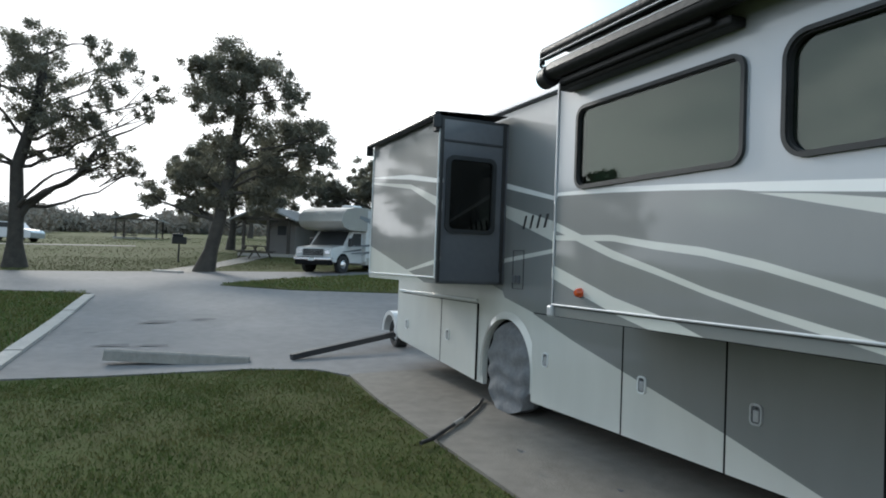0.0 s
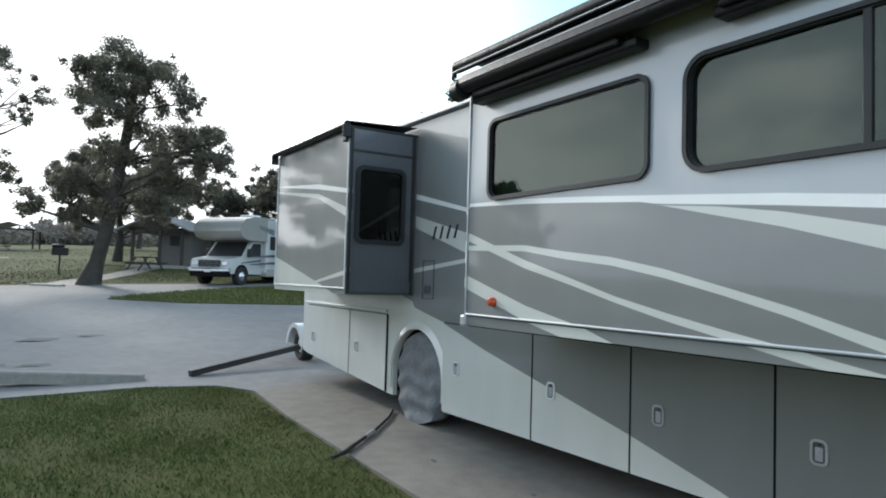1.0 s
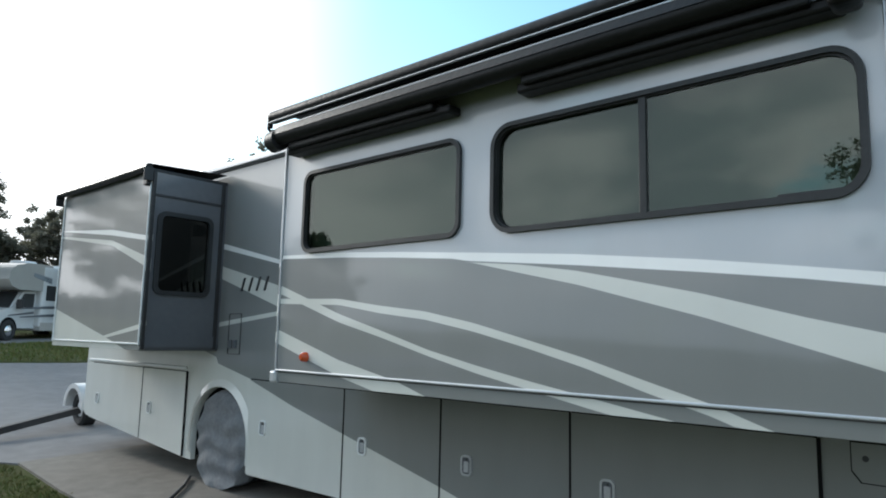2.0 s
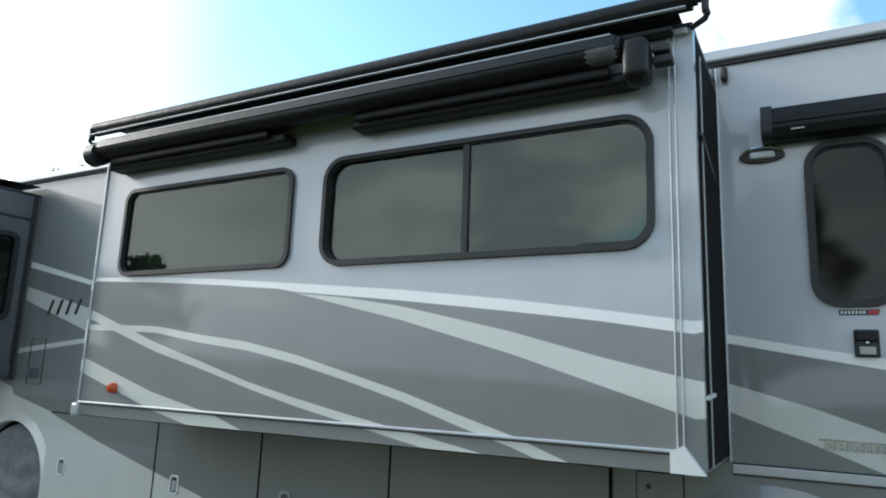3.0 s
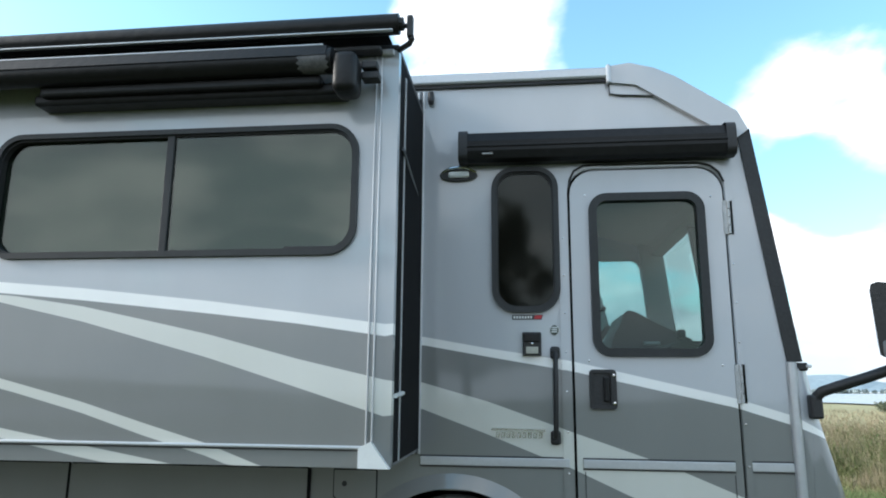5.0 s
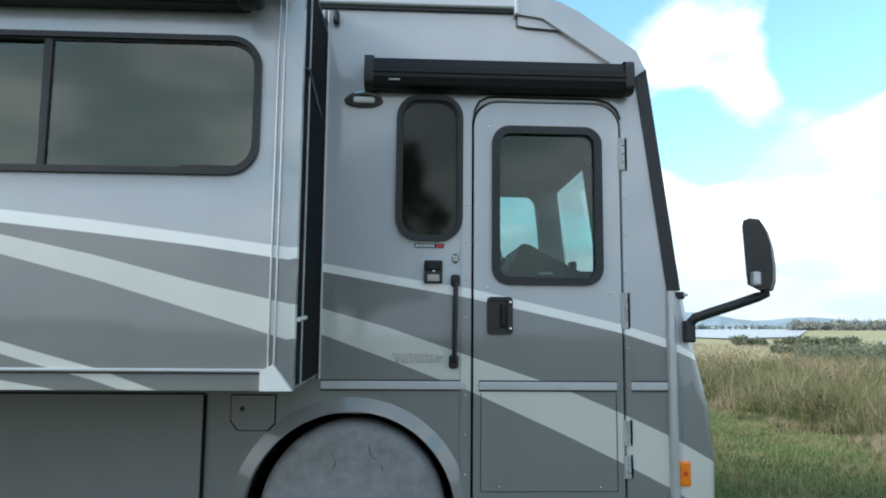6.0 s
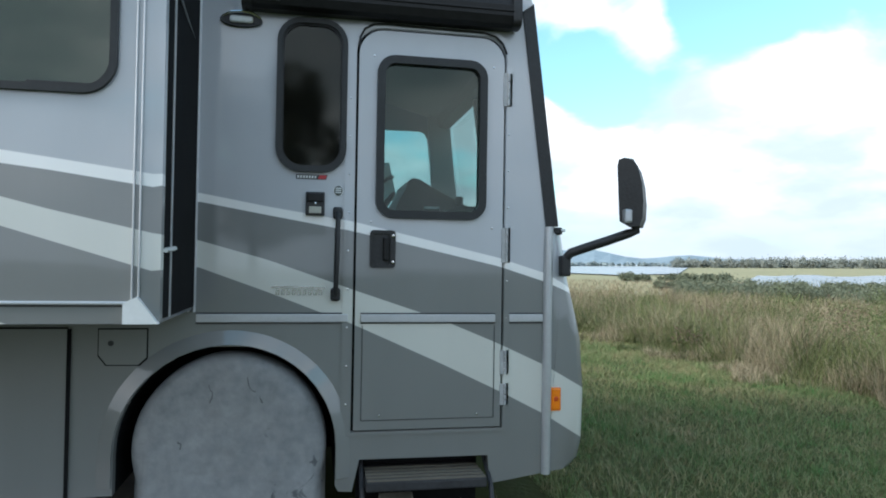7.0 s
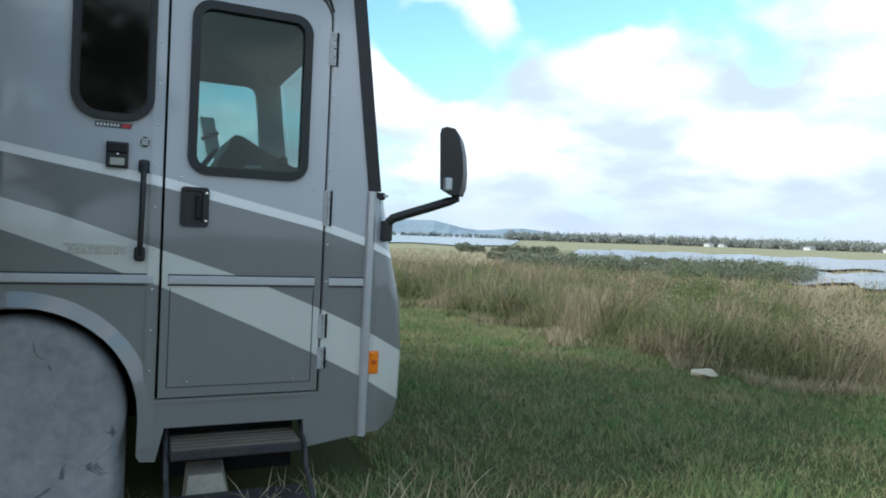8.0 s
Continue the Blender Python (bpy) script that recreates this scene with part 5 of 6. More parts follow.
# ---------- kerbs, wheel stop, clutter on the paving ----------
def strip_blocks(name, pts, width, h, mat, label, cat, gap=0.02, length=1.8, loss=0.0):
    """A kerb of separate blocks along a line on the ground."""
    k = thing(name, pts[0][0], pts[0][1], float(gz(*pts[0])), label, cat, "", "structure")
    for (xa, ya), (xb, yb) in zip(pts, pts[1:]):
        a, b = Vector((xa, ya, 0)), Vector((xb, yb, 0))
        n = max(1, round((b - a).length / length))
        d = (b - a).normalized()
        s = Vector((-d.y, d.x, 0)) * width / 2
        for i in range(n):
            if rng.random() < loss:
                continue
            p, q = a.lerp(b, i / n) + d * gap * (1 + 4 * loss * rng.random()), a.lerp(b, (i + 1) / n) - d * gap * (1 + 4 * loss * rng.random())
            tilt = rng.uniform(-0.008, 0.008)
            lo = [(v.x, v.y, float(gz(v.x, v.y)) - 0.1) for v in (p - s, q - s, q + s, p + s)]
            hi = [(v.x, v.y, float(gz(v.x, v.y)) + h + tilt) for v in (p - s * 0.94, q - s * 0.94, q + s * 0.94, p + s * 0.94)]
            part("kerb_block", hexa(lo, hi), mat, k)
    return k


strip_blocks("kerb", [(-20.0, -4.74), (-15.0, -5.02), (-9.9, -5.32)], 0.27, 0.07, M_kerb, "pale weathered concrete kerb beside the lawn", "kerb")
strip_blocks("kerb", [(-30.35, -3.0), (-29.2, -2.0)], 0.3, 0.09, M_kerb, "short pale kerb at a side path", "kerb")
solo("side_path", slab([(-30.6, -2.9), (-29.4, -1.7), (-36.5, 1.4), (-44.0, 4.2), (-44.6, 3.0), (-37.0, 0.2)], 0.025, 0.1), M_concrete, "pale footpath leading to the picnic shelter", "pavement", "structure")
solo("side_path", slab([(-58, -30), (-56, -30), (-60, -4), (-61.5, -4)], 0.025, 0.1), M_concrete, "pale far lane across the field", "pavement", "structure")

ws_m = Matrix.Translation((-10.12, -2.95, float(gz(-10.12, -2.95)) + 0.02)) @ Matrix.Rotation(radians(76), 4, "Z") @ Matrix.Rotation(radians(2.3), 4, "Y")
wsp = plate([[(-0.12, 0.0), (0.12, 0.0), (0.075, 0.13), (0.04, 0.15), (-0.04, 0.15), (-0.075, 0.13)]], -1.0, 1.0, "x")
bmesh.ops.transform(wsp, matrix=ws_m, verts=wsp.verts)
solo("wheel_stop", wsp, paint("stained_concrete", (0.20, 0.185, 0.165), 0.9, 0, 0.25, 1.5, 0.4, 30, col2=(0.30, 0.28, 0.25)), "long grey concrete wheel stop lying on the asphalt", "wheel stop")
for cx, cy, r in ((-14.7, -2.9, 0.55), (-14.9, -2.1, 0.35), (-12.0, -3.75, 0.4), (-11.8, -3.15, 0.35), (-13.6, -4.3, 0.12)):
    z = float(gz(cx, cy)) + 0.024
    pb = bmesh.new()
    pb.faces.new([pb.verts.new((cx + 0.35 * r * math.cos(a) * (1 + 0.3 * math.sin(3 * a + cx)), cy + r * math.sin(a) * (1 + 0.25 * math.cos(5 * a)), float(gz(cx + 0.35 * r * math.cos(a), cy)) + 0.025)) for a in [i * math.pi / 10 for i in range(20)]])
    solo("road_stain", pb, M_patch, "dark wet-looking patch of sealant on the asphalt", "stain", "structure")

beam = bx(-0.05, 0.05, -0.95, 0.95, -0.045, 0.045, 0.008)
bmesh.ops.transform(beam, matrix=look((-10.05, -0.47, 0.13), (-10.3, 0.45, 0.275)) @ pose(0, 0, 0, 90, 0, 0), verts=beam.verts)
solo("tow_beam", beam, M_seal, "black steel beam slanting from ground to tow dolly", "tow bar")
dol = thing("tow_dolly", -10.47, 0.75, 0.03, "small white-fendered tow dolly behind the motorhome", "trailer")
tw = bmesh.new()
lathe(0, 0, [(0.0, 0.0), (0.10, 0.0), (0.13, 0.02), (0.15, -0.02), (0.22, -0.03), (0.255, 0.0), (0.255, 0.16), (0.2, 0.18)], 28, tw)
bmesh.ops.transform(tw, matrix=pose(-10.47, 0.52, 0.28), verts=tw.verts)
whl = part("wheel", tw, M_tyre, dol, "black dolly tyre", smooth=True)
hb2 = lathe(-10.47, 0.28, [(0.0, 0.505), (0.05, 0.505), (0.09, 0.515), (0.12, 0.525)], 20)
part("rim", hb2, M_white, whl)
fd = plate([[(-10.47 + 0.36 * math.cos(a), 0.29 + 0.36 * math.sin(a)) for a in [math.pi * i / 14 for i in range(15)]] + [(-10.47 - 0.28 * math.cos(a), 0.30 + 0.28 * math.sin(a)) for a in [math.pi * i / 14 for i in range(15)]]], 0.40, 0.74)
part("fender", fd, M_white, dol, "white rounded fender")
part("axle", tube([(-10.47, 0.6, 0.28), (-10.47, 2.2, 0.28)], 0.04, 10), M_seal, dol)

hose = [(x, y, float(gz(x, y)) + 0.055) for x, y in ((-6.2, 0.0), (-5.95, -0.18), (-5.68, -0.42), (-5.50, -0.58), (-5.35, -0.74), (-5.16, -0.94), (-4.98, -1.12), (-4.90, -1.26))]
hs = thing("hose", -5.4, -0.5, 0.03, "black water hose lying across the concrete pad", "hose")
part("hose_line", tube(hose, 0.018, 10), M_hose, hs, smooth=True)
part("hose_coupling", tube([hose[3], hose[4]], 0.024, 10), M_kerb, hs)
part("hose_coupling", tube([hose[5], hose[6]], 0.022, 10), M_black, hs)
blk = hexa([(1.06, -0.10, -0.13), (1.30, -0.10, -0.13), (1.30, 0.12, -0.13), (1.06, 0.12, -0.13)], [(1.08, -0.06, 0.10), (1.24, -0.06, 0.10), (1.26, 0.12, 0.11), (1.08, 0.12, 0.11)])
solo("support_block", blk, M_block, "pale wooden support block under the entry step", "block")
sto = bmesh.new()
bmesh.ops.create_icosphere(sto, subdivisions=3, radius=1)
for v in sto.verts:
    v.co *= 1 + 0.25 * noise.noise(v.co * 1.7)
    v.co = Vector((7.25 + v.co.x * 0.17, 2.66 + v.co.y * 0.14, float(gz(7.25, 2.66)) + 0.06 + max(v.co.z, -0.8) * 0.058))
solo("stone", sto, M_stone, "flat pale limestone half sunk in grass", "stone")
for x, y, z, r in ((-4.1, -0.75, 0.03, 0.03), (-3.1, -0.6, 0.03, 0.02), (-2.6, -0.9, 0.02, 0.025)):
    lb = bmesh.new()
    lb.faces.new([lb.verts.new((x + r * math.cos(a) * 1.6, y + r * math.sin(a), z + 0.004 + 0.006 * math.sin(2 * a))) for a in [i * math.pi / 5 for i in range(10)]])
    solo("fallen_leaf", lb, M_patch, "dry brown leaf lying on the concrete pad", "leaf", group="fallen leaves")


# ---------- grass, reeds ----------
def scatter(n, x0, x1, y0, y1, keep=None):
    p = np.stack([rng.uniform(x0, x1, n), rng.uniform(y0, y1, n)], 1)
    if keep is not None:
        p = p[keep(p[:, 0], p[:, 1])]
    return np.stack([p[:, 0], p[:, 1], gz(p[:, 0], p[:, 1]) - 0.004], 1)


def patchy(x, y, s=0.9):
    return 0.5 + 0.5 * np.sin(x * s * 2.1 + 1.3 * np.sin(y * s * 1.7)) * np.sin(y * s * 2.6 + 1.1 * np.sin(x * s * 1.3 + 2))


def lawn_keep(x, y):
    edge = np.interp(x, [-9.6, -9.3, -8.9, -8.3, -6.7, -3.4, 0.6], [-5.2, -2.1, -1.25, -1.0, -1.08, -1.14, -1.2])
    near = (x > -9.5 + 0.10 * np.sin(y * 4.3) * np.sin(y * 9.1)) & (y < edge + 0.03 + 0.05 * np.sin(x * 9) * np.sin(x * 2.3) + 0.03 * np.sin(x * 23))
    return near & (rng.random(len(x)) < 0.35 + 0.65 * patchy(x, y))


P = scatter(155000, -9.62, 0.2, -6.5, -1.0, lawn_keep)
n_ = len(P)
blade_mesh("lawn_grass", P, rng.uniform(0.02, 0.06, n_) * (0.6 + 0.6 * patchy(P[:, 0], P[:, 1], 1.7)), rng.uniform(0.006, 0.012, n_), rng.uniform(0.2, 1.0, n_), M_blade, "short mown lawn grass with brown patches", "grass", 2)
P = scatter(60000, 0.2, 6.0, -6.5, -1.0, lambda x, y: rng.random(len(x)) < 0.35 + 0.65 * patchy(x, y))
n_ = len(P)
blade_mesh("lawn_grass", P, rng.uniform(0.02, 0.06, n_), rng.uniform(0.006, 0.012, n_), rng.uniform(0.2, 1.0, n_), M_blade, "short mown lawn grass with brown patches", "grass", 1)
P = scatter(26000, -21.5, -9.6, -11, -4.9, lambda x, y: y < np.interp(x, [-20, -9.9], [-4.9, -5.5]))
n_ = len(P)
blade_mesh("lawn_grass", P, rng.uniform(0.05, 0.10, n_), rng.uniform(0.02, 0.04, n_), rng.uniform(0.2, 0.9, n_), M_blade, "mown lawn grass beyond the kerb", "grass", 1)
P = scatter(22000, -28.5, -18.4, -1, 12, lambda x, y: (x > np.interp(y, [-1, 0, 1.7, 7.0, 12], [-23.3, -24.1, -25.4, -27.6, -27.9])) & (x < np.interp(y, [-1, 0.8, 3.6, 12], [-22.9, -20.8, -19.2, -18.4])))
P[:, 2] += 0.05
n_ = len(P)
blade_mesh("island_grass", P, rng.uniform(0.05, 0.11, n_), rng.uniform(0.025, 0.045, n_), rng.uniform(0.2, 0.9, n_), M_blade, "dull green grass on the road island", "grass", 1)
P = scatter(26000, -42, -30.8, -14, 12, lambda x, y: rng.random(len(x)) < 0.3 + 0.7 * patchy(x, y, 0.25))
n_ = len(P)
blade_mesh("field_grass", P, rng.uniform(0.03, 0.08, n_), rng.uniform(0.03, 0.05, n_), rng.uniform(0.2, 0.9, n_), M_fieldblade, "longer dull green grass of the campground field", "grass", 1)
P = scatter(24000, -96, -42, -30, 16, lambda x, y: (np.abs(x + 56.5 + 0.155 * (y + 30)) > 2.4) & (rng.random(len(x)) < 0.3 + 0.7 * patchy(x, y, 0.12)))
n_ = len(P)
blade_mesh("field_grass", P, rng.uniform(0.04, 0.09, n_), rng.uniform(0.07, 0.12, n_), rng.uniform(0.5, 1.3, n_), M_fieldblade, "dull brown-green grass far across the campground field", "grass", 1)


def edge_x(y):
    return np.interp(y, [0.0, 1.0, 1.6, 2.2, 3.0, 4.8, 7, 10, 14, 20, 40, 80], [14, 10.8, 9.2, 8.0, 7.2, 6.7, 6.6, 6.4, 5.2, 3.2, -4, -16])


def rough_keep(x, y):
    free = (x > 0.8) & ~((x < 2.2) & (y > 0.25) & (y < 2.5)) & ~((x < 1.7) & (x > 0.9) & (y > -0.4) & (y < 0.5))
    return free & (x < edge_x(y) + 0.6) & (rng.random(len(x)) < 0.35 + 0.65 * patchy(x + 3, y, 0.8))


P = scatter(330000, 0.8, 13, -1.0, 9, rough_keep)
n_ = len(P)
blade_mesh("rough_grass", P, rng.uniform(0.03, 0.13, n_) * (0.45 + 0.7 * patchy(P[:, 0], P[:, 1], 1.3) + 0.5 * patchy(P[:, 0] + 2, P[:, 1], 4.1) ** 2), rng.uniform(0.004, 0.008, n_), rng.uniform(0.2, 1.3, n_), M_rough, "rough tufted meadow grass in front of the motorhome", "grass", 2)
P = scatter(30000, 2, 13, 9, 30, lambda x, y: x < edge_x(y) + 0.8)
n_ = len(P)
blade_mesh("rough_grass", P, rng.uniform(0.08, 0.2, n_), rng.uniform(0.012, 0.022, n_), rng.uniform(0.2, 1.0, n_), M_rough, "rough meadow grass running towards the lake", "grass", 1)
P = scatter(700, 1.2, 2.6, -1.0, -0.1)
P = P[rng.random(len(P)) < 0.4]
n_ = len(P)
blade_mesh("tall_weeds", P, rng.uniform(0.15, 0.42, n_), rng.uniform(0.005, 0.009, n_), rng.uniform(0.4, 1.0, n_), M_reed, "tall dry weeds beside the entry step", "weeds", 4)


def reed_points(n):
    y = 0.6 + 24 * rng.random(n) ** 1.5
    x = edge_x(y) + 18 * rng.random(n) ** 1.7
    jit = 0.8 * np.sin(y * 2.3) + 0.5 * np.sin(y * 5.1 + 1)
    x = x + jit * 0.5
    return x, y


def reed_bed(nm, mat, cnt, lo, hi, w, green, lean, lab):
    """Reeds of one kind; the dry ones and the green ones hold different patches of the bank."""
    x, y = reed_points(cnt)
    cl = 0.5 * patchy(x, y, 0.40) + 0.5 * patchy(x + 4, y + 1, 0.95)
    cl = np.clip((cl - 0.30) / 0.40, 0, 1)
    cl = 1 - cl if green else cl
    ok = rng.random(cnt) < 0.10 + 0.90 * cl
    x, y, cl = x[ok], y[ok], cl[ok]
    k = len(x)
    ramp = np.clip((x - edge_x(y)) / 1.0, 0.22, 1)
    far = 1 + np.clip((np.hypot(x, y) - 10) / 14, 0, 2.0)
    # the bank stands tallest at the mown edge and towards the lake; the flats behind it are lower
    flat = np.interp(np.degrees(np.arctan2(x, y)), [28, 42, 65], [1.0, 0.78, 0.52])
    depth = np.clip((x - edge_x(y) - 1.2) / 3.5, 0, 1)
    tall = rng.uniform(lo, hi, k) * ramp * (1 - depth * (1 - flat)) * (0.45 + 0.35 * cl + 0.45 * patchy(x + 5, y, 1.1))
    blade_mesh(nm, np.stack([x, y, gz(x, y) - 0.02], 1), tall, w * rng.uniform(0.6, 1.3, k) * far, rng.uniform(0.1, lean, k), mat, lab, "reeds", 4 if green else 3)


reed_bed("dry_reeds", M_reed, 130000, 0.55, 1.25, 0.007, False, 0.9, "tall dry tan reeds and seed stalks by the lake")
reed_bed("green_reeds", M_reedg, 170000, 0.45, 1.05, 0.010, True, 1.5, "green-brown reeds and weeds by the lake")


# ---------- lake side distance ----------
def fan(d0, d1, a0, a1, lift, nd=6, na=16):
    """A sheet between two distances and two bearings (degrees from +y towards +x), laid on the slope."""
    bm = bmesh.new()
    g = []
    for i in range(nd + 1):
        d = d0 * (d1 / d0) ** (i / nd)
        g.append([])
        for j in range(na + 1):
            a = radians(a0 + (a1 - a0) * j / na)
            wv = 1 + 0.10 * math.sin(j * 1.7 + d0) if i in (0, nd) else 1
            x, y = d * wv * math.sin(a), d * wv * math.cos(a)
            g[-1].append(bm.verts.new((x, y, float(gz(x, y)) + lift)))
    for i in range(nd):
        for j in range(na):
            bm.faces.new((g[i][j], g[i + 1][j], g[i + 1][j + 1], g[i][j + 1]))
    return bm


solo("dry_meadow", fan(24, 2400, -10, 100, 0.03, 14, 30), M_tan, "tan and green grassland between reeds and lake", "ground", "structure")
solo("lake", fan(125, 1500, -12, 31, 0.25, 10, 20), M_water, "pale calm lake water beyond the meadow", "water", "structure")
solo("lake_pool", fan(60, 128, 37, 68, 0.22, 6, 24), M_water, "shallow pale inlet between grassy flats", "water", "structure")
solo("lake_pool", fan(33, 52, 56, 74, 0.20, 4, 14), M_water, "small pale pool behind the reeds", "water", "structure")


def leaf_cloud(name, centres, radii, per, size, mat, label, cat, parent=None, flat=0.8):
    """Crowns made of many small leaf quads gathered in clumps."""
    C, R = np.asarray(centres, float), np.asarray(radii, float)
    k = len(C)
    sub = 18
    d = rng.normal(size=(k, sub, 3))
    d /= np.linalg.norm(d, axis=2, keepdims=True)
    sc = C[:, None] + d * (R[:, None, None] * rng.uniform(0.08, 1.08, (k, sub, 1)) ** 0.6) * np.array([1, 1, flat])
    # leaves in proportion to the face of each clump, so that small clumps stay open
    pick = rng.choice(k, size=k * per, p=R ** 1.7 / (R ** 1.7).sum())
    p = sc[pick, rng.integers(0, sub, len(pick))] + rng.normal(size=(len(pick), 3)) * (R[pick] * 0.30)[:, None]
    n = len(p)
    u = rng.normal(size=(n, 3))
    u /= np.linalg.norm(u, axis=1, keepdims=True)
    v = np.cross(u, rng.normal(size=(n, 3)))
    v /= np.linalg.norm(v, axis=1, keepdims=True)
    s = (size * rng.uniform(0.6, 1.4, n))[:, None]
    verts = np.stack([p - u * s, p + v * s * 0.5, p + u * s, p - v * s * 0.5], 1).reshape(-1, 3)
    return raw_mesh(name, verts, np.arange(4 * n).reshape(-1, 4), mat, label, cat, parent)


for nm, mat, cnt, lab in (("weed_clumps", M_weed, 60, "leafy olive green weed clumps among the reeds"), ("weed_clumps", M_rust, 30, "withered reddish brown weed clumps among the reeds")):
    y = 1.0 + 20 * rng.random(cnt) ** 1.5
    x = edge_x(y) + 0.6 + 13 * rng.random(cnt) ** 1.8
    r = rng.uniform(0.22, 0.62, cnt)
    leaf_cloud(nm, np.stack([x, y, gz(x, y) + r * rng.uniform(0.5, 1.3, cnt)], 1), r, 700, 0.020, mat, lab, "weeds", None, 0.9)


def polar(a, d):
    return d * math.sin(radians(a)), d * math.cos(radians(a))


md, ma = 23 + 55 * rng.random(26000) ** 1.3, np.radians(rng.uniform(12, 78, 26000))
mx_, my_ = md * np.sin(ma), md * np.cos(ma)
n_ = len(md)
blade_mesh("meadow_grass", np.stack([mx_, my_, gz(mx_, my_)], 1), rng.uniform(0.15, 0.45, n_) * (0.5 + patchy(mx_, my_, 0.15)), rng.uniform(0.03, 0.07, n_), rng.uniform(0.2, 1.0, n_), M_reed, "tan meadow grass on the flats before the lake", "grass", 1)


def belt(name, bearings, dist, spread, hgt, count, per, size, mat, label, cat="woods"):
    cs, rs = [], []
    for i in range(count):
        a = rng.uniform(*bearings)
        d = dist * rng.uniform(1 - spread, 1 + spread)
        x, y = polar(a, d)
        h = hgt * rng.uniform(0.5, 1.0)
        cs.append((x, y, float(gz(x, y)) + h * 0.55))
        rs.append(h * 0.6)
    return leaf_cloud(name, cs, rs, per, size, mat, label, cat, None, 0.75)


belt("lake_scrub", (31, 54), 54, 0.12, 0.6, 90, 200, 0.09, M_far, "low grey-green scrub at the edge of the pools", "scrub")
belt("lake_scrub", (34, 58), 36, 0.12, 0.95, 330, 200, 0.05, M_far, "dark scrub behind the reeds", "scrub")
belt("lake_scrub", (27, 36), 78, 0.08, 0.9, 34, 260, 0.12, M_far, "small bushes at the water's edge", "scrub")
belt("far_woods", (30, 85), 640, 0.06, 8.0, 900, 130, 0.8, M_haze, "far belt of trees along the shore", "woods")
# paler and bluer still: more haze put into the colour
belt("far_woods", (-12, 34), 1650, 0.03, 8.0, 320, 60, 4.0, paint("hazy_far_shore", (0.30, 0.36, 0.38), 0.95, 0, 0.2, 0.02, isl=0.2), "hazy far shore trees", "woods")
hill = bmesh.new()
top_, bot_ = [], []
for i in range(41):
    a = -14 + 50 * i / 40
    x, y = polar(a, 1900)
    z = float(gz(x, y))
    bot_.append(hill.verts.new((x * 0.93, y * 0.93, z + 4)))
    top_.append(hill.verts.new((x, y, z + 52 + 14 * math.sin(i * 0.35) + 5 * math.sin(i * 1.1) - (i > 30) * (i - 30) * 4.6)))
for i in range(40):
    hill.faces.new((bot_[i], bot_[i + 1], top_[i + 1], top_[i]))
# the hills' blue haze is painted as their surface colour
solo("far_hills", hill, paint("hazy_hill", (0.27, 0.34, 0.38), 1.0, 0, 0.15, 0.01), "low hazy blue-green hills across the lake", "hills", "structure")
for a, d, w in ((46, 590, 5), (47.0, 600, 4), (53, 592, 6), (58, 590, 5)):
    x, y = polar(a, d)
    z = float(gz(x, y))
    h = thing("house", x, y, z, "small pale house on the far shore", "house", "far houses")
    part("wall", bx(x - w / 2, x + w / 2, y - 3, y + 3, z, z + 2.2), M_white, h)
    part("roof", hexa([(x - w / 2 - 0.4, y - 3.5, z + 2.2), (x + w / 2 + 0.4, y - 3.5, z + 2.2), (x + w / 2 + 0.4, y + 3.5, z + 2.2), (x - w / 2 - 0.4, y + 3.5, z + 2.2)],
                      [(x - w / 2, y - 0.1, z + 3.4), (x + w / 2, y - 0.1, z + 3.4), (x + w / 2, y + 0.1, z + 3.4), (x - w / 2, y + 0.1, z + 3.4)]), M_roofing, h)

# ---------- oaks ----------
VR = Vector((0.423, 0.906, 0))      # across the campground, from one side of the lawn to the other
VF = Vector((-0.906, 0.423, 0))


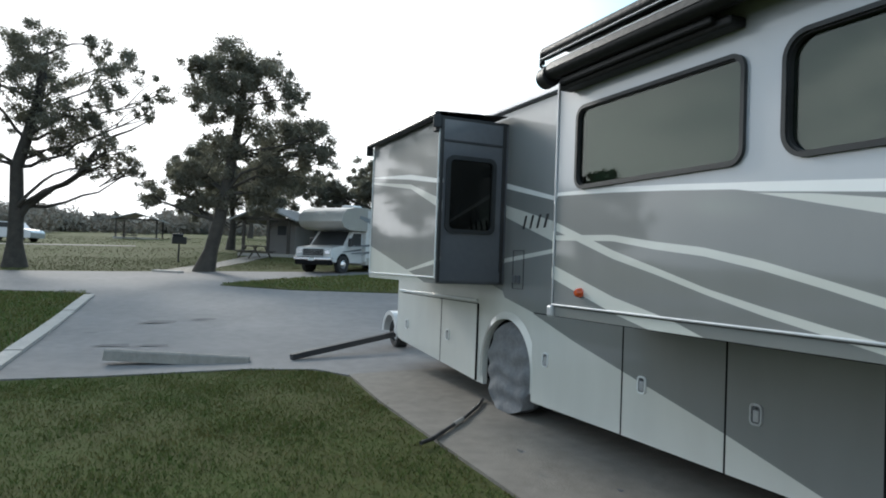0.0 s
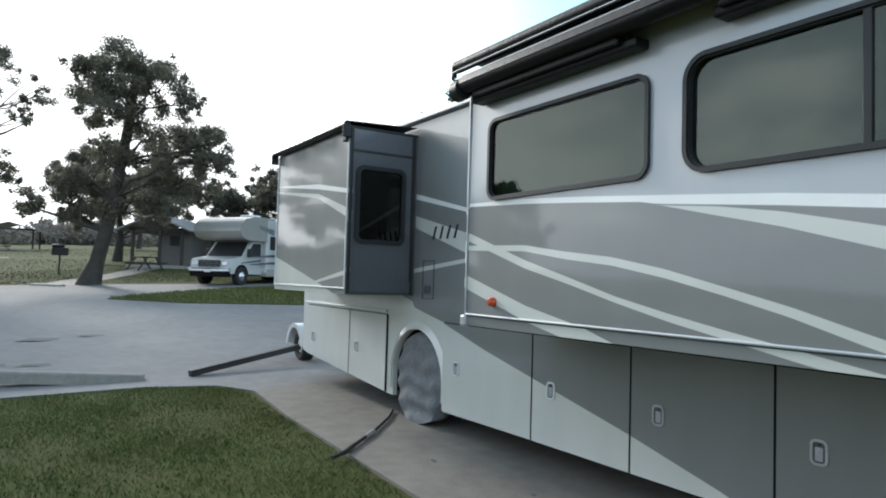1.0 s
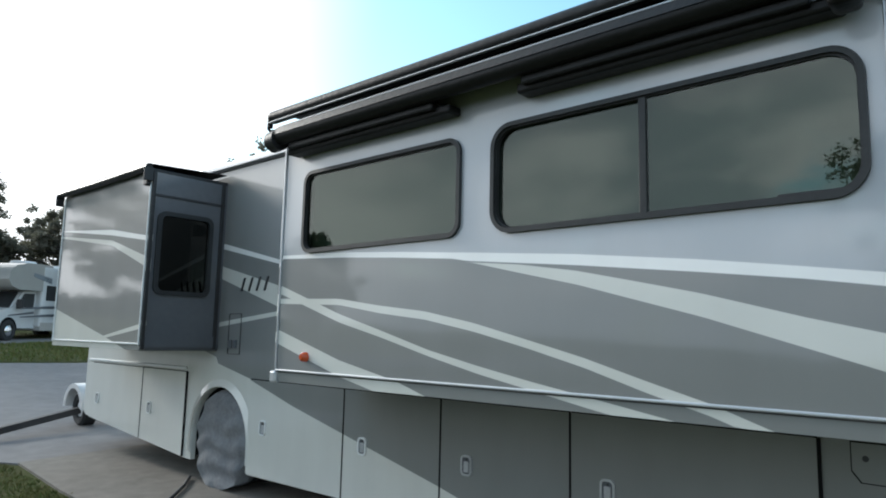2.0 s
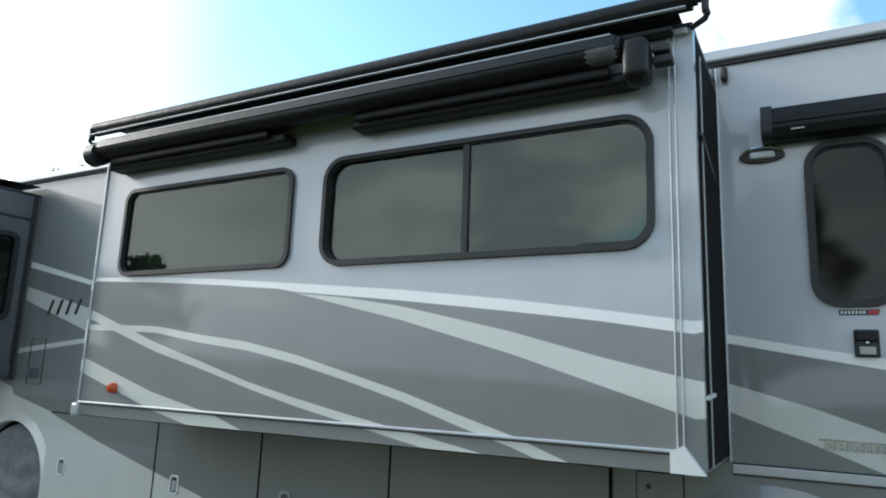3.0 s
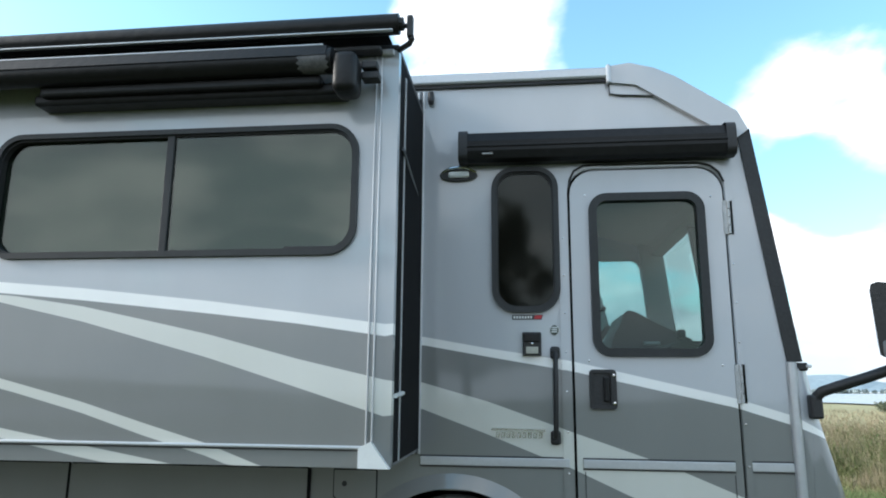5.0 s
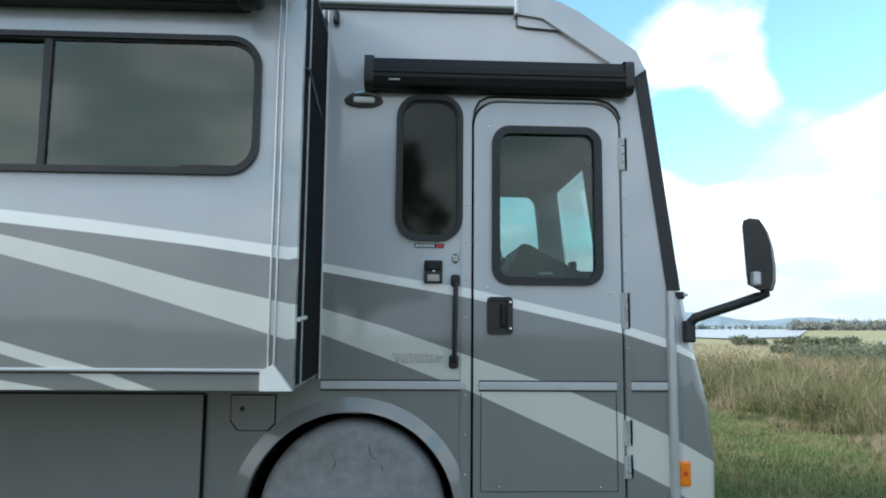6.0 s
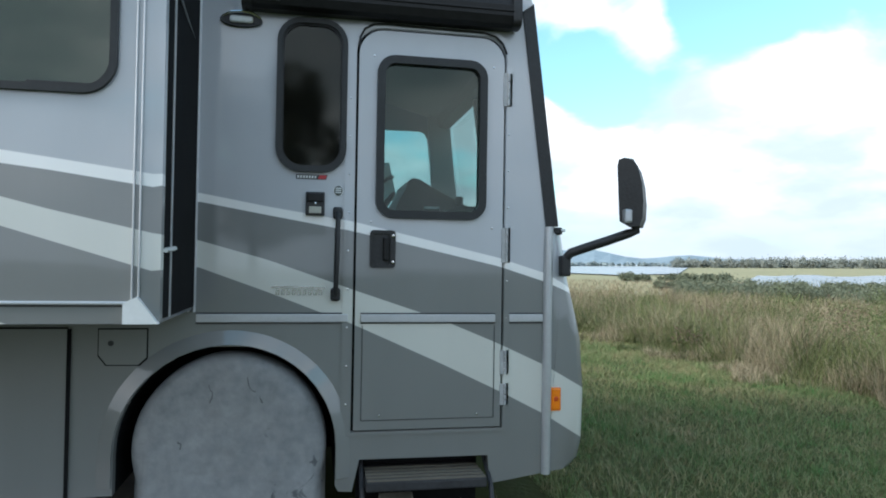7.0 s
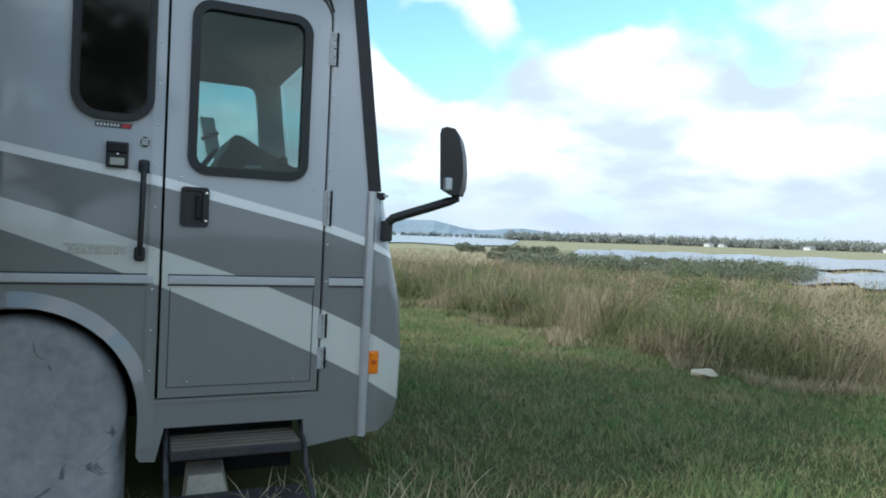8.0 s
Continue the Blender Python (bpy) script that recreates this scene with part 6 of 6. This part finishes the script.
def oak(x, y, clumps, trunk, r0, label, per=900, size=0.10, seed=0, tuft=14):
    """clumps: (across, up, radius) in metres from the foot; trunk: (across, up) points of the stem."""
    z = float(gz(x, y))
    foot = Vector((x, y, z))
    t = thing("oak_tree", x, y, z, label, "tree", "oaks")
    lr = random.Random(seed)
    stem = [foot + VR * a + Vector((0, 0, u)) for a, u in trunk]
    n = len(stem)
    rad = [r0 * (1.5 if i == 0 else 1.0 - 0.5 * i / (n - 1)) for i in range(n)]
    tb = tube([stem[0] - Vector((0, 0, 0.15))] + stem, [rad[0] * 1.15] + rad, 12)
    cs, rs = [], []
    for a, u, r in clumps:
        dep = lr.uniform(-1, 1) * min(2.6, 0.6 + r * 1.2)
        c = foot + VR * a + VF * dep + Vector((0, 0, u))
        tufts = []
        for _ in range(tuft):
            q = 1.02 * math.sqrt(lr.random())
            w_ = lr.uniform(0, 2 * math.pi)
            e = c + (VR * math.cos(w_) + Vector((0, 0, 0.92 * math.sin(w_)))) * q * r + VF * lr.uniform(-0.9, 0.9) * r
            tufts.append(e)
            cs.append(e)
            rs.append(r * lr.uniform(0.22, 0.40) * (1.15 - 0.4 * q))
        near = min(range(1, n), key=lambda i: (stem[i] - c).length + 1.5 * max(0, stem[i].z - c.z + 0.3 * math.hypot(stem[i].x - c.x, stem[i].y - c.y)))
        s = stem[near]
        span = (c - s).length
        bow = Vector((lr.uniform(-1, 1), lr.uniform(-1, 1), lr.uniform(-0.7, 1))) * 0.14 * span
        path = []
        for f in (0, 0.12, 0.25, 0.4, 0.55, 0.7, 0.85, 1):
            jit = Vector((lr.uniform(-1, 1), lr.uniform(-1, 1), lr.uniform(-1, 1))) * 0.026 * span * (0 < f < 1)
            path.append(s.lerp(c, f) + bow * math.sin(math.pi * f) + jit)
        ra, rb = rad[near] * 0.38, 0.02
        tube(path, [ra + (rb - ra) * f ** 0.7 for f in (0, 0.12, 0.25, 0.4, 0.55, 0.7, 0.85, 1)], 7, tb)
        for e in tufts[::2]:
            b0 = path[4].lerp(path[7], lr.uniform(0.2, 1.0))
            tube([b0, b0.lerp(e, 0.5) + Vector((lr.uniform(-0.1, 0.1), lr.uniform(-0.1, 0.1), 0.08)), e], [0.03, 0.02, 0.008], 5, tb, False)
    part("trunk", tb, M_bark, t, "dark grey leaning oak trunk and limbs", smooth=True)
    leaf_cloud("crown", cs, rs, per, size, M_leaf, "", "", t)
    return t


M2 = 0.0240
tree2 = [(410, 110, 50), (352, 140, 46), (335, 120, 28), (465, 150, 48), (440, 88, 32), (520, 225, 52), (560, 262, 34), (400, 205, 58), (445, 265, 62), (370, 265, 42), (292, 335, 44), (285, 308, 32), (340, 300, 40), (420, 310, 46), (500, 305, 46), (325, 350, 30), (345, 178, 32), (470, 210, 46), (380, 330, 36), (430, 150, 40), (520, 175, 26), (395, 90, 26), (260, 345, 26), (450, 330, 40), (545, 240, 28)]
oak(-30.1, -1.05, [((a - 358) * M2, (480 - b) * M2, r * M2) for a, b, r in tree2], [(0, 0), (0.25, 0.9), (0.55, 2.2), (0.75, 3.4), (1.0, 5.0), (1.25, 6.8), (1.4, 8.6)], 0.32, "large leaning live oak beside the road", 210, 0.058, 3, 15)
M1 = 0.0258
tree1 = [(40, 88, 34), (28, 140, 44), (90, 150, 48), (150, 128, 36), (190, 170, 38), (255, 185, 24), (60, 215, 46), (130, 228, 46), (20, 225, 36), (180, 298, 28), (215, 302, 20), (105, 268, 36), (-30, 170, 60), (-60, 240, 50), (-40, 105, 46), (165, 210, 34), (240, 220, 18), (125, 95, 22), (60, 275, 26), (150, 300, 24), (195, 275, 24), (-20, 290, 36), (-90, 180, 44)]
oak(-32.8, -8.35, [((a - 25) * M1, (470 - b) * M1, r * M1) for a, b, r in tree1], [(0, 0), (-0.05, 1.0), (-0.05, 2.4), (-0.15, 4.2), (0.2, 5.4), (0.6, 7.0), (0.8, 9.0)], 0.34, "live oak with open crown beside the road", 170, 0.055, 5, 14)
low_limb = tube([(-32.8 + VR.x * a, -8.35 + VR.y * a, u - 0.1) for a, u in ((0.05, 2.9), (0.2, 3.15), (0.4, 3.45), (0.7, 3.75), (1.1, 4.05), (1.55, 4.25), (2.0, 4.42), (2.4, 4.7), (2.75, 5.1), (3.0, 5.6), (3.4, 6.1), (3.95, 6.5), (4.6, 6.75), (5.4, 7.2))], [0.16, 0.15, 0.14, 0.13, 0.12, 0.11, 0.105, 0.10, 0.09, 0.08, 0.07, 0.055, 0.04, 0.02], 8)
part("limb", low_limb, M_bark, [o for o in scene.objects if o.name.startswith("oak_tree")][-1], smooth=True)


def plain_oak(x, y, h, seed, spread=0.55, label="broad dark live oak beyond the campsite", low=0.35):
    lr = random.Random(seed)
    cl = [(lr.uniform(-1, 1) * h * spread * (1 - abs(f - 0.55)), h * f, h * lr.uniform(0.11, 0.17)) for f in [low + (0.91 - low) * lr.random() for _ in range(22)]]
    cl += [(0, h * 0.9, h * 0.12), (-h * spread * 0.5, h * 0.55, h * 0.14), (h * spread * 0.5, h * 0.55, h * 0.14)]
    return oak(x, y, cl, [(0, 0), (0.15, h * 0.2), (0.0, h * 0.4), (0.2, h * 0.6), (0.1, h * 0.8)], 0.03 * h, label, 165, 0.09, seed, 14)


plain_oak(-54, 2.7, 8.5, 11)
plain_oak(-44, 11.3, 7.0, 12, 0.75, low=0.16)
plain_oak(-47, 16.2, 8.3, 13, 0.8, low=0.16)
plain_oak(-29, 17.0, 10.2, 14, 0.42, "tall live oak rising behind the motorhome", 0.22)
plain_oak(-2.5, -35, 12.4, 15, 0.45, "tall live oak standing across the lawn")
# out of view: added to dim the sky glow mirrored in the bedroom slide
plain_oak(-38, -16.5, 9.0, 21, 0.5, "unseen live oak added to darken reflections in the rear slide")
plain_oak(-31.5, -21.5, 6.6, 16, 0.5, "live oak standing across the lawn")
plain_oak(-110, 12, 11, 17, 0.7)


def rear_belt(name, pts, hgt, n, per, size, label):
    cs, rs = [], []
    for _ in range(n):
        k = rng.integers(0, len(pts) - 1)
        f = rng.random()
        x = pts[k][0] + (pts[k + 1][0] - pts[k][0]) * f + rng.normal() * 5
        y = pts[k][1] + (pts[k + 1][1] - pts[k][1]) * f + rng.normal() * 2
        h = hgt * rng.uniform(0.45, 1.0) * (0.85 + 0.25 * math.sin(y * 0.21))
        cs.append((x, y, float(gz(x, y)) + h * 0.5))
        rs.append(h * 0.6)
    return leaf_cloud(name, cs, rs, per, size, M_belt, label, "woods")


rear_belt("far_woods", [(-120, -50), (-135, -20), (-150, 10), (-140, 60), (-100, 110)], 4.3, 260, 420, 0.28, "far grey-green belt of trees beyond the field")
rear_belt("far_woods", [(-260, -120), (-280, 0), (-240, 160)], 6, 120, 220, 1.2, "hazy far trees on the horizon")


# ---------- the smaller motorhome across the road ----------
def cabover():
    m = Matrix.Translation((-28.4, 3.15, float(gz(-28.4, 3.15)) + 0.02)) @ Matrix.Rotation(radians(-52), 4, "Z")
    v = thing("cabover_motorhome", -28.4, 3.15, float(gz(-28.4, 3.15)), "white and beige cab-over motorhome parked across the road", "motorhome")

    def put(name, bm, mat, parent=None, label="", smooth=False):
        bmesh.ops.transform(bm, matrix=m, verts=bm.verts)
        return part(name, bm, mat, parent or v, label, smooth)

    put("coach_body", bx(-7.6, -2.35, -1.2, 1.2, 0.55, 2.95, 0.08, 3), M_white)
    put("lower_skirt", bx(-7.55, -2.4, -1.205, 1.205, 0.42, 0.75, 0.02), M_beige)
    ov = plate([[(-2.9, 1.95), (-1.05, 1.93), (-0.62, 2.05), (-0.45, 2.28), (-0.50, 2.56), (-0.80, 2.82), (-1.40, 2.95), (-2.0, 2.99), (-2.9, 3.0)]], -1.19, 1.19)
    bmesh.ops.bevel(ov, geom=[e for e in ov.edges if abs(e.verts[0].co.y - e.verts[1].co.y) < 1e-4 and len(e.link_faces) == 2 and abs(abs(e.verts[0].co.y) - 1.19) < 1e-3 and max(abs(f.normal.y) for f in e.link_faces) > 0.5], offset=0.12, segments=3, affect="EDGES")
    put("overcab", ov, M_beige, None, "rounded beige sleeping bay over the cab", True)
    put("cab", plate([[(-2.4, 0.5), (-0.25, 0.5), (-0.12, 0.62), (-0.10, 1.0), (-0.22, 1.12), (-1.05, 1.24), (-1.62, 1.90), (-2.4, 1.95)]], -0.96, 0.96), M_white)
    wsn = hexa([(-1.02, -0.86, 1.265), (-1.04, 0.86, 1.265), (-1.06, 0.86, 1.25), (-1.06, -0.86, 1.25)], [(-1.56, -0.78, 1.88), (-1.56, 0.78, 1.88), (-1.60, 0.78, 1.88), (-1.60, -0.78, 1.88)])
    put("windscreen", wsn, M_frame)
    for s in (1, -1):
        put("door_window", plate([[(-2.25, 1.30), (-1.28, 1.28), (-1.68, 1.82), (-2.25, 1.84)]], s * 0.962, s * 0.975), M_frame)
        put("mirror", bx(-1.40, -1.25, s * 1.08 - 0.1, s * 1.08 + 0.1, 1.22, 1.58, 0.03), M_black)
        put("headlight", bx(-0.18, -0.08, s * 0.74 - 0.14, s * 0.74 + 0.14, 0.82, 1.02, 0.03), M_chrome)
        for x in (-0.95, -5.6):
            w = bmesh.new()
            lathe(0, 0, [(0.0, 0.0), (0.16, 0.0), (0.22, 0.03), (0.25, -0.02), (0.36, -0.02), (0.40, 0.02), (0.40, 0.22)], 24, w)
            bmesh.ops.transform(w, matrix=pose(x, s * 1.0 if s < 0 else 1.0, 0.40, 0, 0, 0 if s < 0 else 180), verts=w.verts)
            wh = put("wheel", w, M_tyre, None, "", True)
            hc = lathe(0, 0, [(0.0, -0.03), (0.14, -0.02), (0.2, 0.0)], 16)
            bmesh.ops.transform(hc, matrix=pose(x, s * 1.0, 0.40, 0, 0, 0 if s < 0 else 180), verts=hc.verts)
            put("hub_cap", hc, M_chrome, wh)
            # flat near-black half disc in place of the shade inside a wheel arch
            put("arch_shade", plate([[(x + 0.48 * math.cos(a), 0.42 + 0.48 * math.sin(a)) for a in [math.pi * i / 12 for i in range(13)]]], s * 0.967 if x > -2 else s * 1.208, s * 0.972 if x > -2 else s * 1.212), M_dark, wh)
    gr = put("grille", bx(-0.10, -0.065, -0.55, 0.55, 0.76, 1.06, 0.02), M_dark)
    for z in (0.765, 0.83, 0.90, 0.97, 1.035):
        put("grille_bar", bx(-0.068, -0.05, -0.54, 0.54, z, z + 0.011), M_steel, gr)
    put("bumper", bx(-0.22, 0.02, -1.0, 1.0, 0.56, 0.72, 0.05), M_chrome)
    put("valance", bx(-0.3, -0.02, -0.95, 0.95, 0.36, 0.56, 0.04), M_dark)
    put("number_plate", bx(0.02, 0.03, -0.16, 0.16, 0.55, 0.67), M_whitetrim)
    put("coach_door", bx(-4.5, -3.3, 1.2, 1.62, 0.75, 2.80, 0.03), M_white)
    put("slide_window", bx(-4.25, -3.75, 1.62, 1.635, 1.55, 2.3, 0.02), M_frame)
    put("slide_edge", bx(-3.30, -3.26, 1.2, 1.62, 0.75, 2.82), M_frame)
    for x0, x1 in ((-3.2, -2.6), (-5.8, -4.9)):
        put("side_window", bx(x0, x1, 1.2, 1.21, 1.6, 2.2, 0.003), M_frame)
    for z0, a in ((1.05, 0.0), (1.25, 0.12)):
        put("side_stripe", plate([[(-7.4, z0 + 0.5 + a), (-5, z0 + 0.15 + a), (-2.5, z0 + a), (-1.2, z0 - 0.12 + a), (-1.2, z0 - 0.16 + a), (-2.5, z0 - 0.10 + a), (-5, z0 + 0.02 + a), (-7.4, z0 + 0.3 + a)]], 1.205 if z0 > 1.1 else 1.206, 1.215), M_endwall)
    put("cab_stripe", plate([[(-2.3, 1.16), (-0.9, 0.98), (-0.9, 0.94), (-2.3, 1.06)]], 0.963, 0.972), M_endwall)
    put("overcab_stripe", plate([[(-2.9, 2.5), (-1.8, 2.62), (-1.8, 2.48), (-2.9, 2.25)]], 1.191, 1.2), M_seat)
    for x in (-3.2, -5.3):
        put("roof_vent", bx(x, x + 0.7, -0.4, 0.3, 2.95, 3.17, 0.06), M_whitetrim)


cabover()


# ---------- picnic shelter, table, grill ----------
def shelter(cx, cy, turn, w, d, eave, ridge, walled, label):
    z = float(gz(cx, cy))
    m = Matrix.Translation((cx, cy, z)) @ Matrix.Rotation(radians(turn), 4, "Z")
    s = thing("picnic_shelter", cx, cy, z, label, "shelter")

    def put(name, bm, mat):
        bmesh.ops.transform(bm, matrix=m, verts=bm.verts)
        return part(name, bm, mat, s)

    put("slab", bx(-w / 2, w / 2, -d / 2, d / 2, -0.2, 0.06), M_kerb)
    for x in (-w / 2 + 0.25, 0.15 if walled else w / 2 - 0.25, w / 2 - 0.25):
        for y in (-d / 2 + 0.25, d / 2 - 0.25):
            put("post", bx(x - 0.08, x + 0.08, y - 0.08, y + 0.08, 0, eave + (0.4 if abs(x) < 0.3 else 0.05)), M_wood)
    for sgn in (-1, 1):
        put("roof_slope", hexa([(sgn * (w / 2 + 0.45), -d / 2 - 0.4, eave - 0.12), (0, -d / 2 - 0.4, ridge), (0, d / 2 + 0.4, ridge), (sgn * (w / 2 + 0.45), d / 2 + 0.4, eave - 0.12)],
                                [(sgn * (w / 2 + 0.45), -d / 2 - 0.4, eave - 0.02), (0, -d / 2 - 0.4, ridge + 0.12), (0, d / 2 + 0.4, ridge + 0.12), (sgn * (w / 2 + 0.45), d / 2 + 0.4, eave - 0.02)]), M_roofing)
        put("brace", tube([(sgn * 0.15, -d / 2 + 0.25, eave - 0.5), (sgn * 1.0, -d / 2 + 0.25, eave + 0.1)], 0.05, 6), M_wood)
    put("tie_beam", bx(-w / 2, w / 2, -d / 2 + 0.17, -d / 2 + 0.33, eave - 0.05, eave + 0.12), M_wood)
    if walled:
        put("wall", bx(-0.2, w / 2 - 0.1, -d / 2 + 0.9, d / 2 - 0.3, 0.06, eave), M_wall)
        put("wall_window", bx(0.5, 1.1, -d / 2 + 0.87, -d / 2 + 0.9, 1.3, 1.9), M_frame)


shelter(-45.6, 4.9, 55, 3.6, 4.6, 2.25, 3.05, True, "timber picnic shelter with a grey gable roof")
shelter(-90, -3.85, 80, 5.0, 5.0, 2.2, 2.9, False, "far open picnic shelter in the field")
shed = thing("utility_shed", -52.5, 9.6, float(gz(-52.5, 9.6)), "small pale shed beyond the picnic shelter", "shed")
zb = float(gz(-52.5, 9.6))
part("wall", bx(-54, -51, 8.2, 11, zb - 0.1, zb + 2.6), M_beige, shed)
part("roof", bx(-54.3, -50.7, 7.9, 11.3, zb + 2.6, zb + 2.8, 0.03), M_roofing, shed)
part("door", bx(-51, -50.97, 8.5, 9.3, zb, zb + 2.1), M_frame, shed)


def table(cx, cy, turn):
    z = float(gz(cx, cy))
    m = Matrix.Translation((cx, cy, z)) @ Matrix.Rotation(radians(turn), 4, "Z")
    t = thing("picnic_table", cx, cy, z, "dark weathered wooden picnic table with benches", "table")

    def put(name, bm, mat):
        bmesh.ops.transform(bm, matrix=m, verts=bm.verts)
        return part(name, bm, mat, t)

    for i in range(4):
        put("plank", bx(-0.95, 0.95, -0.36 + i * 0.185, -0.19 + i * 0.185, 0.72, 0.77, 0.006), M_wood)
    for s in (-1, 1):
        put("bench", bx(-0.95, 0.95, s * 0.72 - 0.13, s * 0.72 + 0.13, 0.42, 0.47, 0.006), M_wood)
        for x in (-0.65, 0.65):
            put("leg", tube([(x, s * 0.75, 0.0), (x, s * 0.25, 0.72)], 0.05, 6), M_wood)
    for x in (-0.65, 0.65):
        put("cross_bar", bx(x - 0.03, x + 0.03, -0.8, 0.8, 0.36, 0.42), M_wood)


table(-41.0, 2.65, 20)
table(-88, -5.0, 10)
gx_, gy_ = -37.6, -1.75
gzb = float(gz(gx_, gy_))
gr_ = thing("charcoal_grill", gx_, gy_, gzb, "black charcoal grill box on a steel post", "grill")
part("post", tube([(gx_, gy_, gzb - 0.2), (gx_, gy_, gzb + 0.95)], 0.045, 8), M_black, gr_)
gbx = bx(gx_ - 0.28, gx_ + 0.28, gy_ - 0.36, gy_ + 0.36, gzb + 0.95, gzb + 1.32, 0.03)
part("fire_box", gbx, M_black, gr_)
part("lid", bx(gx_ - 0.26, gx_ + 0.26, gy_ - 0.36, gy_ + 0.2, gzb + 1.33, gzb + 1.47, 0.06, 3), M_black, gr_)
part("grate_handle", tube([(gx_ + 0.3, gy_ + 0.36, gzb + 1.2), (gx_ + 0.3, gy_ + 0.55, gzb + 1.22)], 0.02, 6), M_black, gr_)


def pickup(cx, cy, turn, label, mat):
    z = float(gz(cx, cy))
    m = Matrix.Translation((cx, cy, z)) @ Matrix.Rotation(radians(turn), 4, "Z")
    t = thing("car", cx, cy, z, label, "car")

    def put(name, bm, mt):
        bmesh.ops.transform(bm, matrix=m, verts=bm.verts)
        return part(name, bm, mt, t)

    put("body", plate([[(-2.5, 0.35), (2.5, 0.35), (2.55, 0.75), (2.4, 0.98), (1.3, 1.08), (0.75, 1.6), (-1.4, 1.66), (-2.35, 1.1), (-2.55, 0.9)]], -0.9, 0.9), mat)
    put("windows", plate([[(1.1, 1.12), (0.7, 1.52), (-1.3, 1.58), (-1.9, 1.15)]], -0.905, 0.905), M_frame)
    for x in (-1.55, 1.6):
        for s in (-1, 1):
            w = lathe(0, 0, [(0.0, 0.0), (0.2, 0.0), (0.34, 0.0), (0.36, 0.03), (0.36, 0.2)], 20)
            bmesh.ops.transform(w, matrix=pose(x, s * 0.93, 0.36, 0, 0, 0 if s < 0 else 180), verts=w.verts)
            put("wheel", w, M_tyre)


pickup(-65.0, -13.6, 62, "pale silver car parked far across the field", M_silver)

# lettering strokes on the coach side
scr = thing("model_script", -5.2, -0.003, 1.9, "dark slanted lettering strokes on the coach side", "lettering")
for q in range(4):
    x = -5.46 + 0.13 * q
    part("stroke", hexa([(x, -0.009, 1.845), (x + 0.028, -0.009, 1.845), (x + 0.028, -0.003, 1.845), (x, -0.003, 1.845)],
                        [(x + 0.05, -0.009, 1.975), (x + 0.078, -0.009, 1.975), (x + 0.078, -0.003, 1.975), (x + 0.05, -0.003, 1.975)]), M_seal, scr)
